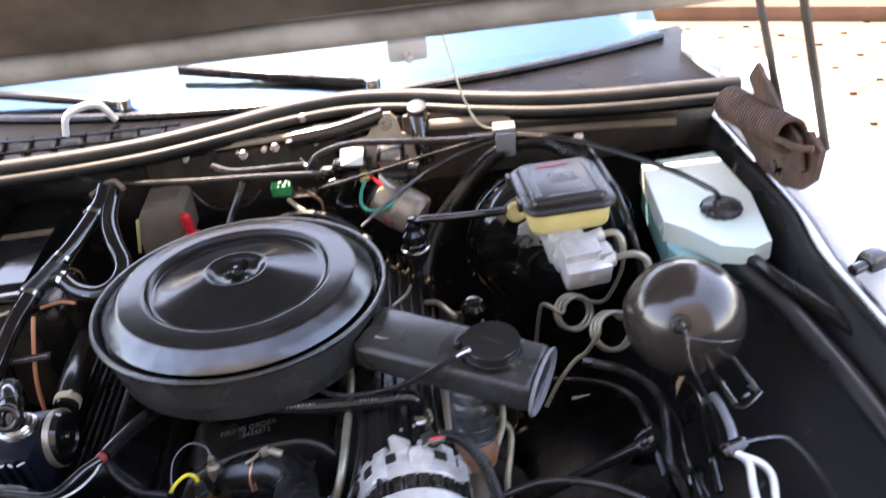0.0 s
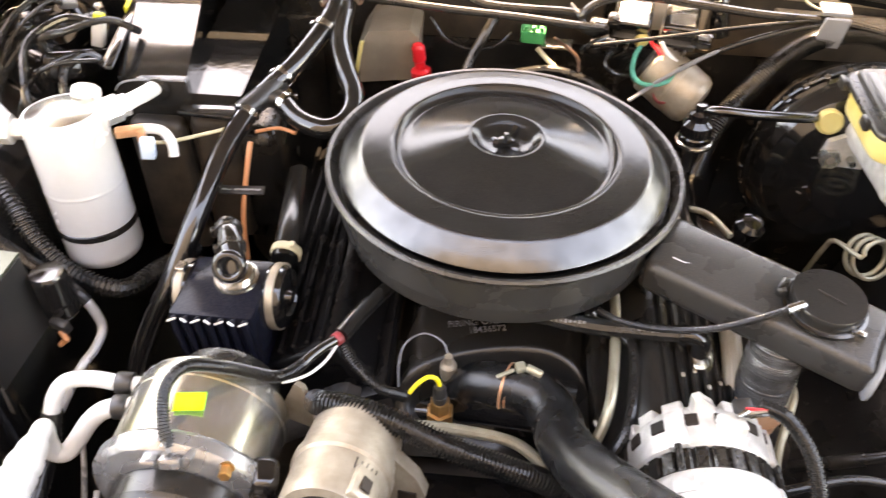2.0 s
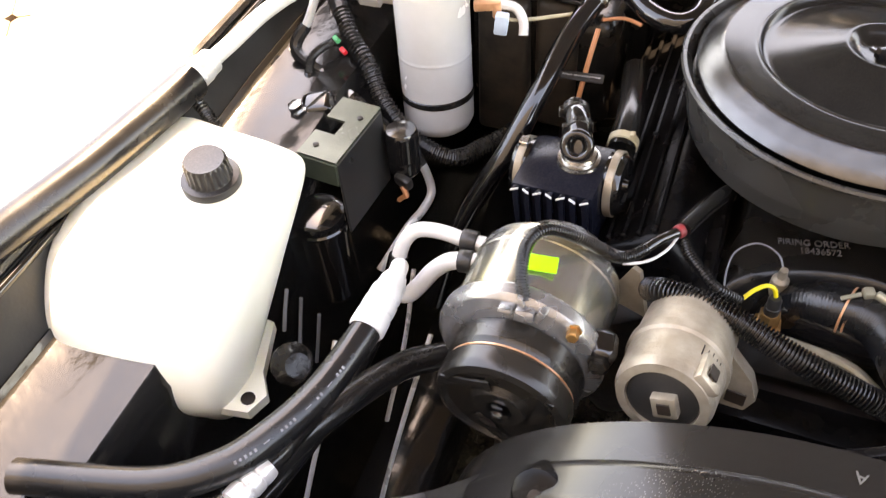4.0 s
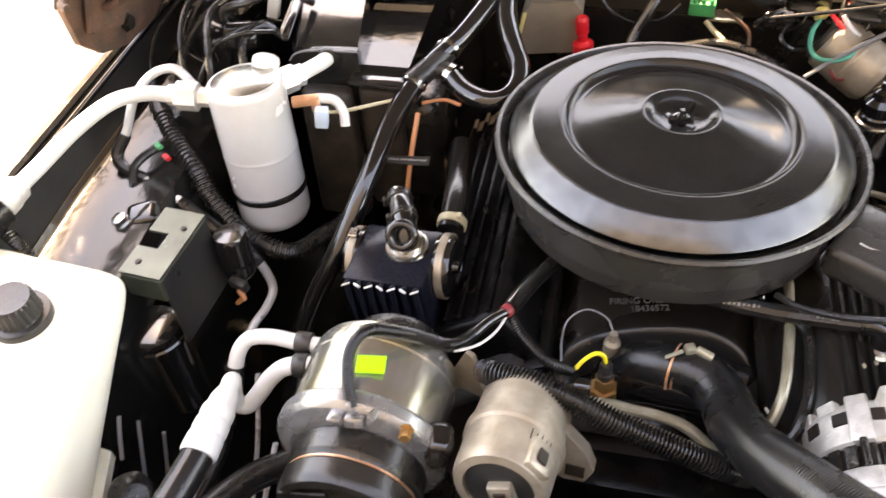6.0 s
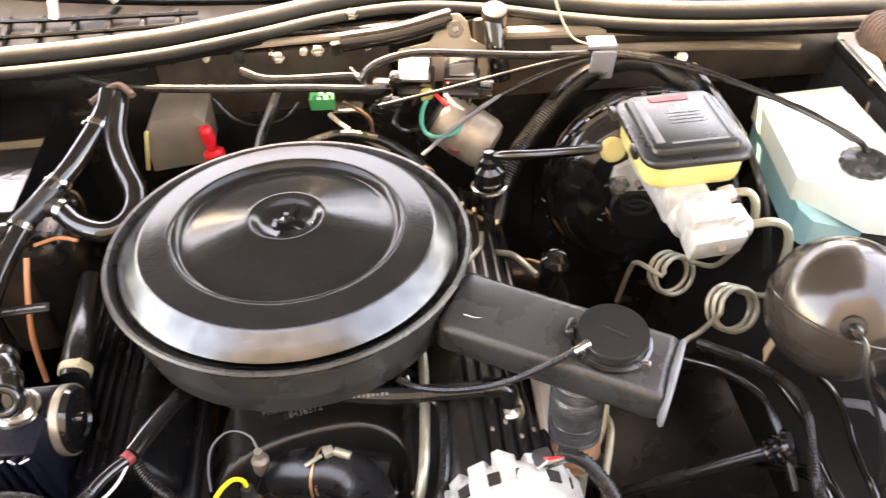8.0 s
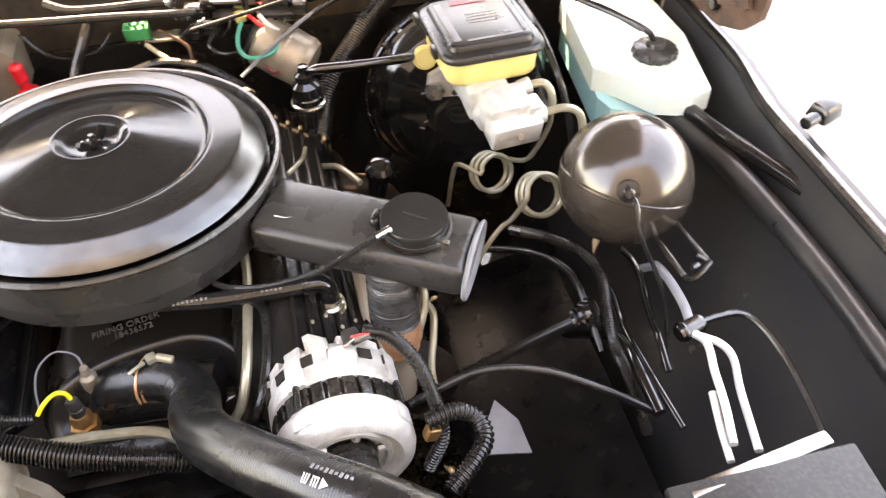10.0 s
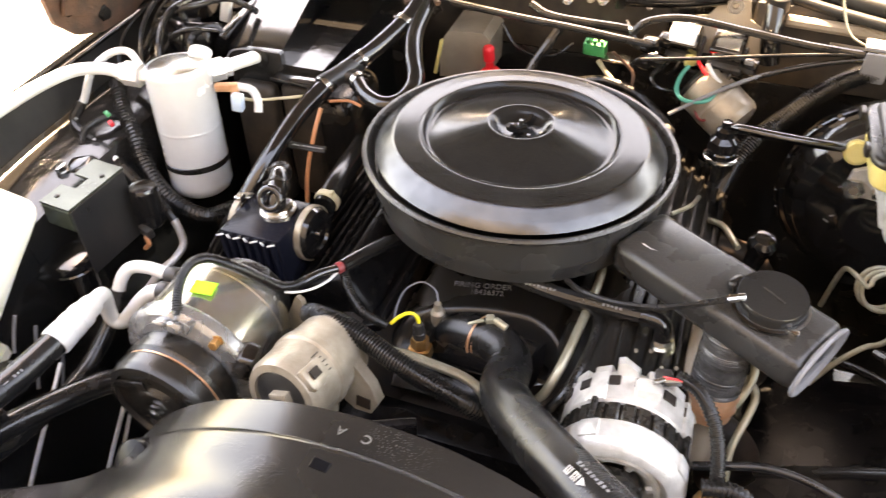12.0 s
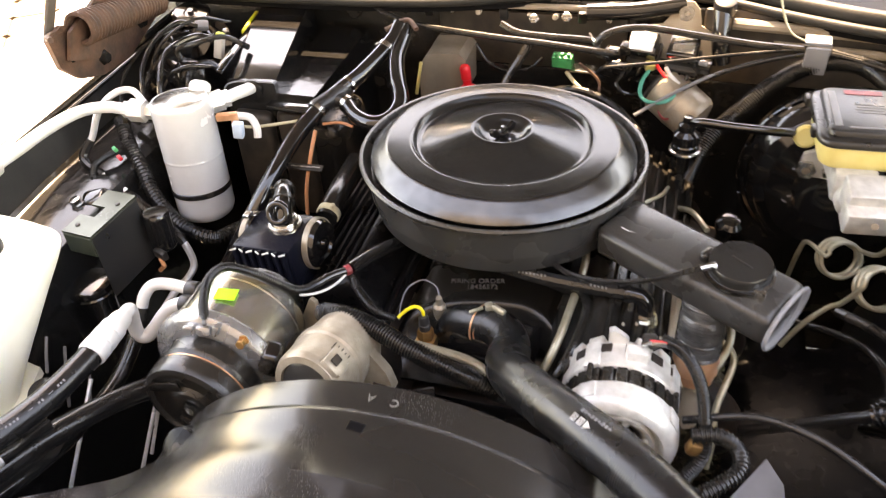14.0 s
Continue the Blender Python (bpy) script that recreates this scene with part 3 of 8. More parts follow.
def build_inner_fenders():
    ys = [-0.74 + 0.09 * k for k in range(13)]
    left = thing("inner_fender", (-0.55, -0.2, 0.3), "glossy black inner fender panel beside the white canister", "inner fender", "inner fenders", "structure")
    bm = B()
    rows, walls = [], []
    for y in ys:
        hump = 0.03 * math.exp(-((y + 0.12) / 0.16) ** 2)
        k = max(0.0, min(1.0, (y + 0.25) / 0.10))
        rise = 0.010 * k * k * (3 - 2 * k)
        walls.append([(-0.70, y, 0.915), (-0.672, y, 0.912), (-0.664, y, 0.890), (-0.660, y, 0.855 + 0.8 * rise), (-0.652, y, 0.836 + rise)])
        rows.append([(-0.656, y, 0.846 + rise), (-0.652, y, 0.8385 + rise), (-0.645, y, 0.8350 + rise), (-0.60, y, 0.834 + 0.2 * hump + 0.95 * rise), (-0.548, y, 0.833 + 0.2 * hump + 0.85 * rise), (-0.536, y, 0.815 + 0.6 * rise), (-0.525, y, 0.66), (-0.51, y, 0.45), (-0.48, y, 0.25)])
    sheet(bm, rows, 0.004)
    part("panel", bm, WAVY, left)
    bm = B()
    sheet(bm, walls, 0.004)
    part("side_wall", bm, SEAL, left, "dull brown-black side wall")
    bm = B()
    tube(bm, [(-0.668, y, 0.908) for y in ys], 0.0045, 12)
    part("rolled_bead", bm, GLOSS, left, "glossy rolled bead")
    bm = B()
    tube(bm, [(-0.575 + 0.004 * math.sin(9 * y), y, 0.812 + 0.015 * math.exp(-((y + 0.12) / 0.16) ** 2)) for y in ys], 0.006, 8)
    part("pressed_ridge", bm, GLOSS, left)
    right = thing("inner_fender", (0.6, -0.2, 0.3), "satin black inner fender panel beside the washer bottle", "inner fender", "inner fenders", "structure")
    bm = B()
    rows = []
    for y in ys:
        hump = 0.02 * math.exp(-((y + 0.25) / 0.2) ** 2)
        o = 0.034 + 0.016 * max(0.0, min(1.0, (y + 0.07) / 0.08))
        rows.append([(0.705 + o, y, 0.912), (0.68 + o, y, 0.908), (0.672 + o, y, 0.885), (0.668 + o, y, 0.84), (0.655 + o - hump, y, 0.78), (0.635 + o * 0.8 - hump, y, 0.70), (0.60 - hump, y, 0.58), (0.56, y, 0.42), (0.53, y, 0.25)])
    sheet(bm, rows, 0.004)
    part("panel", bm, INNER, right)
    bm = B()
    tube(bm, [(0.640, 0.02, 0.850), (0.655, -0.035, 0.862), (0.668, -0.10, 0.864), (0.679, -0.182, 0.862), (0.685, -0.294, 0.860), (0.682, -0.42, 0.855), (0.672, -0.52, 0.85)], 0.0135, 16)
    part("wiring_conduit", bm, PLASTIC, right, "thick smooth black wiring conduit")
    bm = B()
    tube(bm, [(0.662, -0.02, 0.878), (0.672, -0.075, 0.884), (0.694, -0.13, 0.884), (0.713, -0.18, 0.882), (0.723, -0.24, 0.880), (0.728, -0.36, 0.874), (0.724, -0.46, 0.868)], 0.0095, 12)
    part("washer_line", bm, RUBBER, right)


def build_front_support():
    s = thing("radiator_support", (0, -0.66, 0.3), "black radiator support ahead of the engine", "radiator support", kind="structure")
    bm = B()
    block(bm, (1.36, 0.05, 0.06), pose(0.02, -0.68, 0.875), 0.01)
    block(bm, (1.36, 0.03, 0.5), pose(0.02, -0.70, 0.60), 0.006)
    part("crossmember", bm, BLACK, s)
    bm = B()
    block(bm, (0.62, 0.05, 0.42), pose(0.02, -0.645, 0.66), 0.008)
    part("radiator_core", bm, DARK, s)
    bm = B()
    block(bm, (0.16, 0.16, 0.012), pose(0.50, -0.55, 0.885, 4), 0.003)
    part("side_plate", bm, SEAL, s)
    bm = B()
    block(bm, (0.13, 0.012, 0.008), pose(0.50, -0.470, 0.892, 0, 0, 8), 0.002)
    part("plate_edge", bm, CHROME, s, "bright worn plate edge")
    for x in (-0.40, 0.42):
        bm = B()
        block(bm, (0.09, 1.3, 0.11), pose(x, -0.15, 0.44), 0.012)
        part("frame_rail", bm, WAVY, s)
    bm = B()
    sheet(bm, [[(0.33 + 0.05 * i, -0.42 + 0.08 * j, 0.56 + 0.012 * i + 0.003 * math.sin(1.3 * i + 0.8 * j)) for j in range(7)] for i in range(5)], 0.003)
    part("splash_shield", bm, COVER, s, "black plastic splash shield")
    bm = B()
    prism(bm, [(-0.030, -0.035), (0.030, -0.022), (0.012, 0.012), (-0.016, 0.030)], 0.003, pose(0.366, -0.272, 0.690, 12, 8, -20), 0.001, 1)
    part("torn_corner", bm, STRAP, s, "pale bent plate corner")
    # Added black sheet that stands for the dark depth below the engine.
    floor = B()
    block(floor, (1.5, 1.5, 0.03), pose(0.03, -0.2, 0.22), 0.01)
    part("dark_floor_sheet", floor, BLACK, s)


# ---------------------------------------------------------------- engine
def build_engine():
    e = thing("engine", (0, 0, 0.3), "black painted V8 engine with ribbed valve covers", "engine")
    bm = B()
    block(bm, (0.20, 0.52, 0.36), pose(0, 0, 0.52), 0.02)
    part("cylinder_block", bm, DARK, e)
    for s in (-1, 1):
        bm = B()
        block(bm, (0.17, 0.50, 0.15), pose(s * 0.16, 0.0, 0.68, 0, s * 38), 0.015)
        part("cylinder_head", bm, DARK, e)
    for s, y0, y1 in ((1, -0.27, 0.22), (-1, -0.20, 0.24)):
        m = pose(s * 0.185, (y0 + y1) / 2, 0.775, 0, s * 30)
        bm = B()
        block(bm, (0.135, y1 - y0, 0.07), m, 0.014, 3, (0.86, 0.97))
        block(bm, (0.155, y1 - y0 + 0.02, 0.012), m @ pose(0, 0, -0.034), 0.003)
        paint = CLUTCH if s > 0 else COVER
        cover = part("valve_cover", bm, paint, e, "ribbed black valve cover")
        for k in range(6):
            bm = B()
            block(bm, (0.006, (y1 - y0) * 0.92, 0.008), m @ pose(-0.042 + 0.0168 * k, 0, 0.037), 0.002, 1)
            part("rib", bm, paint, cover)
            if s < 0 or k in (0, 5):
                continue
            bm = B()
            block(bm, (0.0035, 0.005, 0.003), m @ pose(-0.042 + 0.0168 * k, -0.30 * (y1 - y0) - 0.012 * (k % 2), 0.0415), 0.001, 1)
            part("worn_chip", bm, TANALU, cover, "worn bright chip")
        for k in range(4):
            bm = B()
            hexbolt(bm, m @ pose(-0.074, (k - 1.5) * (y1 - y0) * 0.27, -0.028), 0.006, 0.007)
            part("bolt", bm, CHROME, cover)
    # intake casting
    bm = B()
    block(bm, (0.22, 0.44, 0.09), pose(0, 0.02, 0.69), 0.02, 3)
    block(bm, (0.13, 0.16, 0.05), pose(0, 0.04, 0.79), 0.01)
    part("intake_manifold", bm, GLOSS, e)
    bm = B()
    def crown(x, y):
        u = max(0.0, 1 - ((x - 0.006) / 0.122) ** 8)
        line = -0.126 - (8.5 if x > 0.045 else 2.3) * (x - 0.045) ** 2
        step = 1 / (1 + math.exp((line - 0.014 - y) / 0.0085))
        bead = 0.0065 * math.exp(-((y - line) / 0.013) ** 2)
        wells = 0.016 * math.exp(-((y + 0.195) / 0.02) ** 2) * (0.5 + 0.5 * math.cos(62 * x))
        return 0.69 + (0.0815 + 0.085 * (y + 0.112)) * u * (0.42 + 0.58 * step) + (bead + wells) * u
    sheet(bm, [[(-0.116 + 0.00306 * i, -0.235 + 0.00265 * j, crown(-0.116 + 0.00306 * i, -0.235 + 0.00265 * j)) for j in range(74)] for i in range(80)], 0.004)
    part("intake_crown", bm, CLUTCH, e, "glossy black rounded intake casting")
    bm = B()
    tube(bm, [(-0.03, -0.180, 0.730), (-0.022, -0.188, 0.760), (0.0, -0.195, 0.778), (0.05, -0.203, 0.784), (0.085, -0.21, 0.785)], 0.030, 22)
    part("water_outlet", bm, GLOSS, e)
    intake_text = pose(-0.012, -0.1015, 0.7732, 5, 0, 12)
    # Grey letters: highlights on the raised black casting are put into the colour.
    lettering("raised_lettering", "FIRING ORDER", 0.0108, intake_text @ pose(0, 0.0048, 0), STRAP, e)
    lettering("raised_lettering", "18436572", 0.0104, intake_text @ pose(0.006, -0.0054, 0), STRAP, e)
    for y, z in ((-0.16, 0.735), (0.0, 0.735), (0.14, 0.735)):
        for s in (-1, 1):
            bm = B()
            tube(bm, [(s * 0.24, y, z - 0.02), (s * 0.30, y, z - 0.04), (s * 0.33, y + 0.02, z - 0.12), (s * 0.30, y + 0.05, z - 0.2)], 0.02, 12)
            part("exhaust_runner", bm, DARK, e)
    # oil filler on the right-hand cover
    bm = B()
    lathe(bm, [(0, 0), (0.013, 0), (0.0135, 0.003), (0.011, 0.005), (0.0125, 0.008), (0.0125, 0.010), (0.0100, 0.012), (0.011, 0.015), (0.0075, 0.017), (0.007, 0.028), (0, 0.03)], 24, pose(0.206, -0.1485, 0.797) @ Matrix.Diagonal((1.2, 1.2, 1, 1)))
    part("breather_grommet", bm, GOLDZINC, e, "tan breather grommet")
    bm = B()
    tube(bm, [(0.206, -0.148, 0.806), (0.206, -0.147, 0.822), (0.203, -0.146, 0.832), (0.194, -0.145, 0.8355), (0.180, -0.145, 0.836)], 0.0102, 16, 0.003)
    lathe(bm, [(0.0095, 0), (0.0118, 0.001), (0.0118, 0.005), (0.0095, 0.006)], 20, axis((0.182, -0.145, 0.8365), (1, 0, 0)))
    part("breather_elbow", bm, GLOSS, e, "black rubber elbow")
    # front cover, pulley and fan
    bm = B()
    block(bm, (0.26, 0.05, 0.26), pose(0, -0.275, 0.60), 0.02)
    part("front_cover", bm, COVER, e)
    bm = B()
    lathe(bm, [(0, 0), (0.075, 0), (0.08, 0.006), (0.068, 0.012), (0.08, 0.02), (0.078, 0.03), (0.02, 0.03), (0.018, 0.06), (0, 0.06)], 36, axis((0.0, -0.31, 0.66), (0, -1, 0)))
    part("water_pump_pulley", bm, BLACK, e)
    for k in range(5):
        a = 2 * math.pi * k / 5 + 0.3
        bm = B()
        block(bm, (0.19, 0.008, 0.06), pose(0.0 + 0.15 * math.cos(a), -0.42, 0.68 + 0.15 * math.sin(a), 0, -math.degrees(a)) @ pose(0, 0, 0, 25), 0.002)
        part("fan_blade", bm, COVER, e)
    bm = B()
    can(bm, 0.06, -0.43, -0.38, pose(0, 0, 0.68) @ pose(0, 0, 0, 0, 0, 0) @ Matrix.Rotation(radians(-90), 4, "X") @ pose(0, 0, 0), 0.01)
    part("fan_hub", bm, DARK, e)
    return e


def build_air_cleaner():
    up = Vector((0.008, 0.052, 1)).normalized()
    m = axis((-0.001, 0.0037, 0.918), up)
    a = thing("air_cleaner", (-0.001, 0.003, 0.84), "round black air cleaner with a snorkel and smoked chrome lid edge", "air cleaner")
    bm = B()
    lathe(bm, [(0, -0.080), (0.12, -0.079), (0.158, -0.076), (0.168, -0.068), (0.174, -0.045), (0.178, -0.012), (0.1805, -0.005), (0.185, -0.002), (0.1868, 0.001), (0.185, 0.0035), (0.1815, 0.003), (0.176, -0.006), (0.172, -0.016), (0.10, -0.02), (0, -0.02)], 96, m)
    part("tray", bm, TRAY, a)
    bm = B()
    lathe(bm, [(0.115, -0.012), (0.168, -0.010), (0.1712, -0.003), (0.1715, 0.001), (0.1702, 0.0030), (0.1610, 0.0105), (0.1520, 0.0183), (0.1500, 0.0200), (0.1485, 0.0208)], 96, m)
    lid_edge = part("lid_edge", bm, SMOKE, a, "smoked chrome bevelled lid edge")
    bm = B()
    lathe(bm, [(0.1485, 0.0208), (0.1470, 0.0213), (0.132, 0.0220), (0.1195, 0.0222), (0.1165, 0.0214), (0.1145, 0.0185), (0.1115, 0.0145), (0.1090, 0.0136), (0.105, 0.0140), (0.098, 0.0158), (0.075, 0.0222), (0.052, 0.0288), (0.0405, 0.0323), (0.0380, 0.0328), (0.0355, 0.0318), (0.031, 0.0265), (0.026, 0.0222), (0.018, 0.0205), (0, 0.0202)], 96, m)
    lid = part("lid", bm, SATIN, a, "satin black dished lid")
    bm = B()
    tor = [(0.1165 + 0.0016 * math.cos(t), 0.0216 + 0.0012 * math.sin(t)) for t in [2 * math.pi * k / 8 for k in range(9)]]
    lathe(bm, tor, 96, m)
    part("step_bead", bm, SATIN, a)
    bm = B()
    can(bm, 0.0085, 0.0195, 0.0275, m, 0.002, 16)
    for s in (0, 180):
        prism(bm, [(0.004, 0), (0.010, 0.001), (0.019, 0.006), (0.021, 0.012), (0.017, 0.0155), (0.011, 0.011), (0.004, 0.010)], 0.005, m @ pose(0, 0, 0.0205, 0, 0, 64 + s) @ pose(0, 0.0025, 0, 90), 0.0015, 1)
        block(bm, (0.016, 0.005, 0.004), m @ pose(0, 0, 0.0205, 0, 0, 154 + s) @ pose(0.010, 0, 0), 0.0015, 1)
    part("wing_nut", bm, GLOSS, a, "black wing nut")
    bm = B()
    tube(bm, [m @ Vector((0, 0, 0.021)), m @ Vector((0, 0, 0.0345))], 0.003, 8)
    part("stud", bm, BLACK, a)
    # snorkel
    way = Vector((0.2, -0.107, -0.012)).normalized()
    q = Matrix.Translation((0.253, -0.130, 0.878)) @ way.to_track_quat("X", "Z").to_matrix().to_4x4()
    bm = B()
    block(bm, (0.222, 0.084, 0.040), q, 0.011, 4)
    sn = part("snorkel", bm, TRAY, a, "black pressed steel snorkel")
    # Mouth coloured grey: the brightness of its lit face is in the colour.
    bm = B()
    lathe(bm, [(0, -0.004), (0.70, -0.004), (0.94, -0.002), (1.0, 0.0005), (0.97, 0.003), (0.90, 0.0022), (0.80, -0.001), (0, -0.002)], 48, q @ pose(0.1115, 0, -0.003) @ Matrix.Rotation(radians(90), 4, "Y") @ Matrix.Diagonal((0.031, 0.050, 1, 1)))
    part("snorkel_mouth", bm, STRAP, sn, "flared snorkel mouth, its lit face put in as grey")
    bm = B()
    vc = axis((0.298, -0.152, 0.890), (0.02, -0.03, 1))
    lathe(bm, [(0, 0), (0.035, 0), (0.036, 0.003), (0.036, 0.008), (0.0350, 0.011), (0.0335, 0.0125), (0.0340, 0.020), (0.0340, 0.0225), (0.0325, 0.0248), (0, 0.0256)], 40, vc)
    vm = part("vacuum_motor", bm, SATIN, sn, "round black vacuum motor")
    bm = B()
    block(bm, (0.026, 0.002, 0.0015), pose(0.299, -0.155, 0.9158, 0, 0, -38), 0.0004, 1)
    part("slot", bm, DARK, vm)
    for z0 in (0.001, 0.0085):
        bm = B()
        lathe(bm, [(0.035, z0), (0.0382, z0 + 0.001), (0.0382, z0 + 0.003), (0.035, z0 + 0.004)], 40, vc)
        part("clamp_wire", bm, SMOKE, vm, "wire clamp ring")
    bm = B()
    block(bm, (0.012, 0.006, 0.010), pose(0.320, -0.184, 0.899, 0, 0, -25), 0.001)
    part("clamp_end", bm, CHROME, vm)
    bm = B()
    block(bm, (0.012, 0.022, 0.013), pose(0.264, -0.136, 0.904, 0, 0, -28), 0.005, 3)
    part("rubber_boot", bm, RUBBER, vm, "black rubber boot")
    bm = B()
    tube(bm, [(0.272, -0.166, 0.915), (0.262, -0.171, 0.915), (0.256, -0.174, 0.9145)], 0.0042, 10)
    part("hose_connector", bm, CHROME, vm, "bright hose connector")
    bm = B()
    tube(bm, [(0.256, -0.174, 0.9145), (0.224, -0.180, 0.902), (0.19, -0.182, 0.889), (0.15, -0.176, 0.878), (0.117, -0.165, 0.872), (0.098, -0.15, 0.868)], 0.0032, 8)
    part("vacuum_hose", bm, RUBBER, sn)
    bm = B()
    tube(bm, [(0.166, -0.106, 0.9025), (0.176, -0.111, 0.9015), (0.182, -0.111, 0.901), (0.192, -0.115, 0.900)], 0.0009, 6)
    part("scratch_mark", bm, INK, sn, "pale scratched mark")
    duct = axis((0.272, -0.155, 0.868), (-0.03, -0.17, -1))
    rng = random.Random(11)
    wrap = [(0.0268 + rng.uniform(-0.00025, 0.00025) + 0.0003 * (k % 2), 0.0011 * k) for k in range(78)]
    bm = B()
    lathe(bm, [(0, 0)] + wrap + [(0, 0.085)], 36, duct)
    part("heat_duct", bm, FOIL, sn, "crinkled black tape-wrapped hot air duct")
    bm = B()
    lathe(bm, [(0.022, 0.080), (0.0265, 0.084), (0.0285, 0.092), (0.0268, 0.099), (0.0288, 0.107), (0.0262, 0.114), (0.0255, 0.122), (0.020, 0.124), (0, 0.124)], 28, duct)
    foil = part("foil_duct", bm, COPPER, sn, "rusty copper foil duct")
    bm = B()
    lathe(bm, [(0, 0.122), (0.020, 0.122), (0.0195, 0.19), (0, 0.19)], 24, duct)
    part("lower_pipe", bm, DUSTY, foil, "dusty lower pipe")
    return a


# ---------------------------------------------------------------- right-hand side
def build_brake_booster():
    b = thing("brake_booster", (0.405, 0.30, 0.72), "round black vacuum brake booster on the firewall", "brake booster")
    m = axis((0.436, 0.284, 0.803), (0.0, -1, 0.086))
    bm = B()
    lathe(bm, [(0, 0), (0.07, 0), (0.10, 0.03), (0.122, 0.075), (0.1275, 0.08), (0.129, 0.088), (0.129, 0.098), (0.1265, 0.104), (0.122, 0.106), (0.118, 0.116), (0.110, 0.128), (0.095, 0.137), (0.06, 0.146), (0.056, 0.152), (0.03, 0.153), (0, 0.153)], 64, m)
    part("shell", bm, GLOSS, b)
    bm = B()
    can(bm, 0.06, -0.06, 0.01, m, 0.004)
    part("mounting_spacer", bm, BLACK, b)
    bm = B()
    lathe(bm, [(0.1285, 0.086), (0.1315, 0.088), (0.1315, 0.098), (0.1285, 0.1)], 64, m)
    rim = part("crimped_rim", bm, GLOSS, b, "crimped black rim")
    for k in range(32):
        a = 2 * math.pi * k / 32
        bm = B()
        block(bm, (0.004, 0.020, 0.009), m @ pose(0.1305 * math.cos(a), 0.1305 * math.sin(a), 0.099, 0, 0, math.degrees(a)), 0.0015, 1)
        part("crimp_tab", bm, GLOSS, rim)
    for a in (35, 125):
        bm = B()
        lathe(bm, [(0, 0), (0.008, 0), (0.0045, 0.001), (0.0045, 0.022), (0, 0.023)], 10, m @ pose(0.045 * math.cos(radians(a)), 0.045 * math.sin(radians(a)), 0.146))
        part("stud", bm, CHROME, b)
    for x, y, w, a in ((-0.058, -0.012, 0.012, 20), (-0.066, -0.022, 0.007, -30), (-0.048, -0.028, 0.009, 55), (-0.062, 0.030, 0.006, 10)):
        bm = B()
        block(bm, (w, 0.0022, 0.0008), m @ pose(x, y, 0.1462, 0, 0, a), 0.0002, 1)
        part("scuff_mark", bm, STRAP, b, "pale scuff mark")
    bm = B()
    lathe(bm, [(0, 0), (0.014, 0), (0.0155, 0.003), (0.0155, 0.009), (0.012, 0.012), (0, 0.012)], 24, axis((0.380, 0.160, 0.888), (-0.1, -1, 0.35)))
    part("check_valve", bm, YELLOW, b, "yellow check valve")
    bm = B()
    tube(bm, [(0.372, 0.163, 0.890), (0.345, 0.148, 0.897), (0.29, 0.137, 0.904), (0.248, 0.134, 0.908), (0.234, 0.140, 0.903), (0.230, 0.150, 0.89)], 0.0065, 12)
    part("vacuum_pipe", bm, SMOKE, b, "dark shiny vacuum pipe")


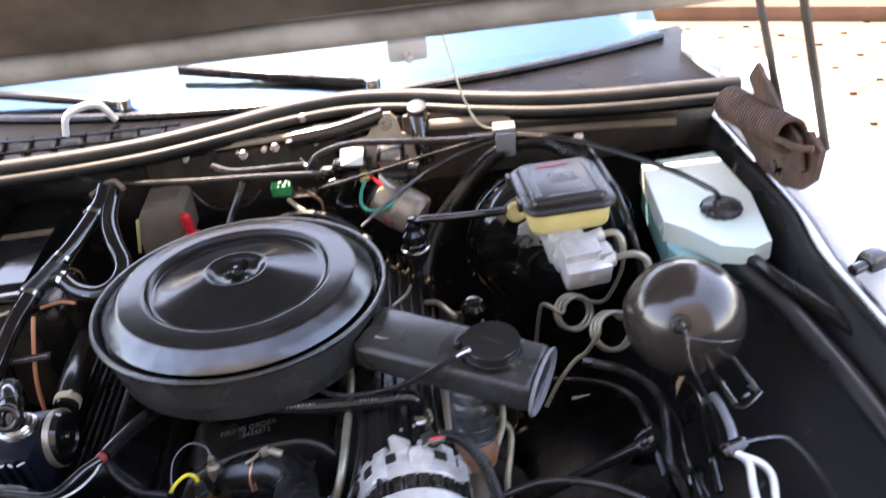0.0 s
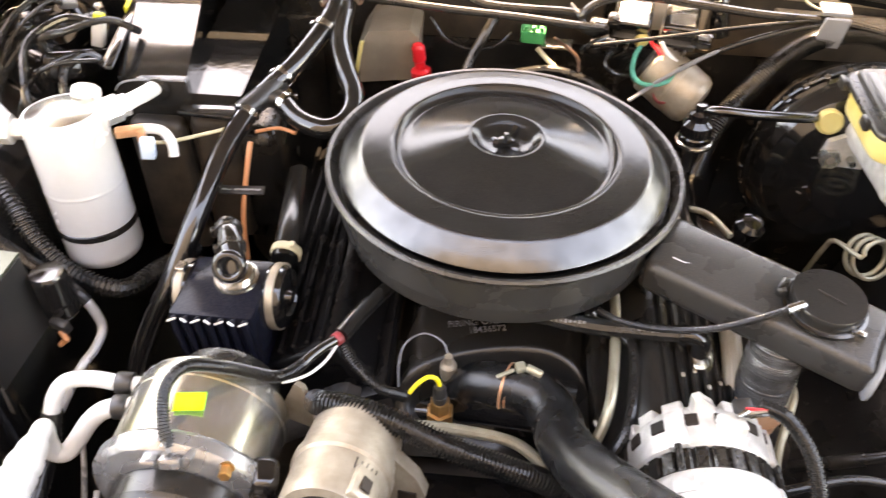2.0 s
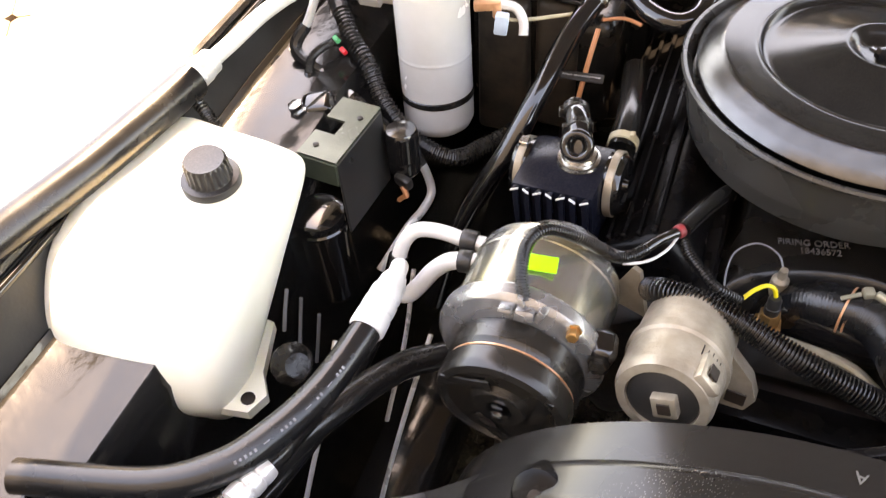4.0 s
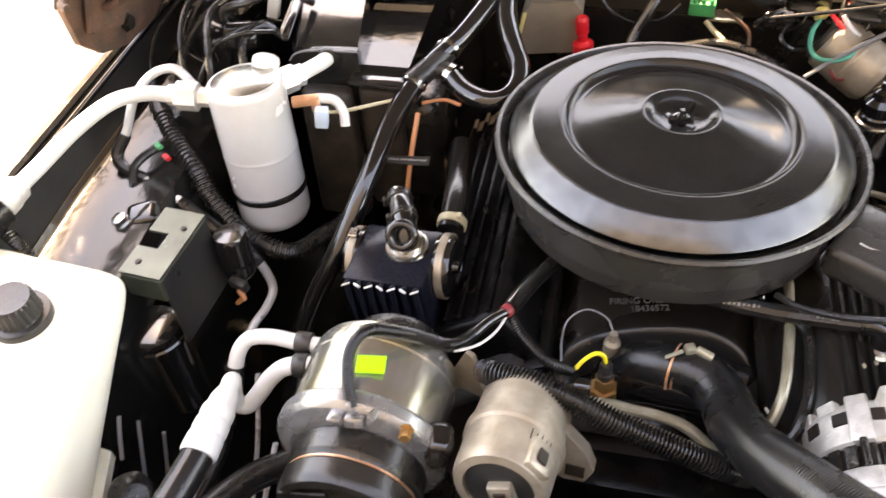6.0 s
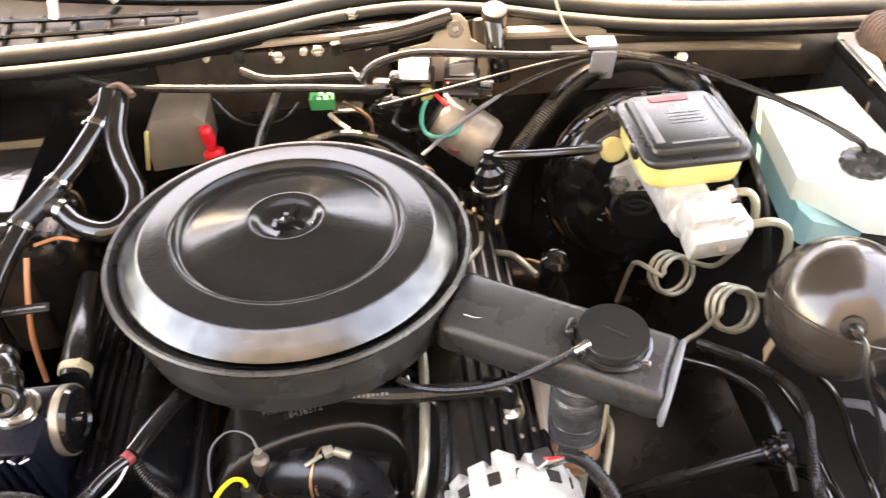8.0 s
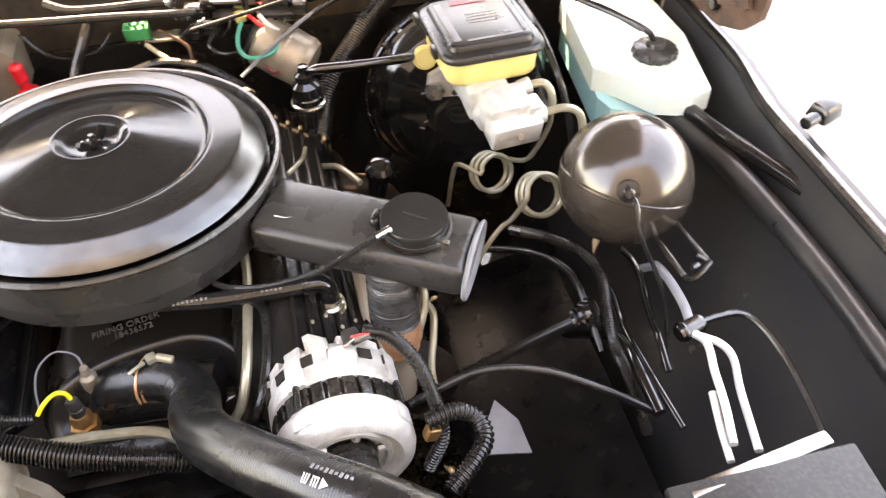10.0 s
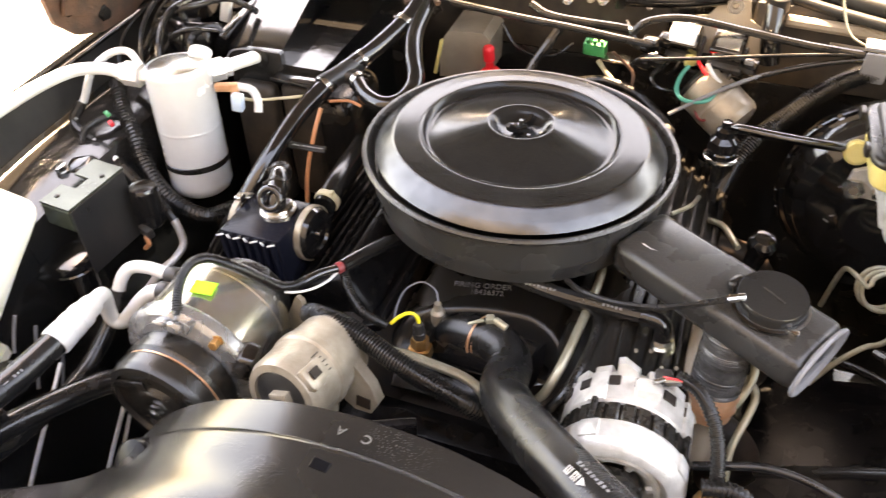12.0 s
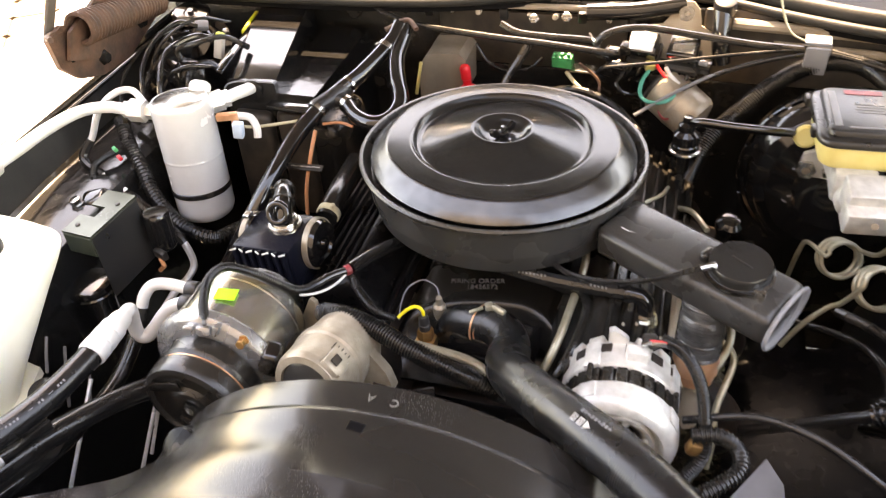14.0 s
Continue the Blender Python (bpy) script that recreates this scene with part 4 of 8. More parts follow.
def build_master_cylinder():
    t = thing("master_cylinder", (0.425, 0.05, 0.86), "master cylinder with amber reservoir and black lid", "master cylinder")
    m = pose(0.432, 0.090, 0.0, 0, 0, 3) @ Matrix.Diagonal((1.10, 1.06, 1, 1))
    bm = B()
    block(bm, (0.098, 0.104, 0.034), m @ pose(0, -0.002, 0.938), 0.008, 3, (1.03, 1.03), corner=0.018)
    part("reservoir", bm, YELLOW, t, "amber plastic reservoir")
    bm = B()
    block(bm, (0.114, 0.124, 0.010), m @ pose(0, 0, 0.9600), 0.004, 3, (0.97, 0.97), corner=0.02)
    block(bm, (0.094, 0.104, 0.010), m @ pose(0, 0.003, 0.9665), 0.003, 3, (0.95, 0.95), corner=0.010)
    lid = part("lid", bm, LIDBLACK, t, "worn black moulded lid")
    bm = B()
    block(bm, (0.0085, 0.078, 0.0022), m @ pose(-0.0355, 0.003, 0.9718, 0, 0, 0), 0.001, 2)
    part("side_rib", bm, STRAP, lid, "grey worn rib")
    bm = B()
    block(bm, (0.0035, 0.074, 0.0022), m @ pose(0.0375, 0.003, 0.9718), 0.001, 2)
    part("side_rib", bm, STRAP, lid)
    bm = B()
    block(bm, (0.058, 0.003, 0.0022), m @ pose(0.004, -0.0375, 0.9718), 0.001, 1)
    part("front_rib", bm, STRAP, lid)
    bm = B()
    block(bm, (0.040, 0.010, 0.0008), m @ pose(-0.002, 0.041, 0.9718), 0.0003, 1)
    part("warning_mark", bm, FADEDRED, lid, "faded red mark")
    for k in range(4):
        bm = B()
        block(bm, (0.036 - 0.003 * (k % 2), 0.0013, 0.0006), m @ pose(0.004, 0.014 - 0.006 * k, 0.9717), 0.0002, 1)
        part("print_bar", bm, GREYINK, lid)
    for y in (-0.025, 0.045):
        bm = B()
        block(bm, (0.006, 0.016, 0.012), m @ pose(-0.057, y, 0.956), 0.002)
        part("lid_clip", bm, PLASTIC, lid)
    bm = B()
    can(bm, 0.023, 0.0, 0.15, axis((0.420, 0.15, 0.885), (0.05, -1, 0.08)), 0.005)
    block(bm, (0.05, 0.09, 0.04), pose(0.425, 0.06, 0.905), 0.006)
    can(bm, 0.033, 0.0, 0.014, axis((0.412, 0.165, 0.865), (0, -1, 0.1)), 0.003)
    body = part("body", bm, CASTALU, t, "cast aluminium body")
    bm = B()
    block(bm, (0.050, 0.040, 0.040), pose(0.434, -0.008, 0.914, 10, 0, 6), 0.005, 2)
    block(bm, (0.060, 0.030, 0.034), pose(0.440, -0.026, 0.900, 14, 0, 6), 0.005, 2)
    block(bm, (0.022, 0.024, 0.026), pose(0.462, -0.016, 0.915, 10, 0, 12), 0.004, 2)
    can(bm, 0.0095, 0, 0.014, axis((0.464, -0.024, 0.912), (1, -0.2, 0.1)), 0.002)
    can(bm, 0.0095, 0, 0.016, axis((0.456, 0.014, 0.922), (1, 0, 0.3)), 0.002)
    valve = part("proportioning_valve", bm, CASTALU, t, "bright aluminium valve block")
    bm = B()
    can(bm, 0.0042, 0, 0.002, axis((0.443, -0.0425, 0.900), (0, -1, 0.25)), 0.0004, 14)
    part("bleed_hole", bm, DUSTY, valve)
    bm = B()
    prism(bm, [(-0.034, -0.012), (-0.024, -0.020), (0.018, -0.024), (0.026, 0.020), (0.010, 0.030), (-0.030, 0.012)], 0.008, pose(0.410, 0.142, 0.862, 84, 0, 2), 0.003, 2)
    part("mounting_flange", bm, CASTALU, t)
    bm = B()
    lathe(bm, [(0.006, 0), (0.012, 0), (0.013, 0.003), (0.013, 0.012), (0.006, 0.013)], 6, axis((0.386, 0.138, 0.853), (0, -1, 0.1)))
    part("mounting_nut", bm, GOLDZINC, t)
    bm = B()
    tube(bm, [(0.472, 0.014, 0.926), (0.486, 0.010, 0.928), (0.493, 0.004, 0.918), (0.494, -0.002, 0.900)], 0.0046, 8)
    tube(bm, [(0.474, -0.026, 0.914), (0.496, -0.030, 0.920), (0.512, -0.034, 0.914), (0.517, -0.040, 0.895), (0.516, -0.044, 0.86)], 0.0046, 8)
    part("line_stub", bm, TUBE, t, "olive plated brake line stub")


def brake_coil(centre, way, start, end, r=0.027, turns=3.2, phase=0.0, pitch=0.013):
    c = thing("brake_line", centre, "olive plated steel brake line wound into a coil", "brake line", "coiled brake lines")
    m = axis(centre, way)
    pts = [m @ Vector((r * math.cos(a), r * math.sin(a), -pitch * turns / 2 + pitch * a / (2 * math.pi))) for a in [phase + 2 * math.pi * turns * k / 38 for k in range(39)]]
    bm = B()
    tube(bm, [*start, *pts, *end], 0.0030, 8, 0.006)
    part("line", bm, TUBE, c)


def build_vacuum_sphere():
    s = thing("vacuum_reservoir", (0.527, -0.15, 0.83), "dark bronze ball-shaped vacuum reservoir on a bracket", "vacuum reservoir")
    c = Vector((0.528, -0.136, 0.898))
    m = axis(c, (-0.36, -0.78, 0.50))
    bm = B()
    lathe(bm, [(0.070 * math.sin(a), -0.070 * math.cos(a)) for a in [math.pi * k / 30 for k in range(31)]], 56, m)
    part("shell", bm, BRONZE, s)
    bm = B()
    lathe(bm, [(0.0695, -0.003), (0.0708, -0.0015), (0.0708, 0.0015), (0.0695, 0.003)], 56, axis(c, (0.3, 0.25, 1)))
    part("seam", bm, BRONZE, s, "pressed seam")
    bm = B()
    lathe(bm, [(0, 0), (0.012, 0), (0.011, 0.004), (0.006, 0.005), (0.005, 0.014), (0.006, 0.015), (0.004, 0.018), (0, 0.018)], 14, m @ pose(0, 0, 0.0685))
    part("hose_nipple", bm, BLACK, s)
    bm = B()
    tube(bm, [m @ Vector((0, 0, 0.081)), m @ Vector((0.008, -0.008, 0.093)), (0.500, -0.232, 0.915), (0.520, -0.252, 0.865), (0.528, -0.272, 0.82), (0.52, -0.295, 0.78)], 0.0024, 8)
    part("vacuum_tube", bm, RUBBER, s)
    bracket = B()
    tube(bracket, [(0.545, -0.165, 0.855), (0.547, -0.20, 0.857), (0.5495, -0.249, 0.860)], 0.0031, 8)
    tube(bracket, [(0.573, -0.162, 0.860), (0.574, -0.20, 0.865), (0.575, -0.243, 0.870)], 0.0031, 8)
    wires = part("bracket", bracket, CHROME, s, "bright wire bracket")
    bm = B()
    tube(bm, [(0.548, -0.250, 0.860), (0.556, -0.254, 0.861), (0.567, -0.250, 0.866), (0.577, -0.244, 0.870)], 0.0036, 8, 0.004)
    block(bm, (0.010, 0.007, 0.008), pose(0.561, -0.246, 0.868, 20, 10, 25), 0.002, 1)
    block(bm, (0.005, 0.012, 0.003), pose(0.570, -0.240, 0.873, 10, -20, 40), 0.001, 1)
    part("clamp", bm, SMOKE, wires, "crumpled bright clamp")


def build_washer_bottle():
    w = thing("washer_bottle", (0.64, 0.12, 0.72), "milky washer bottle with blue fluid and black cap", "washer bottle")
    outline = [(0.585, 0.225), (0.700, 0.232), (0.705, 0.10), (0.688, -0.012), (0.66, -0.022), (0.622, -0.009), (0.592, 0.034), (0.567, 0.058)]
    bm = B()
    prism(bm, outline, 0.034, pose(0, 0, 0.872), 0.012, 5)
    for v in bm.verts:
        if v.co.z > 0.88:
            v.co.z -= 0.10 * max(0.0, 0.05 - v.co.y) + 0.04 * max(0.0, 0.62 - v.co.x)
    part("tank", bm, AQUA, w)
    inner = [(0.588, 0.222), (0.697, 0.229), (0.700, 0.10), (0.682, 0.006), (0.658, -0.004), (0.580, 0.022), (0.569, 0.04)]
    bm = B()
    prism(bm, inner, 0.052, pose(0, 0, 0.828), 0.014, 5)
    for v in bm.verts:
        if v.co.z > 0.85 and v.co.y < 0.06:
            v.co.z -= 0.35 * (0.06 - v.co.y)
    part("fluid_level", bm, FLUID, w, "blue washer fluid showing through")
    bm = B()
    knurled(bm, [(0, 0, 0), (0.027, 0, 1), (0.029, 0.003, 1), (0.028, 0.008, 1), (0.025, 0.010, 0), (0.012, 0.012, 0), (0.010, 0.018, 0), (0, 0.018, 0)], pose(0.650, 0.068, 0.904), 14, 0.06)
    part("cap", bm, PLASTIC, w, "black snap cap")
    bm = B()
    tube(bm, [(0.648, 0.070, 0.922), (0.640, 0.078, 0.932), (0.615, 0.105, 0.940), (0.57, 0.150, 0.948), (0.50, 0.205, 0.957), (0.43, 0.24, 0.963), (0.375, 0.252, 0.966)], 0.0036, 8)
    tube(bm, [(0.636, 0.082, 0.932), (0.60, 0.125, 0.943), (0.54, 0.178, 0.952), (0.48, 0.222, 0.960), (0.40, 0.252, 0.967)], 0.0036, 8)
    part("washer_hose", bm, RUBBER, w, "twin black washer hoses")


def build_hinge(side, x):
    """Hood hinge with its coil spring and two arms."""
    h = thing("sprung_hinge", (x, 0.1, 0.92), "rusty hood hinge with a coil spring", "hinge", "hood hinges")
    s = side
    bm = B()
    turn = Matrix(((0, 0, s, x), (1, 0, 0, 0), (0, 1, 0, 0), (0, 0, 0, 1)))
    prism(bm, [(0.03, 0.945), (0.08, 0.925), (0.15, 0.92), (0.25, 0.95), (0.28, 0.99), (0.22, 1.00), (0.15, 0.985), (0.09, 1.00), (0.03, 1.03), (-0.005, 1.02), (0.0, 0.975)], 0.008, turn, 0.002)
    part("base_plate", bm, RUST, h)
    bm = B()
    prism(bm, [(0.01, 0.985), (0.07, 0.96), (0.13, 1.0), (0.19, 1.04), (0.17, 1.07), (0.10, 1.04), (0.03, 1.02)], 0.006, Matrix.Translation((-s * 0.012, 0, 0)) @ turn, 0.002)
    part("link_plate", bm, RUST, h)
    spring_a, spring_b = Vector((x - s * 0.015, 0.015, 1.024)), Vector((x - s * 0.015, 0.265, 0.978))
    m = axis(spring_a, spring_b - spring_a)
    ln = (spring_b - spring_a).length
    bm = B()
    turns = 26
    tube(bm, [m @ Vector((0.022 * math.cos(a), 0.022 * math.sin(a), 0.03 + (ln - 0.06) * a / (2 * math.pi * turns))) for a in [2 * math.pi * turns * k / (turns * 8) for k in range(turns * 8 + 1)]], 0.0042, 6, 0.009)
    part("spring", bm, RUST, h, "rusty coil spring")
    bm = B()
    tube(bm, [m @ Vector((0, 0, -0.03)), m @ Vector((0.016, 0, -0.015)), m @ Vector((0.02, 0, 0.03))], 0.0045, 8)
    part("spring_hook", bm, RUST, h)
    for name, y0, z0, y1, z1 in (("front_arm", 0.010, 1.010, 0.150, 1.205), ("rear_arm", 0.120, 0.985, 0.270, 1.158)):
        way = Vector((0, y1 - y0, z1 - z0))
        bm = B()
        block(bm, (0.006, 0.017, way.length), Matrix.Translation((x + s * 0.016, (y0 + y1) / 2, (z0 + z1) / 2)) @ Matrix.Rotation(-math.atan2(way.y, way.z), 4, "X"), 0.002, 2)
        part(name, bm, BROWN, h, "dark brown flat steel arm")
    for y, z in ((0.03, 0.985), (0.09, 0.95), (0.20, 0.96), (0.12, 0.985)):
        bm = B()
        hexbolt(bm, axis((x - s * 0.001, y, z), (-s, 0, 0)), 0.009, 0.008)
        part("bolt", bm, BLACK, h)


def build_booster_conduit():
    c = thing("wiring_conduit", (0.39, 0.26, 0.86), "thick corrugated conduit that loops over the booster", "conduit")
    bm = B()
    tube(bm, [(0.235, 0.135, 0.81), (0.255, 0.173, 0.85), (0.294, 0.213, 0.885), (0.345, 0.245, 0.925), (0.392, 0.256, 0.946), (0.441, 0.244, 0.953), (0.475, 0.216, 0.942), (0.50, 0.20, 0.92), (0.52, 0.20, 0.88)], 0.0135, 14, ribs=0.0036)
    part("conduit", bm, LOOM, c)
    bm = B()
    block(bm, (0.030, 0.005, 0.045), pose(0.381, 0.243, 0.955, 14, 0, -4), 0.002)
    block(bm, (0.034, 0.028, 0.005), pose(0.381, 0.256, 0.979, 0, 0, -4), 0.002)
    part("metal_clip", bm, STRAP, c, "grey metal clip")


def build_vacuum_switch():
    v = thing("vacuum_switch", (0.228, 0.15, 0.80), "small black vacuum switch with a bright collar", "vacuum switch")
    bm = B()
    lathe(bm, [(0, -0.05), (0.009, -0.05), (0.010, -0.012), (0.019, -0.008), (0.019, 0.004), (0.0175, 0.006), (0.0185, 0.008), (0.0180, 0.020), (0.014, 0.024), (0.012, 0.026), (0.0115, 0.034), (0.007, 0.038), (0.006, 0.046), (0, 0.047)], 28, axis((0.227, 0.144, 0.862), (-0.03, 0.05, 1)))
    part("body", bm, GLOSS, v)
    bm = B()
    lathe(bm, [(0.0195, -0.008), (0.0222, -0.0075), (0.0228, -0.005), (0.0220, -0.003), (0.0195, -0.002)], 28, axis((0.227, 0.144, 0.862), (-0.03, 0.05, 1)))
    part("collar", bm, CHROME, v, "bright collar")
    bm = B()
    tube(bm, [(0.227, 0.14, 0.82), (0.226, 0.13, 0.78), (0.215, 0.11, 0.74), (0.20, 0.08, 0.70)], 0.008, 10)
    part("stem", bm, RUBBER, v)


def build_relays():
    r = thing("relay_bracket", (0.18, 0.30, 0.92), "tan firewall bracket that carries the relays", "bracket")
    bm = B()
    prism(bm, [(-0.06, -0.03), (0.055, -0.03), (0.058, 0.01), (0.035, 0.022), (0.03, 0.045), (0.02, 0.056), (0.004, 0.056), (-0.006, 0.04), (-0.02, 0.022), (-0.06, 0.015)], 0.006, pose(0.192, 0.318, 0.938, 78), 0.002)
    part("plate", bm, TANCASE, r)
    bm = B()
    lathe(bm, [(0.004, 0), (0.011, 0), (0.011, 0.004), (0.004, 0.004)], 18, axis((0.204, 0.3055, 0.984), (0, -1, 0.2)))
    part("eyelet", bm, CHROME, r)
    for x, y, z, tilt, label in ((0.150, 0.270, 0.946, 40, True), (0.207, 0.264, 0.945, 34, False)):
        k = thing("relay", (x, y, z - 0.02), "black relay with a white paper label" if label else "glossy black relay with a mirror sheet for its sheen", "relay", "relays on the firewall")
        m = pose(x, y, z, tilt, 0, -10)
        bm = B()
        block(bm, (0.042, 0.034, 0.030), m, 0.003)
        part("case", bm, GLOSS, k)
        if label:
            bm = B()
            block(bm, (0.036, 0.028, 0.0012), m @ pose(-0.001, 0, 0.0152), 0.0004, 1)
            part("paper_label", bm, INK, k, "white paper label")
        else:
            # Mirror sheet added for the sky's sheen on the relay's glossy top.
            bm = B()
            block(bm, (0.030, 0.024, 0.0012), m @ pose(0.001, 0.001, 0.0152), 0.0004, 1)
            part("top_sheen", bm, TOPSHEEN, k, "mirror sheet added for the sheen on the top")
        bm = B()
        block(bm, (0.046, 0.04, 0.014), m @ pose(0, -0.004, -0.021), 0.003)
        part("socket", bm, PLASTIC, k)
        for q in (-0.013, 0.0, 0.013):
            bm = B()
            tube(bm, [m @ Vector((q, -0.018, -0.022)), m @ Vector((q - 0.004, -0.034, -0.026)), m @ Vector((q - 0.016, -0.04, -0.04))], 0.0026, 6)
            part("lead", bm, RUBBER, k)
    for x, y, z, w in ((0.108, 0.262, 0.935, 0.026), (0.122, 0.248, 0.918, 0.022), (0.104, 0.246, 0.916, 0.016), (0.126, 0.262, 0.944, 0.018), (0.236, 0.258, 0.925, 0.024)):
        k = thing("plug_connector", (x, y, z - 0.01), "black wiring plug beside the relays", "connector", "plugs beside the relays")
        bm = B()
        block(bm, (w, 0.018, 0.016), pose(x, y, z, 24, 0, -14), 0.003)
        part("shell", bm, GLOSS, k)
        bm = B()
        block(bm, (w * 0.5, 0.006, 0.006), pose(x, y - 0.008, z + 0.010, 24, 0, -14), 0.001, 1)
        part("latch", bm, STRAP, k, "worn grey latch")
    for pts, r_ in (([(0.118, 0.246, 0.930), (0.098, 0.236, 0.925), (0.088, 0.240, 0.912), (0.10, 0.25, 0.90)], 0.0034),
                    ([(0.105, 0.258, 0.940), (0.090, 0.246, 0.945), (0.080, 0.25, 0.955), (0.07, 0.27, 0.958)], 0.0030),
                    ([(0.128, 0.244, 0.916), (0.118, 0.228, 0.905), (0.130, 0.22, 0.895), (0.15, 0.235, 0.885)], 0.0028)):
        bm = B()
        tube(bm, pts, r_, 8)
        single("wire", bm, RUBBER, "glossy black lead that curls from the relay plugs", "wire")
    c = thing("ignition_coil", (0.208, 0.25, 0.82), "tan metal cylinder with a red lead", "coil")
    bm = B()
    m = axis((0.176, 0.262, 0.888), (0.80, -0.42, -0.42))
    lathe(bm, [(0, 0.004), (0.030, 0.004), (0.0345, 0.008), (0.0355, 0.040), (0.0362, 0.041), (0.0362, 0.044), (0.0355, 0.045), (0.0350, 0.072), (0.031, 0.080), (0.020, 0.084), (0, 0.085)], 36, m)
    part("case", bm, TANALU, c)
    bm = B()
    lathe(bm, [(0, -0.004), (0.026, -0.004), (0.030, 0.0), (0.030, 0.005), (0, 0.005)], 32, m)
    part("end_cap", bm, PLASTIC, c, "dark end cap")
    bm = B()
    tube(bm, [(0.182, 0.222, 0.872), (0.188, 0.216, 0.862), (0.197, 0.212, 0.862), (0.204, 0.214, 0.871), (0.200, 0.219, 0.882), (0.190, 0.223, 0.882)], 0.0019, 8, 0.003)
    part("lead", bm, FADEDRED, c, "faded red lead")
    for pts, r_, mat, lab in (
        ([(0.162, 0.254, 0.916), (0.155, 0.243, 0.906), (0.153, 0.226, 0.896), (0.160, 0.213, 0.890), (0.176, 0.210, 0.888), (0.196, 0.216, 0.891), (0.208, 0.230, 0.901)], 0.0029, GREENWIRE, "looped green wire below the relays"),
        ([(0.17, 0.258, 0.925), (0.18, 0.246, 0.918), (0.193, 0.24, 0.908), (0.203, 0.24, 0.905)], 0.0026, RED, "short red wire below the relays"),
        ([(0.185, 0.25, 0.925), (0.195, 0.243, 0.914), (0.208, 0.238, 0.905)], 0.003, INK, "short white wire below the relays"),
    ):
        bm = B()
        tube(bm, pts, r_, 8)
        single("wire", bm, mat, lab, "wire")
    bm = B()
    block(bm, (0.014, 0.012, 0.014), pose(0.162, 0.257, 0.922, 30, 0, 20), 0.002)
    single("connector", bm, YELLOW, "small yellow wire connector below the relays", "connector")


def build_right_wiring():
    loom("shiny corrugated loom that drops beside the satin inner fender", [(0.425, -0.085, 0.80), (0.455, -0.130, 0.822), (0.479, -0.169, 0.830), (0.486, -0.203, 0.825), (0.481, -0.236, 0.812), (0.476, -0.268, 0.800), (0.490, -0.285, 0.765), (0.50, -0.33, 0.72)], 0.0062, 0.0030, LOOM)
    for pts, r, mat, label in (
        ([(0.26, -0.288, 0.80), (0.331, -0.271, 0.805), (0.395, -0.280, 0.798), (0.452, -0.309, 0.785), (0.50, -0.335, 0.765)], 0.0045, RUBBER, "black battery cable that crosses the dark gap"),
        ([(0.545, -0.13, 0.782), (0.546, -0.157, 0.790), (0.541, -0.19, 0.795), (0.531, -0.224, 0.799), (0.522, -0.255, 0.808), (0.514, -0.285, 0.818), (0.51, -0.32, 0.81)], 0.0042, GLOSS, "thin glossy pipe below the vacuum reservoir"),
        ([(0.55, -0.17, 0.79), (0.547, -0.195, 0.820), (0.540, -0.215, 0.842), (0.534, -0.250, 0.858), (0.527, -0.288, 0.870), (0.518, -0.318, 0.879)], 0.0046, STRAP, "grey tube that climbs to the front bracket"),
        ([(0.33, -0.02, 0.72), (0.40, -0.05, 0.74), (0.445, -0.10, 0.772), (0.468, -0.150, 0.79), (0.476, -0.19, 0.78), (0.48, -0.24, 0.75)], 0.0050, RUBBER, "black hose low behind the snorkel"),
        ([(0.47, -0.17, 0.70), (0.492, -0.21, 0.742), (0.502, -0.243, 0.765), (0.499, -0.285, 0.775), (0.50, -0.34, 0.77)], 0.0072, GLOSS, "glossy black hose beside the corrugated loom"),
        ([(0.52, -0.10, 0.74), (0.520, -0.17, 0.757), (0.508, -0.23, 0.770), (0.508, -0.29, 0.775), (0.515, -0.36, 0.77)], 0.0038, GLOSS, "thin black line low beside the inner fender"),
    ):
        bm = B()
        tube(bm, pts, r, 12)
        single("hose", bm, mat, label, "hose")
    c = thing("steering_shaft", (0.35, -0.172, 0.66), "dark steering shaft with a ribbed rubber boot", "steering shaft")
    bm = B()
    tube(bm, [(0.340, -0.170, 0.656), (0.383, -0.182, 0.694), (0.430, -0.194, 0.735), (0.468, -0.204, 0.767)], 0.0072, 16)
    part("shaft", bm, CLUTCH, c)
    bm = B()
    lathe(bm, [(0, 0), (0.008, 0), (0.013, 0.003), (0.011, 0.006), (0.015, 0.009), (0.012, 0.012), (0.017, 0.015), (0.0135, 0.019), (0.018, 0.023), (0.015, 0.028), (0, 0.03)], 28, axis((0.462, -0.202, 0.762), (0.085, -0.022, 0.073)))
    part("boot", bm, GLOSS, c, "ribbed black rubber boot")
    f = thing("front_bracket", (0.53, -0.38, 0.80), "bright wire frame bracket ahead of the vacuum reservoir", "bracket")
    for pts, r in (([(0.512, -0.326, 0.880), (0.522, -0.342, 0.879), (0.515, -0.372, 0.878), (0.508, -0.405, 0.877), (0.498, -0.44, 0.875)], 0.0038),
                   ([(0.520, -0.335, 0.880), (0.534, -0.345, 0.878), (0.538, -0.362, 0.877), (0.528, -0.395, 0.876), (0.515, -0.45, 0.875)], 0.0036),
                   ([(0.506, -0.388, 0.872), (0.498, -0.42, 0.870), (0.492, -0.45, 0.868)], 0.0034)):
        bm = B()
        tube(bm, pts, r, 10, 0.004)
        part("rod", bm, ALU, f)
    bm = B()
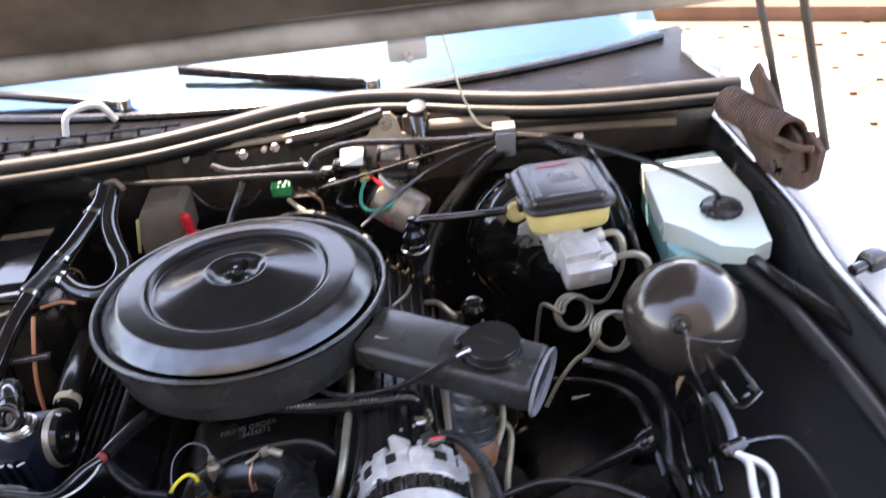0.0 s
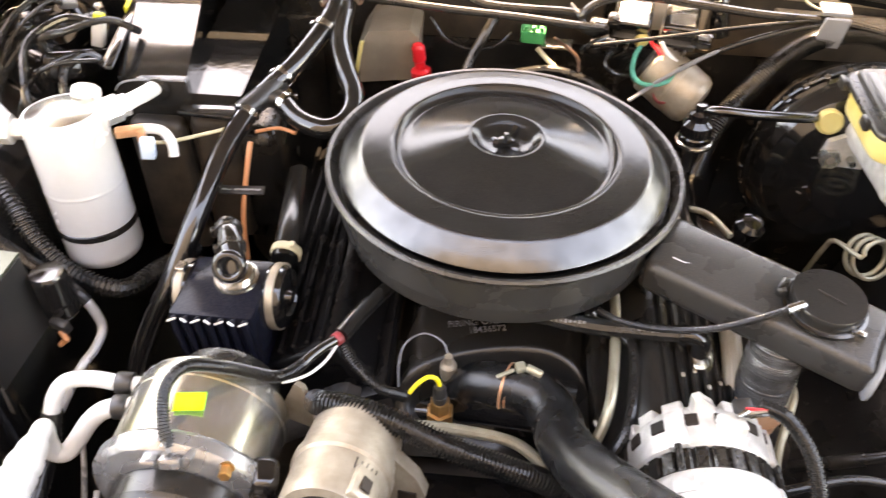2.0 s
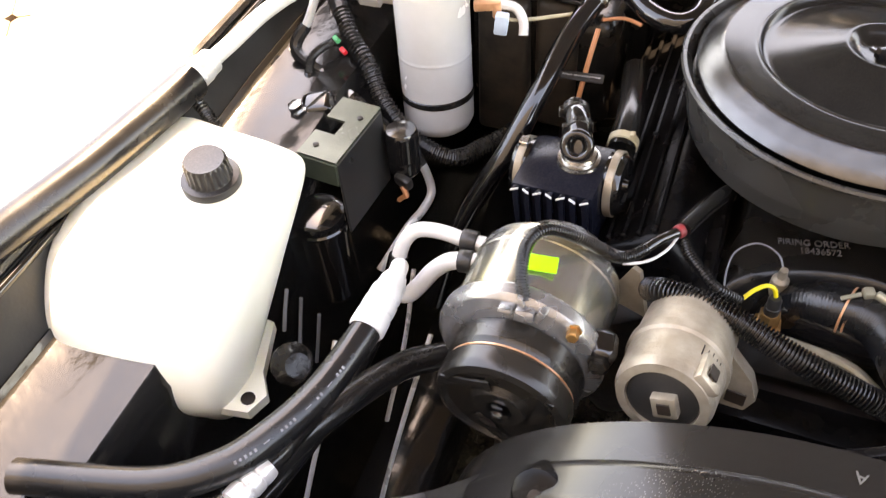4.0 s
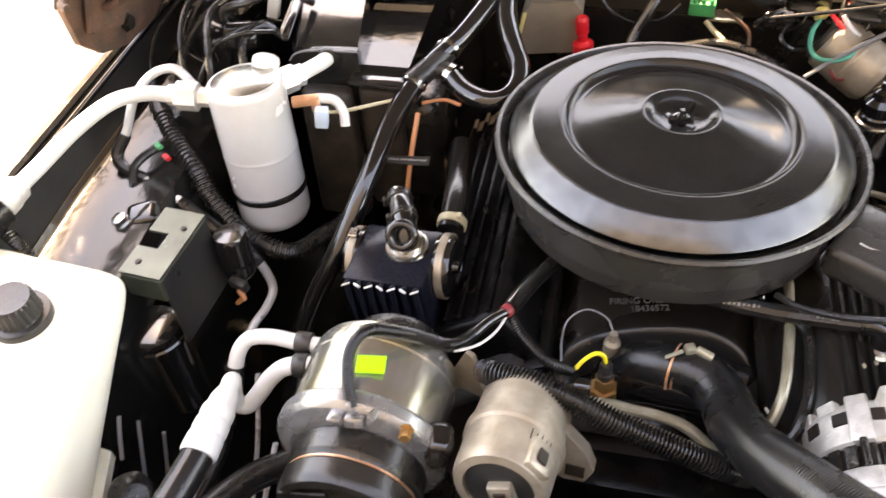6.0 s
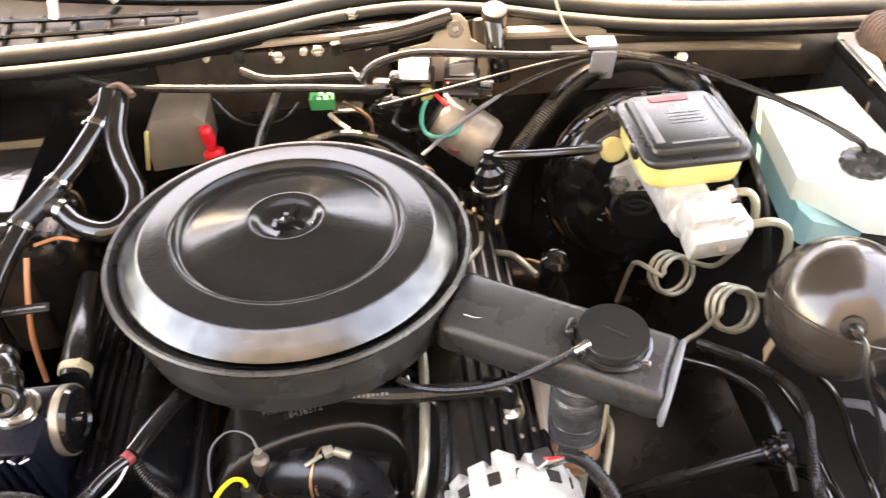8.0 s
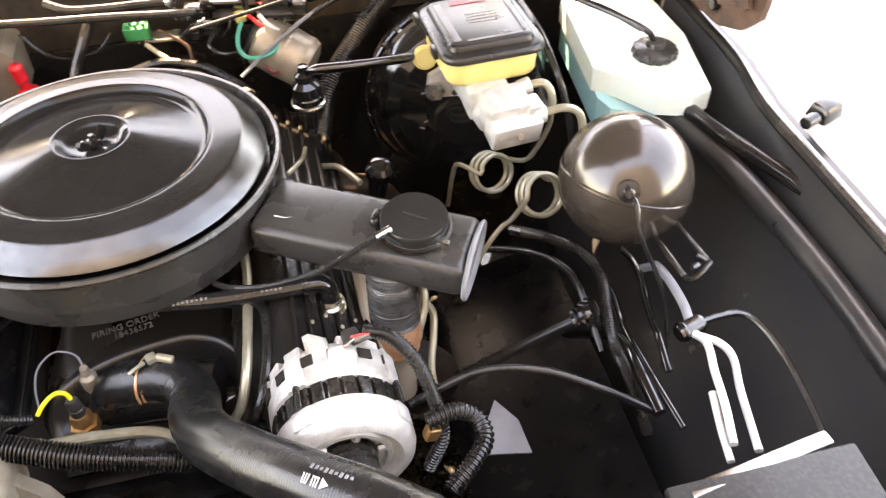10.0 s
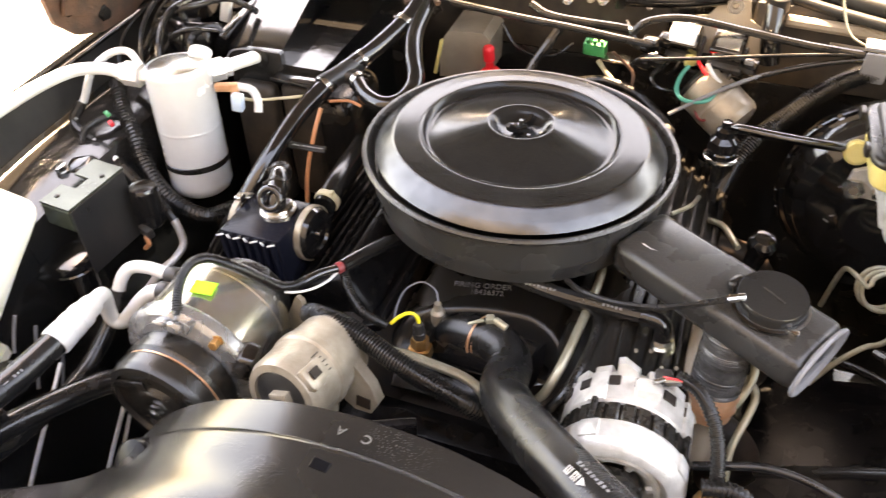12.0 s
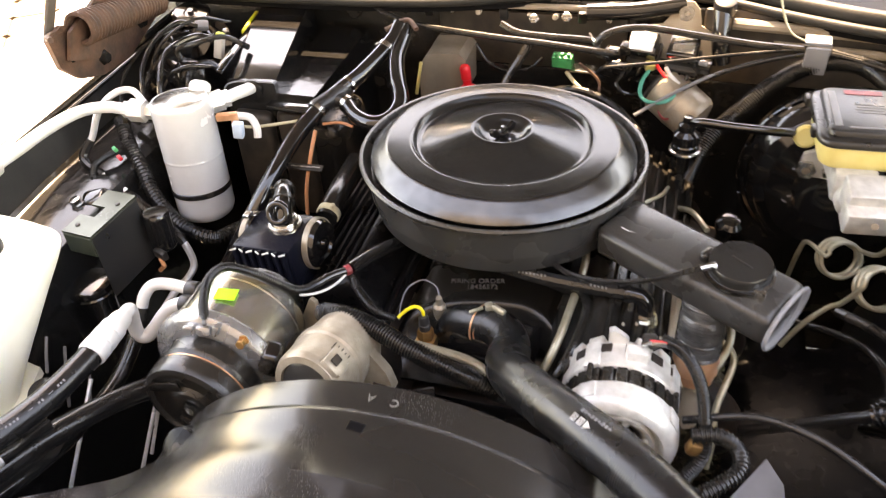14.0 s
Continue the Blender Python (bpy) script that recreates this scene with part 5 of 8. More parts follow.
    tube(bm, [(0.527, -0.320, 0.880), (0.545, -0.317, 0.879), (0.568, -0.318, 0.878), (0.580, -0.332, 0.876), (0.586, -0.37, 0.872), (0.582, -0.43, 0.866), (0.575, -0.47, 0.86)], 0.0032, 8)
    part("frame", bm, SMOKE, f)
    bm = B()
    can(bm, 0.0085, -0.014, 0.014, axis((0.515, -0.323, 0.879), (1, 0.25, 0.1)), 0.003, 18)
    can(bm, 0.0100, -0.010, -0.006, axis((0.515, -0.323, 0.879), (1, 0.25, 0.1)), 0.001, 18)
    part("bushing", bm, SMOKE, f)


def bumper(x, y, z, spin):
    b = thing("hood_bumper", (x, y, z), "black rubber hood bumper on the fender", "bumper", "hood bumpers")
    bm = B()
    block(bm, (0.034, 0.028, 0.020), pose(x, y, z + 0.010, 0, 0, spin), 0.004, 2, (0.75, 0.75))
    part("pad", bm, RUBBER, b)
    bm = B()
    can(bm, 0.007, 0, 0.02, axis((x - 0.015, y - 0.008, z + 0.008), (-1, -0.4, 0)), 0.002, 14)
    part("stem", bm, RUBBER, b)


# ---------------------------------------------------------------- left-hand side
def build_accumulator():
    a = thing("ac_accumulator", (-0.46, -0.01, 0.74), "white air conditioning accumulator canister with black band", "accumulator")
    m = axis((-0.4553, -0.0283, 0.7725), (-0.0451, 0.1126, 1))
    bm = B()
    lathe(bm, [(0, -0.004), (0.033, -0.004), (0.039, 0.001), (0.0426, 0.010), (0.0426, 0.094), (0.0431, 0.095), (0.0431, 0.097), (0.0426, 0.098), (0.0426, 0.174), (0.0416, 0.179), (0.039, 0.182), (0.0375, 0.1825), (0.0365, 0.1815), (0, 0.1815)], 48, m)
    part("canister", bm, CANALU, a)
    # Added disc: gives the top the darker tone of the hood it mirrors.
    bm = B()
    can(bm, 0.0362, 0.1805, 0.1822, m, 0.0006, 40)
    part("top_tone_disc", bm, CHROME, a, "metal disc added to grey the top")
    bm = B()
    lathe(bm, [(0.0428, 0.039), (0.0440, 0.040), (0.0440, 0.047), (0.0428, 0.048)], 48, m)
    part("band", bm, RUBBER, a, "black rubber band")
    bm = B()
    lathe(bm, [(0, -0.012), (0.012, -0.012), (0.0125, -0.002), (0.0150, 0.0), (0.0155, 0.006), (0.0140, 0.011), (0.009, 0.014), (0, 0.0145)], 28, axis((-0.454, 0.030, 0.945), (0.12, 0.45, 0.85)))
    part("top_fitting", bm, WHITEALU, a, "white top fitting")
    bm = B()
    lathe(bm, [(0, 0), (0.013, 0), (0.012, 0.012), (0.0155, 0.013), (0.0155, 0.030), (0.0125, 0.032), (0.0125, 0.04), (0, 0.04)], 6, axis((-0.446, 0.016, 0.929), (0.75, 0.65, 0.04)))
    nut = part("outlet_nut", bm, ALU, a, "aluminium hex fitting")
    bm = B()
    tube(bm, [(-0.422, 0.038, 0.930), (-0.411, 0.050, 0.932), (-0.403, 0.064, 0.931), (-0.400, 0.078, 0.928), (-0.399, 0.092, 0.925)], 0.0090, 14, 0.004)
    part("outlet_pipe", bm, WHITEALU, nut)
    bm = B()
    lathe(bm, [(0, 0), (0.011, 0), (0.011, 0.014), (0.0165, 0.016), (0.0165, 0.040), (0.012, 0.042), (0.012, 0.05), (0, 0.05)], 6, axis((-0.505, -0.012, 0.928), (-1, -0.10, 0.05)))
    part("inlet_nut", bm, ALU, a, "aluminium hex fitting")
    bm = B()
    block(bm, (0.030, 0.011, 0.010), pose(-0.402, 0.004, 0.923, 0, 0, 20), 0.002)
    block(bm, (0.010, 0.011, 0.016), pose(-0.392, 0.007, 0.917, 0, 0, 20), 0.002)
    sw = part("pressure_switch", bm, COPPER, a, "orange brown pressure switch")
    bm = B()
    block(bm, (0.015, 0.012, 0.024), pose(-0.383, -0.004, 0.908, 0, 6, 10), 0.002)
    part("connector", bm, BLUECON, sw, "pale blue connector")
    bm = B()
    tube(bm, [(-0.392, 0.014, 0.920), (-0.374, 0.018, 0.916), (-0.363, 0.012, 0.905), (-0.360, 0.004, 0.892)], 0.0055, 10)
    part("side_tube", bm, WHITEALU, a)
    bm = B()
    tube(bm, [(-0.39, 0.004, 0.910), (-0.37, 0.016, 0.902), (-0.335, 0.04, 0.898), (-0.305, 0.06, 0.896)], 0.0022, 6)
    part("wire", bm, TANWIRE, a, "tan wire")


def build_ac_lines():
    l = thing("ac_suction_line", (-0.62, -0.2, 0.90), "thick air conditioning line, aluminium then black hose", "ac line")
    bm = B()
    tube(bm, [(-0.545, -0.018, 0.931), (-0.575, -0.026, 0.937), (-0.602, -0.05, 0.941), (-0.618, -0.10, 0.942), (-0.625, -0.16, 0.942), (-0.630, -0.20, 0.942)], 0.0086, 14)
    part("pipe", bm, WHITEALU, l, "pale aluminium pipe")
    bm = B()
    m = axis((-0.629, -0.19, 0.942), (-0.12, -1, -0.02))
    lathe(bm, [(0, 0), (0.0095, 0), (0.0135, 0.004), (0.0140, 0.012), (0.0130, 0.014), (0.0152, 0.017), (0.0155, 0.028), (0.0140, 0.030), (0.0158, 0.033), (0.0160, 0.050), (0, 0.051)], 20, m)
    part("crimp", bm, ALU, l, "aluminium crimp")
    bm = B()
    tube(bm, [(-0.633, -0.225, 0.941), (-0.644, -0.29, 0.939), (-0.662, -0.37, 0.935), (-0.69, -0.46, 0.93), (-0.71, -0.55, 0.925)], 0.0195, 20)
    part("hose", bm, HOSE, l)
    q = thing("ac_liquid_line", (-0.5, -0.1, 0.68), "thin aluminium liquid line with black sleeves", "ac line")
    path = [(-0.53, 0.0, 0.932), (-0.556, 0.012, 0.945), (-0.580, 0.0, 0.943), (-0.596, -0.024, 0.925), (-0.610, -0.038, 0.890), (-0.622, -0.054, 0.868), (-0.614, -0.064, 0.858), (-0.584, -0.072, 0.848), (-0.544, -0.086, 0.838), (-0.500, -0.101, 0.818), (-0.456, -0.116, 0.798), (-0.440, -0.120, 0.782), (-0.428, -0.129, 0.754), (-0.431, -0.150, 0.742), (-0.440, -0.176, 0.735), (-0.46, -0.22, 0.70)]
    bm = B()
    tube(bm, path, 0.0052, 10)
    part("pipe", bm, ALU, q)
    for a, b in ((4, 8), (8, 12)):
        seg = [Vector(path[k]) for k in range(a, b)]
        seg[0] = seg[0].lerp(seg[1], 0.15)
        bm = B()
        tube(bm, seg, 0.0075, 10)
        part("sleeve", bm, RUBBER, q, "black rubber sleeve")
    d = thing("ac_discharge_hose", (-0.38, -0.5, 0.80), "black discharge hose with a white crimped end", "ac line")
    bm = B()
    tube(bm, [(-0.312, -0.283, 0.843), (-0.338, -0.287, 0.840), (-0.354, -0.293, 0.828), (-0.366, -0.302, 0.812), (-0.376, -0.311, 0.802), (-0.385, -0.314, 0.806), (-0.386, -0.314, 0.822), (-0.381, -0.316, 0.842), (-0.376, -0.321, 0.856), (-0.373, -0.332, 0.861), (-0.372, -0.348, 0.861)], 0.0086, 16, 0.003)
    part("elbow", bm, WHITEALU, d, "whitish aluminium elbow")
    m = axis((-0.3725, -0.336, 0.861), (-0.002, -0.070, -0.001))
    bm = B()
    lathe(bm, [(0, 0), (0.0105, 0), (0.0125, 0.006), (0.0128, 0.014), (0.0148, 0.018), (0.0152, 0.025), (0.0138, 0.028), (0.0155, 0.031), (0.0158, 0.040), (0.0145, 0.043), (0.0160, 0.046), (0.0165, 0.060), (0.0150, 0.063), (0, 0.063)], 22, m)
    part("crimp", bm, WHITEALU, d, "white crimped ferrule")
    bm = B()
    tube(bm, [(-0.374, -0.393, 0.860), (-0.380, -0.440, 0.859), (-0.388, -0.474, 0.858), (-0.404, -0.512, 0.857), (-0.428, -0.548, 0.856), (-0.475, -0.580, 0.855), (-0.58, -0.61, 0.855)], 0.0142, 20)
    hose = part("hose", bm, HOSE, d)
    run = spline([(-0.380, -0.440, 0.859), (-0.388, -0.474, 0.858), (-0.404, -0.512, 0.857), (-0.428, -0.548, 0.856), (-0.475, -0.580, 0.855)], 0.001)
    for start, count in ((2, 3), (20, 1), (30, 2), (44, 1), (58, 4), (84, 1), (94, 5)):
        for k in range(count):
            c, w = run[start + 4 * k], (run[start + 4 * k + 1] - run[start + 4 * k]).normalized()
            side = w.cross(Vector((0, 0, 1))).normalized()
            out = (Vector((0, 0, 1)) * 0.80 - side * 0.60).normalized()
            m = Matrix.Translation(c + out * 0.01425) @ Matrix((w, out.cross(w), out)).transposed().to_4x4()
            bm = B()
            if count == 1:
                block(bm, (0.006, 0.0009, 0.0006), m, 0.0002, 1)
            else:
                block(bm, (0.0022, 0.0030 - 0.0007 * ((k + start) % 2), 0.0006), m, 0.0002, 1)
            part("print_bar", bm, STRAP, hose)
    e = thing("ac_pipe", (-0.38, -0.30, 0.80), "white compressor pipe that turns down into a black hose", "ac line")
    bm = B()
    tube(bm, [(-0.300, -0.259, 0.842), (-0.330, -0.260, 0.842), (-0.362, -0.259, 0.844), (-0.384, -0.263, 0.842), (-0.394, -0.272, 0.832), (-0.398, -0.282, 0.816)], 0.0076, 14, 0.004)
    part("pipe", bm, WHITEALU, e)
    bm = B()
    tube(bm, [(-0.398, -0.280, 0.818), (-0.402, -0.30, 0.79), (-0.405, -0.36, 0.76), (-0.41, -0.44, 0.76), (-0.415, -0.52, 0.78), (-0.43, -0.60, 0.80)], 0.010, 12)
    part("hose", bm, RUBBER, e)
    bm = B()
    can(bm, 0.0108, 0, 0.016, axis((-0.322, -0.2595, 0.842), (-1, 0, 0)), 0.002)
    part("collar", bm, PLASTIC, e)
    bm = B()
    can(bm, 0.0112, 0, 0.014, axis((-0.318, -0.284, 0.8425), (-1, -0.1, -0.05)), 0.002)
    part("collar", bm, PLASTIC, e)
    g = thing("front_ac_line", (-0.40, -0.52, 0.80), "lower hose with an aluminium crimped joint", "ac line")
    bm = B()
    tube(bm, [(-0.33, -0.34, 0.76), (-0.364, -0.38, 0.775), (-0.40, -0.47, 0.80), (-0.425, -0.56, 0.815), (-0.45, -0.64, 0.82)], 0.014, 14)
    part("hose", bm, RUBBER, g)
    bm = B()
    tube(bm, [(-0.396, -0.47, 0.822), (-0.400, -0.52, 0.838), (-0.41, -0.55, 0.843)], 0.009, 12)
    part("upper_hose", bm, RUBBER, g)
    bm = B()
    m = axis((-0.402, -0.53, 0.842), (-0.25, -1, 0.02))
    lathe(bm, [(0, 0), (0.011, 0), (0.012, 0.003), (0.012, 0.010), (0.0105, 0.012), (0.012, 0.014), (0.012, 0.022), (0.0105, 0.024), (0.012, 0.026), (0.012, 0.038), (0.007, 0.041), (0.007, 0.08), (0, 0.08)], 20, m)
    part("crimp", bm, ALU, g, "ribbed aluminium crimp")


def build_heater_hoses():
    h = thing("heater_hose", (-0.3, 0.05, 0.7), "shiny black heater hose with a tee joint", "hose")
    bm = B()
    tube(bm, [(-0.215, 0.235, 0.968), (-0.222, 0.205, 0.953), (-0.253, 0.145, 0.927), (-0.289, 0.100, 0.906), (-0.312, 0.032, 0.886), (-0.326, -0.040, 0.856), (-0.345, -0.095, 0.81), (-0.372, -0.125, 0.76), (-0.395, -0.155, 0.70), (-0.41, -0.19, 0.62)], 0.0125, 16)
    part("long_hose", bm, GLOSS, h)
    bm = B()
    tube(bm, [(-0.262, 0.105, 0.903), (-0.238, 0.082, 0.896), (-0.205, 0.068, 0.895), (-0.183, 0.080, 0.900), (-0.178, 0.112, 0.910), (-0.192, 0.142, 0.925), (-0.206, 0.185, 0.942), (-0.206, 0.235, 0.962)], 0.0125, 16)
    part("loop_hose", bm, GLOSS, h)
    bm = B()
    tube(bm, [(-0.302, 0.079, 0.902), (-0.286, 0.103, 0.907), (-0.268, 0.128, 0.917)], 0.0135, 14)
    tube(bm, [(-0.286, 0.103, 0.907), (-0.272, 0.108, 0.905), (-0.255, 0.104, 0.902)], 0.012, 14)
    part("tee_joint", bm, PLASTIC, h, "black tee joint")
    for o, w in (((-0.300, 0.080, 0.901), (-0.4, -1, -0.25)), ((-0.258, 0.102, 0.902), (1, -0.6, -0.2)), ((-0.264, 0.132, 0.919), (0.5, 1, 0.4)), ((-0.226, 0.196, 0.949), (0.4, 1, 0.45))):
        bm = B()
        lathe(bm, [(0.0128, -0.004), (0.0142, -0.0035), (0.0142, 0.0035), (0.0128, 0.004)], 20, axis(o, w))
        block(bm, (0.006, 0.008, 0.006), axis(o, w) @ pose(0.015, 0, 0), 0.001)
        part("hose_clamp", bm, CHROME, h, "worn steel hose clamp")
    bm = B()
    tube(bm, [(-0.232, 0.216, 0.968), (-0.205, 0.24, 0.975), (-0.185, 0.225, 0.968)], 0.004, 8)
    part("end_clip", bm, RUST, h, "rusty orange clip")


def build_heater_box():
    h = thing("heater_box", (-0.37, 0.15, 0.70), "glossy black heater and blower case", "heater box")
    def slab(x0, shear):
        return Matrix(((shear, 0, 1, x0), (1, 0, 0, 0), (0, 1, 0, 0), (0, 0, 0, 1)))
    bm = B()
    prism(bm, [(0.088, 0.70), (0.32, 0.70), (0.32, 0.964), (0.26, 0.957), (0.20, 0.949), (0.16, 0.9435), (0.12, 0.9375), (0.090, 0.933)], 0.080, slab(-0.432, -0.15), 0.006, 3)
    part("main_case", bm, GLOSS, h)
    bm = B()
    prism(bm, [(0.085, 0.70), (0.32, 0.70), (0.32, 0.916), (0.20, 0.916), (0.09, 0.916)], 0.076, slab(-0.381, 0.0), 0.007, 3)
    part("side_case", bm, WAVY, h)
    bm = B()
    arch = [(-0.043, -0.22), (-0.043, -0.016), (-0.037, -0.008), (-0.027, -0.003), (-0.012, 0.0), (0.018, 0.002), (0.040, 0.0025), (0.0425, 0.0), (0.0425, -0.22)]
    prism(bm, arch, 0.010, Matrix(((1, 0, 0, -0.405), (0, 0, -1, 0.093), (0, 1, 0, 0.934), (0, 0, 0, 1))), 0.0025, 2)
    part("end_cap", bm, BLACK, h, "dull black arched end cap")
    bm = B()
    tube(bm, [(-0.405 + x * 1.01, 0.083, 0.9345 + z) for x, z in arch[1:-2]], 0.0013, 6)
    part("cap_rim", bm, STRAP, h, "worn bright rim")
    bm = B()
    block(bm, (0.055, 0.05, 0.19), pose(-0.340, 0.095, 0.80), 0.012, 3)
    block(bm, (0.070, 0.03, 0.20), pose(-0.405, 0.074, 0.79), 0.010, 3, (0.9, 0.9))
    part("dusty_duct", bm, GRIME, h, "grimy brown duct")
    bm = B()
    block(bm, (0.066, 0.03, 0.006), pose(-0.340, 0.076, 0.906, 0, 0, -4), 0.002)
    block(bm, (0.010, 0.24, 0.006), pose(-0.466, 0.20, 0.948, 0, 0, 8.5), 0.002)
    part("flange", bm, GLOSS, h)
    bm = B()
    block(bm, (0.006, 0.075, 0.012), pose(-0.4805, 0.247, 0.946, 0, 0, 8.5), 0.002)
    part("yellow_edge", bm, TAPE, h, "yellow-green taped edge")
    bm = B()
    block(bm, (0.005, 0.11, 0.010), pose(-0.4665, 0.154, 0.942, -3, 0, 8.5), 0.002)
    part("worn_edge", bm, TANCASE, h, "dull worn tape edge")
    bm = B()
    can(bm, 0.015, -0.002, 0.006, axis((-0.399, 0.083, 0.924), (0.1, -1, 0.04)), 0.002)
    part("pipe_grommet", bm, RUBBER, h)
    bm = B()
    block(bm, (0.14, 0.12, 0.16), pose(-0.34, 0.14, 0.79), 0.02, 3)
    part("lower_case", bm, BLACK, h)
    g = thing("evaporator_cover", (-0.155, 0.29, 0.82), "dusty grey cover on the firewall", "cover")
    bm = B()
    prism(bm, [(-0.20, 0.835), (-0.124, 0.845), (-0.121, 0.906), (-0.132, 0.917), (-0.185, 0.912), (-0.20, 0.888)], 0.07, Matrix(((1, 0, 0, 0.002), (0, 0, -1, 0.325), (0, 1, 0, 0), (0, 0, 0, 1))), 0.008, 3)
    part("cover", bm, GREYPAINT, g)
    bm = B()
    block(bm, (0.005, 0.004, 0.06), pose(-0.198, 0.252, 0.87, 0, 12), 0.001)
    part("seam_tape", bm, YELLOW, g, "yellowed tape end")
    r = thing("red_cap", (-0.116, 0.25, 0.85), "bright red plastic port cap", "cap")
    bm = B()
    lathe(bm, [(0, 0), (0.0125, 0), (0.0135, 0.003), (0.0135, 0.017), (0.010, 0.020), (0.0065, 0.021), (0.0065, 0.03), (0.0085, 0.032), (0.0085, 0.050), (0.006, 0.054), (0, 0.055)], 20, axis((-0.113, 0.246, 0.848), (-0.12, 0.05, 1)))
    part("cap", bm, RED, r)


def build_air_valve():
    v = thing("air_valve", (-0.265, -0.16, 0.76), "black ribbed air injection valve with round ends", "valve")
    m = pose(-0.264, -0.149, 0.806, 0, -5, -4)
    bm = B()
    block(bm, (0.086, 0.080, 0.108), m, 0.005, 2)
    part("body", bm, BLUEBLACK, v)
    for k in range(7):
        bm = B()
        block(bm, (0.0065, 0.009, 0.106), m @ pose(-0.036 + 0.0120 * k, -0.042, -0.001), 0.0022, 2)
        rib = part("rib", bm, BLUEBLACK, v)
        bm = B()
        block(bm, (0.0088, 0.0017, 0.0026), m @ pose(-0.036 + 0.0120 * k, -0.0458, 0.0518, 0, 0, 32 - 60 * (k % 2)), 0.0006, 1)
        part("bright_chip", bm, ALU, rib, "bright worn rib end")
    for s, w in ((1, 0.032), (-1, 0.030)):
        mm = m @ pose(s * 0.040, 0.016, 0.026) @ Matrix.Rotation(radians(90 * s), 4, "Y")
        bm = B()
        lathe(bm, [(0, 0), (w, 0), (w + 0.001, 0.004), (w + 0.001, 0.012), (w - 0.003, 0.018), (w - 0.012, 0.019), (w - 0.014, 0.016), (0.008, 0.016), (0.006, 0.022), (0, 0.022)], 40, mm)
        d = part("diaphragm", bm, GLOSS, v, "round black diaphragm")
        bm = B()
        lathe(bm, [(w + 0.0008, 0.004), (w + 0.0024, 0.0045), (w + 0.0024, 0.012), (w + 0.0008, 0.0125)], 40, mm)
        part("metal_rim", bm, TANALU, d, "tan metal rim")
        bm = B()
        block(bm, (0.006, 0.012, 0.010), mm @ pose(w + 0.004, 0, 0.008), 0.001, 1)
        part("rim_clip", bm, CHROME, d)
    bm = B()
    lathe(bm, [(0, -0.002), (0.021, -0.002), (0.0225, 0.001), (0.0215, 0.004), (0.017, 0.005), (0.0185, 0.008), (0.017, 0.011), (0.012, 0.012), (0, 0.012)], 30, pose(-0.256, -0.140, 0.862))
    part("flange", bm, CHROME, v, "bright flange ring")
    bm = B()
    tor = [(0.0125 + 0.0045 * math.cos(t), 0.0045 * math.sin(t)) for t in [2 * math.pi * k / 12 for k in range(13)]]
    lathe(bm, tor, 30, axis((-0.257, -0.150, 0.889), (0.1, -1, 0.55)))
    part("elbow_mouth", bm, GLOSS, v, "open black elbow mouth")
    bm = B()
    tube(bm, [(-0.256, -0.143, 0.872), (-0.258, -0.134, 0.884), (-0.266, -0.112, 0.889), (-0.276, -0.09, 0.884)], 0.0125, 16)
    elbow = part("elbow", bm, GLOSS, v)
    for o in ((-0.262, -0.122, 0.887), (-0.272, -0.098, 0.887)):
        bm = B()
        lathe(bm, [(0.0126, -0.004), (0.0142, -0.003), (0.0142, 0.003), (0.0126, 0.004)], 22, axis(o, (-0.35, 1, 0.1)))
        block(bm, (0.007, 0.012, 0.006), axis(o, (-0.35, 1, 0.1)) @ pose(0.014, 0, 0), 0.001, 1)
        part("clamp", bm, BLACK, elbow)
    bm = B()
    tube(bm, [(-0.222, -0.092, 0.842), (-0.224, -0.05, 0.848), (-0.232, 0.01, 0.84), (-0.24, 0.06, 0.83)], 0.0145, 14)
    hose = part("air_hose", bm, RUBBER, v)
    bm = B()
    lathe(bm, [(0.0147, -0.005), (0.0162, -0.004), (0.0162, 0.004), (0.0147, 0.005)], 24, axis((-0.2225, -0.082, 0.8435), (0, 1, 0.15)))
    block(bm, (0.005, 0.008, 0.006), pose(-0.214, -0.084, 0.858), 0.001, 1)
    part("hose_clamp", bm, TANWIRE, hose, "tan hose clamp")
    d = thing("dipstick", (-0.29, 0.0, 0.78), "black oil dipstick handle with white lettering", "dipstick")
    bm = B()
    block(bm, (0.052, 0.011, 0.003), pose(-0.291, 0.0, 0.8535, 18, 0, 4), 0.001)
    handle = part("handle", bm, PLASTIC, d)
    lettering("lettering", "ENGINE OIL", 0.0085, pose(-0.291, -0.0003, 0.8556, 18, 0, 184), INK, d, 0.0002)
    bm = B()
    tube(bm, [(-0.283, 0.035, 0.895), (-0.287, 0.01, 0.86), (-0.29, -0.012, 0.82), (-0.288, -0.03, 0.77)], 0.003, 8)
    part("tube", bm, ORANGEWIRE, d, "copper coloured tube")


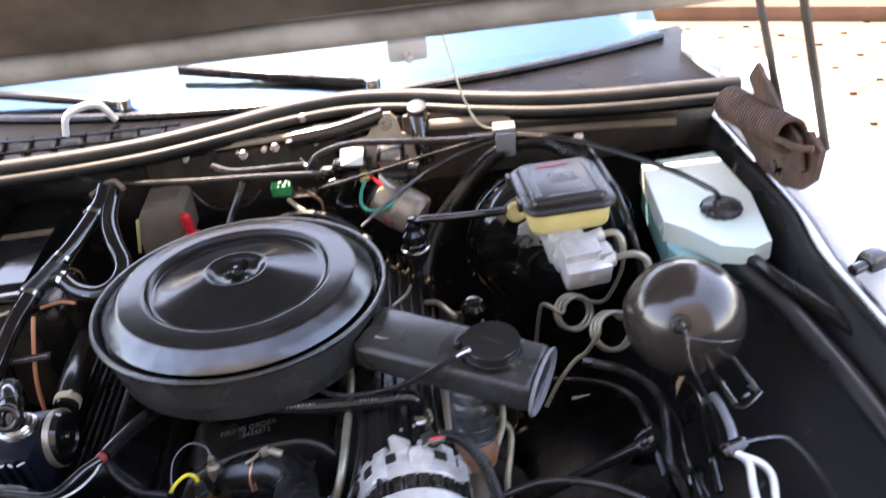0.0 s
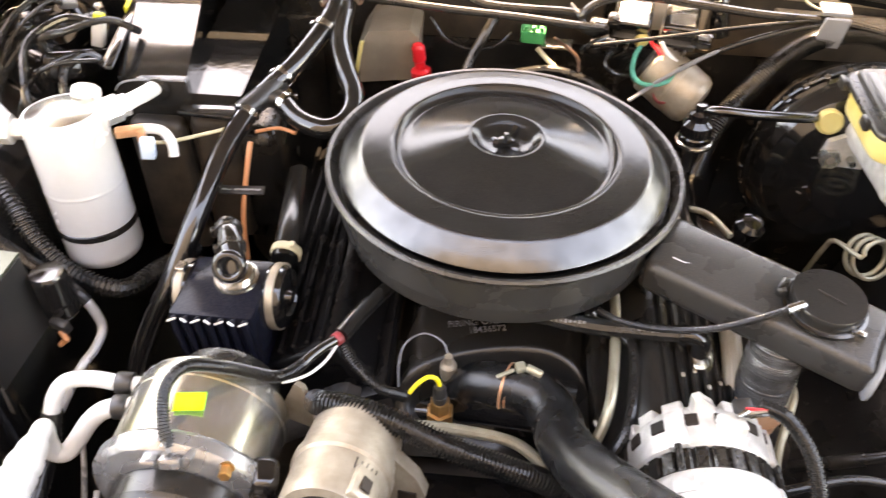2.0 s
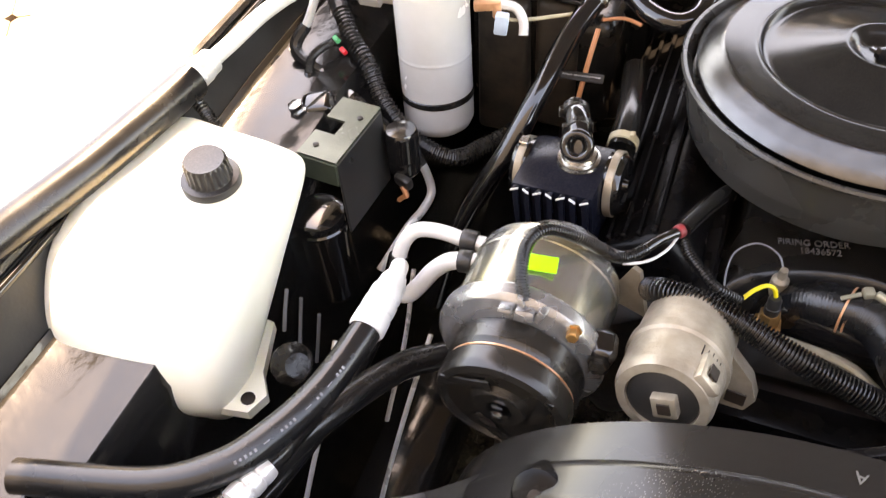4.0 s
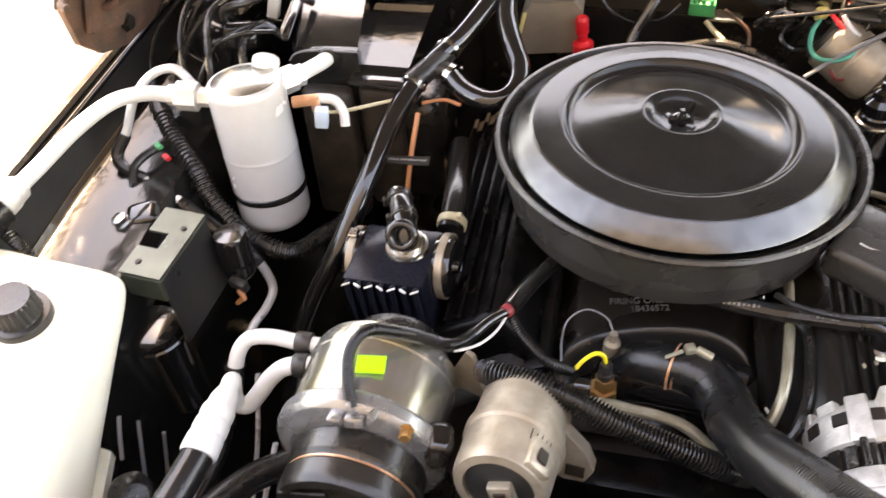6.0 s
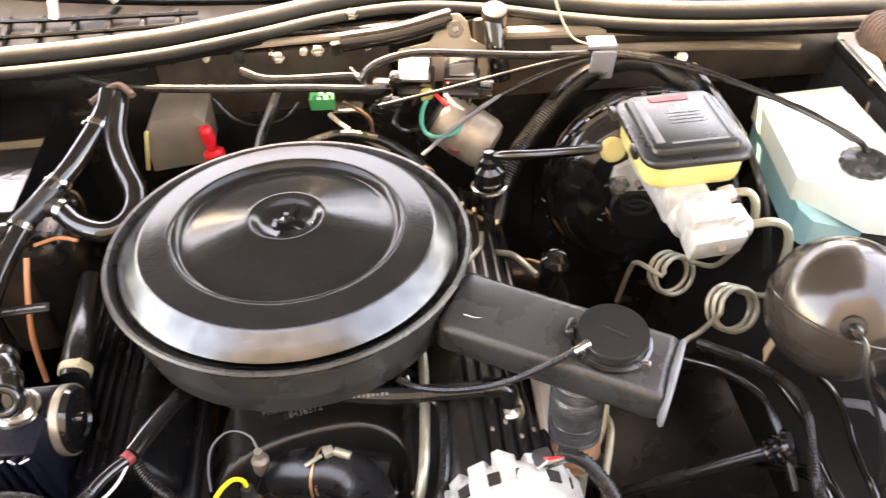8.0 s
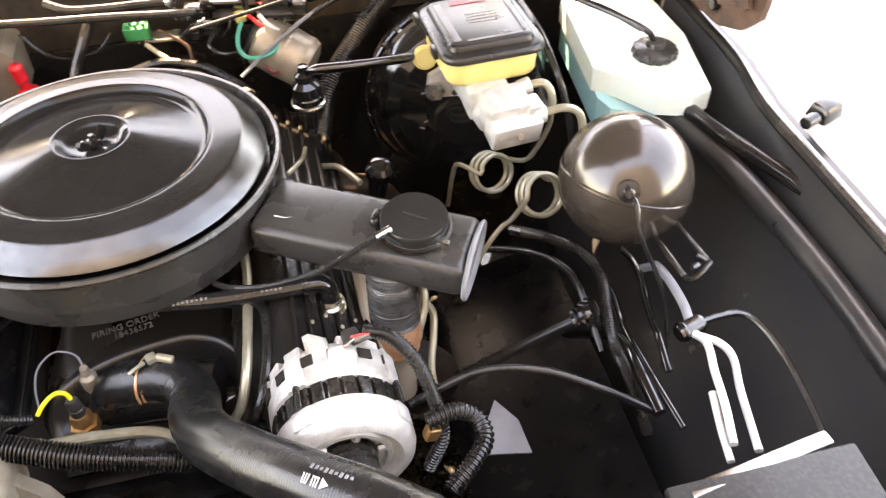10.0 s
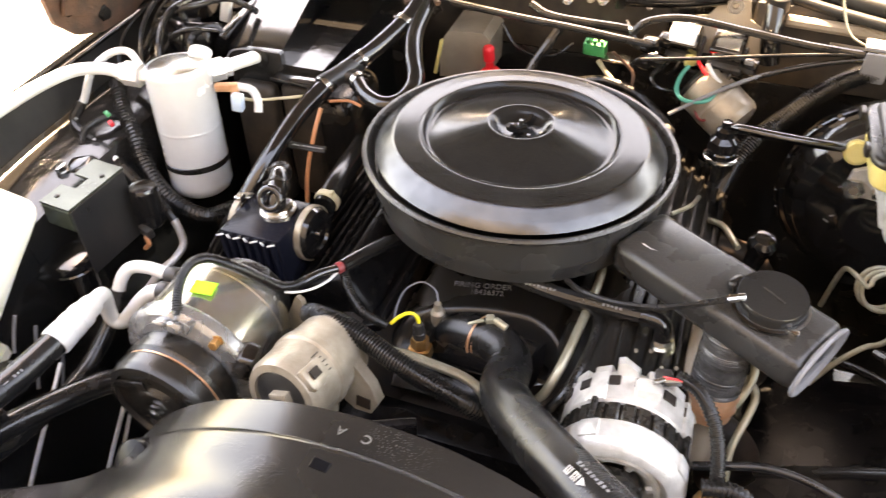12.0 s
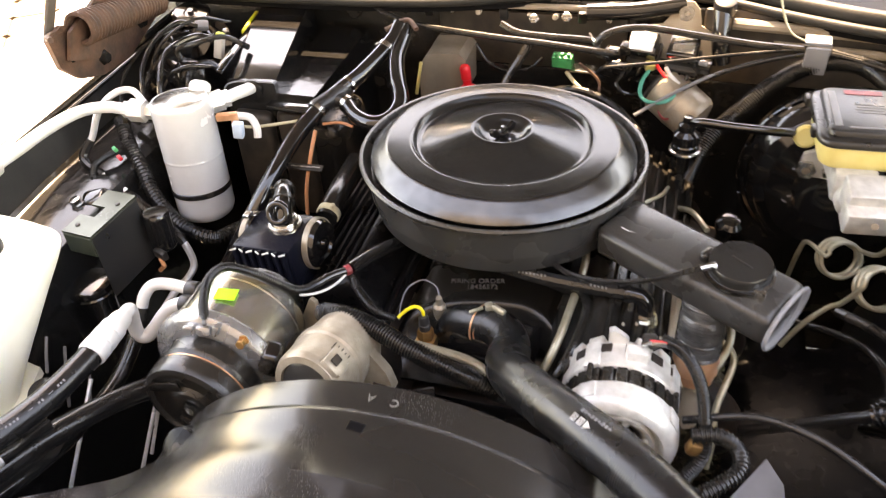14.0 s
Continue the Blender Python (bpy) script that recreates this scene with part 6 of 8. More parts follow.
def build_left_wheelhouse_parts():
    b = thing("canister_bracket", (-0.48, -0.2, 0.78), "olive plated steel bracket on the inner fender", "bracket")
    m = pose(-0.495, -0.192, 0.881, 0, 0, -5)
    bm = B()
    prism(bm, [(-0.023, -0.046), (0.023, -0.046), (0.023, 0.046), (-0.023, 0.046), (-0.023, 0.012), (0.0, 0.012), (0.0, -0.010), (-0.023, -0.010)], 0.003, m, 0.001, 1)
    part("plate", bm, OLIVE, b)
    # Side flange is coloured black; plate and front flange are olive.
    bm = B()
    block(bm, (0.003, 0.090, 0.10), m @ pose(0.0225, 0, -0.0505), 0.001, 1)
    part("side_flange", bm, PLASTIC, b, "black side flange below the olive plate")
    bm = B()
    block(bm, (0.044, 0.003, 0.030), m @ pose(0, -0.0455, -0.0155), 0.001, 1)
    part("front_flange", bm, OLIVE, b)
    for x, y in ((0.012, 0.022), (-0.010, -0.030)):
        bm = B()
        can(bm, 0.0032, 0, 0.0012, m @ pose(x, y, 0.003), 0.0003, 14)
        part("hole", bm, DARK, b)
    bm = B()
    lathe(bm, [(0, 0), (0.019, 0), (0.020, 0.002), (0.017, 0.005), (0.013, 0.006), (0.013, 0.010), (0.010, 0.012), (0, 0.012)], 28, pose(-0.578, -0.142, 0.838, 8, -10))
    hexbolt(bm, pose(-0.577, -0.143, 0.849, 8, -10), 0.0085, 0.010)
    single("flange_bolt", bm, CHROME, "bright flanged bolt on the inner fender", "bolt")
    bm = B()
    block(bm, (0.040, 0.034, 0.022), pose(-0.560, -0.126, 0.846, 10, -8, 20), 0.010, 4)
    block(bm, (0.022, 0.040, 0.016), pose(-0.592, -0.160, 0.840, -6, 4, -30), 0.007, 4)
    single("rubber_mount", bm, GLOSS, "lumpy black rubber mount round the flanged bolt", "rubber mount")
    c = thing("relay_can", (-0.445, -0.150, 0.80), "black round relay behind the bracket", "relay")
    bm = B()
    lathe(bm, [(0, 0), (0.015, 0), (0.0175, 0.004), (0.0175, 0.018), (0.0185, 0.020), (0.0185, 0.052), (0.0165, 0.056), (0, 0.057)], 28, axis((-0.446, -0.152, 0.802), (-0.05, 0.1, 1)))
    part("case", bm, GLOSS, c)
    bm = B()
    block(bm, (0.022, 0.010, 0.014), pose(-0.440, -0.172, 0.806, 6, 0, -20), 0.003)
    part("connector", bm, PLASTIC, c)
    bm = B()
    tube(bm, [(-0.440, -0.176, 0.802), (-0.434, -0.180, 0.793), (-0.440, -0.176, 0.786), (-0.446, -0.178, 0.780)], 0.0030, 6)
    part("red_wire", bm, ORANGEWIRE, c, "short orange red wire")
    bm = B()
    can(bm, 0.032, 0.66, 0.795, pose(-0.518, -0.232, 0), 0.010)
    k = thing("vapor_canister", (-0.513, -0.238, 0.69), "black round canister under the bracket", "canister")
    part("case", bm, GLOSS, k)
    bm = B()
    lathe(bm, [(0.0325, 0), (0.0345, 0.002), (0.0345, 0.008), (0.0325, 0.01)], 30, pose(-0.518, -0.232, 0.775))
    part("edge_trim", bm, GLOSS, k, "glossy edge trim")
    for pts, r, mat, ribs, label in (
        ([(-0.60, 0.02, 0.885), (-0.565, -0.02, 0.865), (-0.533, -0.047, 0.85), (-0.505, -0.072, 0.82), (-0.462, -0.090, 0.79), (-0.415, -0.088, 0.772), (-0.39, -0.05, 0.765), (-0.36, 0.0, 0.76)], 0.0115, LOOM, 0.0055, "corrugated black loom round the white canister"),
        ([(-0.570, -0.018, 0.858), (-0.584, -0.040, 0.866), (-0.596, -0.066, 0.862), (-0.592, -0.086, 0.850), (-0.586, -0.096, 0.842)], 0.0055, LOOM, 0.0036, "thin corrugated loom on the inner fender"),
        ([(-0.69, -0.22, 0.90), (-0.65, -0.225, 0.92), (-0.61, -0.245, 0.915), (-0.585, -0.26, 0.88)], 0.007, LOOM, 0.004, "thin corrugated loom behind the coolant tank"),
        ([(-0.56, 0.16, 0.90), (-0.54, 0.12, 0.955), (-0.50, 0.11, 0.975), (-0.46, 0.13, 0.98), (-0.44, 0.16, 0.95)], 0.0045, LOOM, 0.003, "thin corrugated loom arched behind the canister"),
        ([(-0.55, 0.10, 0.90), (-0.53, 0.07, 0.94), (-0.50, 0.075, 0.955), (-0.47, 0.10, 0.945)], 0.0028, RUBBER, 0, "black wire arched behind the canister"),
        ([(-0.60, 0.05, 0.86), (-0.588, 0.09, 0.915), (-0.565, 0.125, 0.945), (-0.525, 0.15, 0.958), (-0.50, 0.19, 0.95)], 0.0062, LOOM, 0.0036, "corrugated loom below the blower motor"),
        ([(-0.62, 0.11, 0.87), (-0.61, 0.15, 0.92), (-0.59, 0.18, 0.945), (-0.555, 0.185, 0.955)], 0.003, RUBBER, 0, "short black wire below the blower motor"),
        ([(-0.575, 0.06, 0.87), (-0.545, 0.09, 0.925), (-0.51, 0.125, 0.935), (-0.485, 0.16, 0.92)], 0.0034, RUBBER, 0, "glossy black wire beside the blower motor"),
        ([(-0.60, 0.10, 0.90), (-0.57, 0.12, 0.96), (-0.53, 0.17, 0.985), (-0.50, 0.22, 0.96)], 0.0026, RUBBER, 0, "black wire behind the canister"),
        ([(-0.520, 0.015, 0.89), (-0.532, 0.050, 0.945), (-0.548, 0.105, 0.960), (-0.525, 0.150, 0.966), (-0.495, 0.162, 0.958)], 0.0048, RUBBER, 0, "thick glossy cable looped behind the canister"),
        ([(-0.560, 0.03, 0.89), (-0.580, 0.075, 0.940), (-0.585, 0.13, 0.962), (-0.570, 0.18, 0.972), (-0.545, 0.195, 0.960)], 0.0036, RUBBER, 0, "glossy cable that climbs to the blower motor"),
        ([(-0.495, 0.055, 0.90), (-0.505, 0.085, 0.935), (-0.490, 0.115, 0.942), (-0.468, 0.120, 0.925)], 0.0056, RUBBER, 0, "short thick hose curled behind the canister"),
        ([(-0.615, 0.04, 0.88), (-0.63, 0.09, 0.918), (-0.615, 0.15, 0.945), (-0.59, 0.20, 0.952)], 0.0030, LOOM, 0.0024, "thin ribbed wire beside the rusty hinge"),
        ([(-0.44, -0.36, 0.76), (-0.43, -0.42, 0.72), (-0.43, -0.48, 0.66), (-0.43, -0.55, 0.58)], 0.0026, ALU, 0, "thin bright pipe low beside the coolant tank"),
        ([(-0.345, -0.335, 0.78), (-0.355, -0.38, 0.72), (-0.365, -0.44, 0.64), (-0.37, -0.5, 0.56)], 0.0026, ALU, 0, "thin bright pipe below the compressor hose"),
        # Next three: grey strips painted in for bright reflections on the panel's ribs.
        ([(-0.485, -0.354, 0.818), (-0.485, -0.366, 0.798), (-0.485, -0.376, 0.778)], 0.0020, STRAP, 0, "short grey strip for a reflection on the wheelhouse panel"),
        ([(-0.485, -0.338, 0.784), (-0.485, -0.356, 0.745), (-0.485, -0.372, 0.708)], 0.0020, STRAP, 0, "long grey strip for a reflection on the wheelhouse panel"),
        ([(-0.485, -0.318, 0.730), (-0.485, -0.332, 0.70), (-0.485, -0.345, 0.675)], 0.0020, STRAP, 0, "low grey strip for a reflection on the wheelhouse panel"),
        ([(-0.40, -0.25, 0.76), (-0.395, -0.30, 0.70), (-0.40, -0.36, 0.62)], 0.0026, ALU, 0, "thin bright pipe beside the compressor"),
    ):
        if ribs:
            loom(label, pts, r, ribs, mat)
            continue
        bm = B()
        tube(bm, pts, r, 10)
        n = "wire" if mat is RUBBER else "pipe"
        single(n, bm, mat, label, n.replace("_", " "))
    for x, y, z, mat, label in ((-0.572, -0.044, 0.877, GREEN, "small green wire clip on the inner fender"), (-0.558, -0.056, 0.872, RED, "small red wire clip on the inner fender")):
        bm = B()
        block(bm, (0.011, 0.006, 0.006), pose(x, y, z, 20, 0, -35), 0.0015)
        single("wire_clip", bm, mat, label, "clip")
    # motor behind the canister
    b = thing("blower_motor", (-0.52, 0.19, 0.86), "glossy black blower motor behind the canister", "blower motor")
    bm = B()
    lathe(bm, [(0, 0), (0.046, 0), (0.049, 0.004), (0.049, 0.008), (0.036, 0.013), (0.0345, 0.02), (0.033, 0.021), (0.033, 0.026), (0.0345, 0.027), (0.032, 0.036), (0.027, 0.042), (0.012, 0.043), (0.010, 0.050), (0, 0.050)], 40, axis((-0.565, 0.235, 0.905), (0.05, -0.8, 0.6)))
    part("housing", bm, GLOSS, b)
    bm = B()
    block(bm, (0.014, 0.012, 0.034), pose(-0.488, 0.155, 0.948, -10, 12), 0.002)
    con = part("connector", bm, PALE, b, "pale grey connector")
    bm = B()
    block(bm, (0.012, 0.010, 0.008), pose(-0.484, 0.159, 0.967, -10, 12), 0.002)
    part("yellow_tip", bm, TAPE, con, "yellow connector tip")
    bm = B()
    lathe(bm, [(0, -0.03), (0.022, -0.03), (0.026, -0.004), (0.031, -0.002), (0.032, 0.002), (0.029, 0.005), (0.012, 0.006), (0.010, 0.004), (0.005, 0.004), (0.005, 0.010), (0, 0.010)], 36, axis((-0.582, 0.238, 0.958), (0.1, -0.25, 1)))
    part("top_cap", bm, GLOSS, b, "glossy round cap")
    bm = B()
    block(bm, (0.085, 0.060, 0.060), pose(-0.572, 0.150, 0.892, -18, 8, -24), 0.016, 4)
    block(bm, (0.040, 0.050, 0.050), pose(-0.600, 0.185, 0.925, 10, -12, 18), 0.014, 4)
    block(bm, (0.050, 0.030, 0.036), pose(-0.530, 0.130, 0.915, -24, 10, 30), 0.010, 4)
    part("cooling_shell", bm, WAVY, b, "wavy glossy black shell")
    bm = B()
    block(bm, (0.022, 0.016, 0.012), pose(-0.545, 0.205, 0.957, 25, 10, 30), 0.003)
    part("terminal_block", bm, STRAP, b, "grey terminal block")
    for k in range(3):
        bm = B()
        hexbolt(bm, axis((-0.565, 0.235, 0.905), (0.05, -0.8, 0.6)) @ pose(0.043 * math.cos(0.6 + 2.1 * k), 0.043 * math.sin(0.6 + 2.1 * k), 0.008), 0.005, 0.004)
        part("screw", bm, CHROME, b)


def build_coolant_tank():
    t = thing("coolant_tank", (-0.58, -0.44, 0.735), "cream translucent coolant tank with a black cap", "coolant tank")
    bm = B()
    loft(bm, [
        [(-0.645, -0.428), (-0.585, -0.424), (-0.528, -0.424), (-0.510, -0.432), (-0.506, -0.446), (-0.516, -0.466), (-0.585, -0.474), (-0.645, -0.474), (-0.655, -0.450)],
        [(-0.655, -0.395), (-0.585, -0.392), (-0.516, -0.392), (-0.495, -0.402), (-0.489, -0.436), (-0.506, -0.482), (-0.585, -0.497), (-0.660, -0.495), (-0.672, -0.445)],
        [(-0.656, -0.325), (-0.585, -0.322), (-0.510, -0.320), (-0.490, -0.332), (-0.486, -0.385), (-0.502, -0.452), (-0.585, -0.477), (-0.664, -0.474), (-0.675, -0.400)],
        [(-0.652, -0.262), (-0.585, -0.260), (-0.506, -0.262), (-0.489, -0.280), (-0.487, -0.335), (-0.504, -0.410), (-0.585, -0.440), (-0.664, -0.438), (-0.675, -0.350)],
        [(-0.640, -0.260), (-0.580, -0.259), (-0.512, -0.266), (-0.499, -0.286), (-0.499, -0.330), (-0.520, -0.378), (-0.585, -0.400), (-0.652, -0.400), (-0.664, -0.330)],
        [(-0.632, -0.266), (-0.580, -0.265), (-0.520, -0.272), (-0.508, -0.290), (-0.508, -0.326), (-0.528, -0.366), (-0.585, -0.386), (-0.645, -0.386), (-0.656, -0.326)],
    ], (0.735, 0.790, 0.852, 0.897, 0.9165, 0.9205), 54, 6)
    part("tank", bm, CREAM, t)
    bm = B()
    prism(bm, [(-0.56, -0.36), (-0.50, -0.37), (-0.482, -0.425), (-0.466, -0.446), (-0.474, -0.468), (-0.51, -0.474), (-0.58, -0.47)], 0.012, pose(0, 0, 0.765), 0.005, 3)
    ear = part("mounting_ear", bm, CREAM, t)
    bm = B()
    can(bm, 0.007, 0, 0.001, pose(-0.481, -0.455, 0.7773), 0.0002, 16)
    part("hole", bm, DARK, ear)
    bm = B()
    m = axis((-0.550, -0.331, 0.919), (0.03, -0.04, 1))
    knurled(bm, [(0, 0, 0), (0.0255, 0, 0), (0.027, 0.002, 0), (0.0272, 0.010, 0), (0.0262, 0.012, 0), (0.0212, 0.0128, 0.3), (0.0205, 0.015, 1), (0.0198, 0.031, 1), (0.0178, 0.0335, 0), (0.012, 0.0330, 0), (0, 0.0328, 0)], m, 22, 0.06)
    part("cap", bm, PLASTIC, t, "black screw cap")
    h = thing("horn", (-0.46, -0.43, 0.74), "black round horn beside the coolant tank", "horn")
    bm = B()
    lathe(bm, [(0, 0), (0.018, 0), (0.020, 0.003), (0.021, 0.009), (0.015, 0.015), (0.012, 0.025), (0, 0.026)], 30, axis((-0.462, -0.408, 0.778), (0.6, -0.3, 0.6)))
    part("shell", bm, BLACK, h)


def build_battery():
    b = thing("battery", (-0.57, -0.60, 0.66), "dark battery with a yellow and white label and red terminal", "battery")
    bm = B()
    block(bm, (0.20, 0.12, 0.19), pose(-0.565, -0.635, 0.685), 0.008)
    part("case", bm, PLASTIC, b)
    bm = B()
    block(bm, (0.12, 0.018, 0.002), pose(-0.585, -0.595, 0.7815, 0, 0, -6), 0.0005, 1)
    part("yellow_label", bm, YELLOWWIRE, b, "yellow label strip")
    bm = B()
    block(bm, (0.13, 0.030, 0.002), pose(-0.57, -0.623, 0.7815, 0, 0, -6), 0.0005, 1)
    part("blue_label", bm, STRAP, b, "blue grey label")
    bm = B()
    block(bm, (0.03, 0.02, 0.001), pose(-0.545, -0.613, 0.7832, 0, 0, -6), 0.0003, 1)
    part("white_mark", bm, INK, b)
    bm = B()
    lathe(bm, [(0, 0), (0.016, 0), (0.017, 0.004), (0.014, 0.010), (0, 0.012)], 20, pose(-0.505, -0.61, 0.777))
    part("terminal_cover", bm, RED, b, "red terminal cover")


# ---------------------------------------------------------------- front of the engine
def build_compressor():
    c = thing("ac_compressor", (-0.245, -0.33, 0.73), "round air conditioning compressor with a black clutch", "compressor")
    ax = Vector((-0.03, -1, 0.012)).normalized()
    m = axis((-0.2435, -0.231, 0.822), ax)
    bm = B()
    lathe(bm, [(0, 0.026), (0.066, 0.026), (0.072, 0.030), (0.074, 0.036), (0.074, 0.046), (0.0752, 0.047), (0.0752, 0.050), (0.074, 0.051), (0.074, 0.106), (0, 0.106)], 64, axis((-0.2490, -0.231, 0.824), ax) @ Matrix.Diagonal((0.945, 0.945, 1, 1)))
    part("drum", bm, GOLDZINC, c, "yellowed zinc plated drum")
    bm = B()
    lathe(bm, [(0, -0.004), (0.040, -0.004), (0.046, 0.0), (0.048, 0.008), (0.048, 0.018), (0.054, 0.020), (0.054, 0.027), (0, 0.027)], 40, m)
    part("rear_head", bm, BLACK, c, "dark rear head")
    bm = B()
    lathe(bm, [(0, 0.106), (0.079, 0.106), (0.082, 0.110), (0.082, 0.120), (0.078, 0.125), (0.064, 0.131), (0, 0.132)], 64, axis((-0.2475, -0.231, 0.823), ax) @ Matrix.Diagonal((0.94, 0.94, 1, 1)))
    part("front_ring", bm, PLATE, c, "bright aluminium front ring")
    bm = B()
    lathe(bm, [(0, 0.130), (0.057, 0.130), (0.0602, 0.134), (0.0602, 0.152), (0.057, 0.156), (0.0565, 0.158), (0.0595, 0.162), (0.0595, 0.176), (0.057, 0.182), (0.051, 0.184), (0.048, 0.180), (0.028, 0.179), (0.022, 0.184), (0.012, 0.184), (0.011, 0.179), (0, 0.179)], 64, m)
    cl = part("clutch_pulley", bm, CLUTCH, c, "black clutch pulley")
    bm = B()
    lathe(bm, [(0.0565, 0.1567), (0.0574, 0.1571), (0.0574, 0.1584), (0.0565, 0.1588)], 64, m)
    part("copper_ring", bm, COPPER, cl, "copper wear ring")
    bm = B()
    lathe(bm, [(0, 0.179), (0.009, 0.179), (0.009, 0.187), (0.005, 0.188), (0.004, 0.183), (0, 0.183)], 6, m)
    part("centre_nut", bm, CHROME, cl)
    for a in (20, 140, 260):
        bm = B()
        block(bm, (0.045, 0.012, 0.003), m @ pose(0.038 * math.cos(radians(a)), 0.038 * math.sin(radians(a)), 0.1820, 0, 0, a + 55), 0.001)
        part("spring_strap", bm, BLACK, cl)
    bm = B()
    block(bm, (0.025, 0.018, 0.0012), pose(-0.244, -0.309, 0.8975, 0, 2, 8), 0.0004, 1)
    part("sticker", bm, LIME, c, "fluorescent green sticker")
    bm = B()
    block(bm, (0.016, 0.020, 0.010), pose(-0.244, -0.357, 0.891, -25, 0, 4), 0.002)
    block(bm, (0.012, 0.026, 0.005), pose(-0.260, -0.357, 0.893, -25, 0, 4), 0.002)
    block(bm, (0.007, 0.016, 0.014), pose(-0.231, -0.355, 0.892, -15, 20, -12), 0.002)
    block(bm, (0.004, 0.022, 0.010), pose(-0.250, -0.349, 0.897, -32, -14, 20), 0.001)
    part("coil_connector", bm, PLATE, c, "crumpled bright coil connector")
    bm = B()
    hexbolt(bm, axis((-0.204, -0.354, 0.879), (0.1, -1, 0.25)), 0.0052, 0.011)
    part("bolt", bm, BRASS, c, "brass bolt")
    bm = B()
    block(bm, (0.024, 0.030, 0.036), pose(-0.181, -0.345, 0.846, 0, 12, 10), 0.008, 3)
    lug = part("mounting_lug", bm, GLOSS, c, "greasy black mounting lug")
    bm = B()
    hexbolt(bm, axis((-0.180, -0.360, 0.851), (0.1, -1, 0.3)), 0.007, 0.008)
    part("lug_bolt", bm, BLACK, lug)
    w = thing("compressor_loom", (-0.2, -0.28, 0.84), "thin corrugated loom arched over the compressor", "wiring loom")
    bm = B()
    tube(bm, [(-0.247, -0.352, 0.897), (-0.255, -0.336, 0.908), (-0.258, -0.312, 0.920), (-0.246, -0.293, 0.924), (-0.222, -0.280, 0.908), (-0.204, -0.268, 0.886), (-0.190, -0.258, 0.869), (-0.178, -0.248, 0.864), (-0.168, -0.237, 0.865)], 0.0060, 12, ribs=0.0026, depth=0.24)
    part("loom", bm, LOOM, w)
    bm = B()
    tube(bm, [(-0.184, -0.258, 0.862), (-0.174, -0.253, 0.860), (-0.161, -0.243, 0.859), (-0.150, -0.227, 0.859), (-0.144, -0.211, 0.861)], 0.0015, 6)
    part("white_wire", bm, INK, w, "bare white wire")
    bm = B()
    tube(bm, [(-0.170, -0.240, 0.865), (-0.158, -0.223, 0.866), (-0.144, -0.206, 0.863)], 0.0050, 12)
    part("smooth_tube", bm, GLOSS, w, "shiny smooth tube")
    bm = B()
    can(bm, 0.0066, -0.004, 0.003, axis((-0.1435, -0.205, 0.863), (0.55, 0.8, -0.1)), 0.001, 14)
    part("red_tape", bm, FADEDRED, w, "faded red tape")
    bm = B()
    tube(bm, [(-0.142, -0.202, 0.862), (-0.128, -0.165, 0.856), (-0.114, -0.130, 0.846), (-0.10, -0.08, 0.82)], 0.0086, 14)
    part("sleeve", bm, GLOSS, w, "thick black sleeve")
    bm = B()
    tube(bm, [(-0.139, -0.205, 0.854), (-0.130, -0.217, 0.848), (-0.118, -0.228, 0.844), (-0.100, -0.239, 0.837), (-0.078, -0.236, 0.824)], 0.0058, 12, ribs=0.0028, depth=0.24)
    part("branch_loom", bm, LOOM, w)
    bm = B()
    tube(bm, [(-0.075, -0.231, 0.822), (-0.068, -0.224, 0.828), (-0.058, -0.217, 0.831), (-0.050, -0.216, 0.827), (-0.047, -0.218, 0.818)], 0.0022, 8)
    part("yellow_wire", bm, YELLOWWIRE, w, "yellow sensor wire")


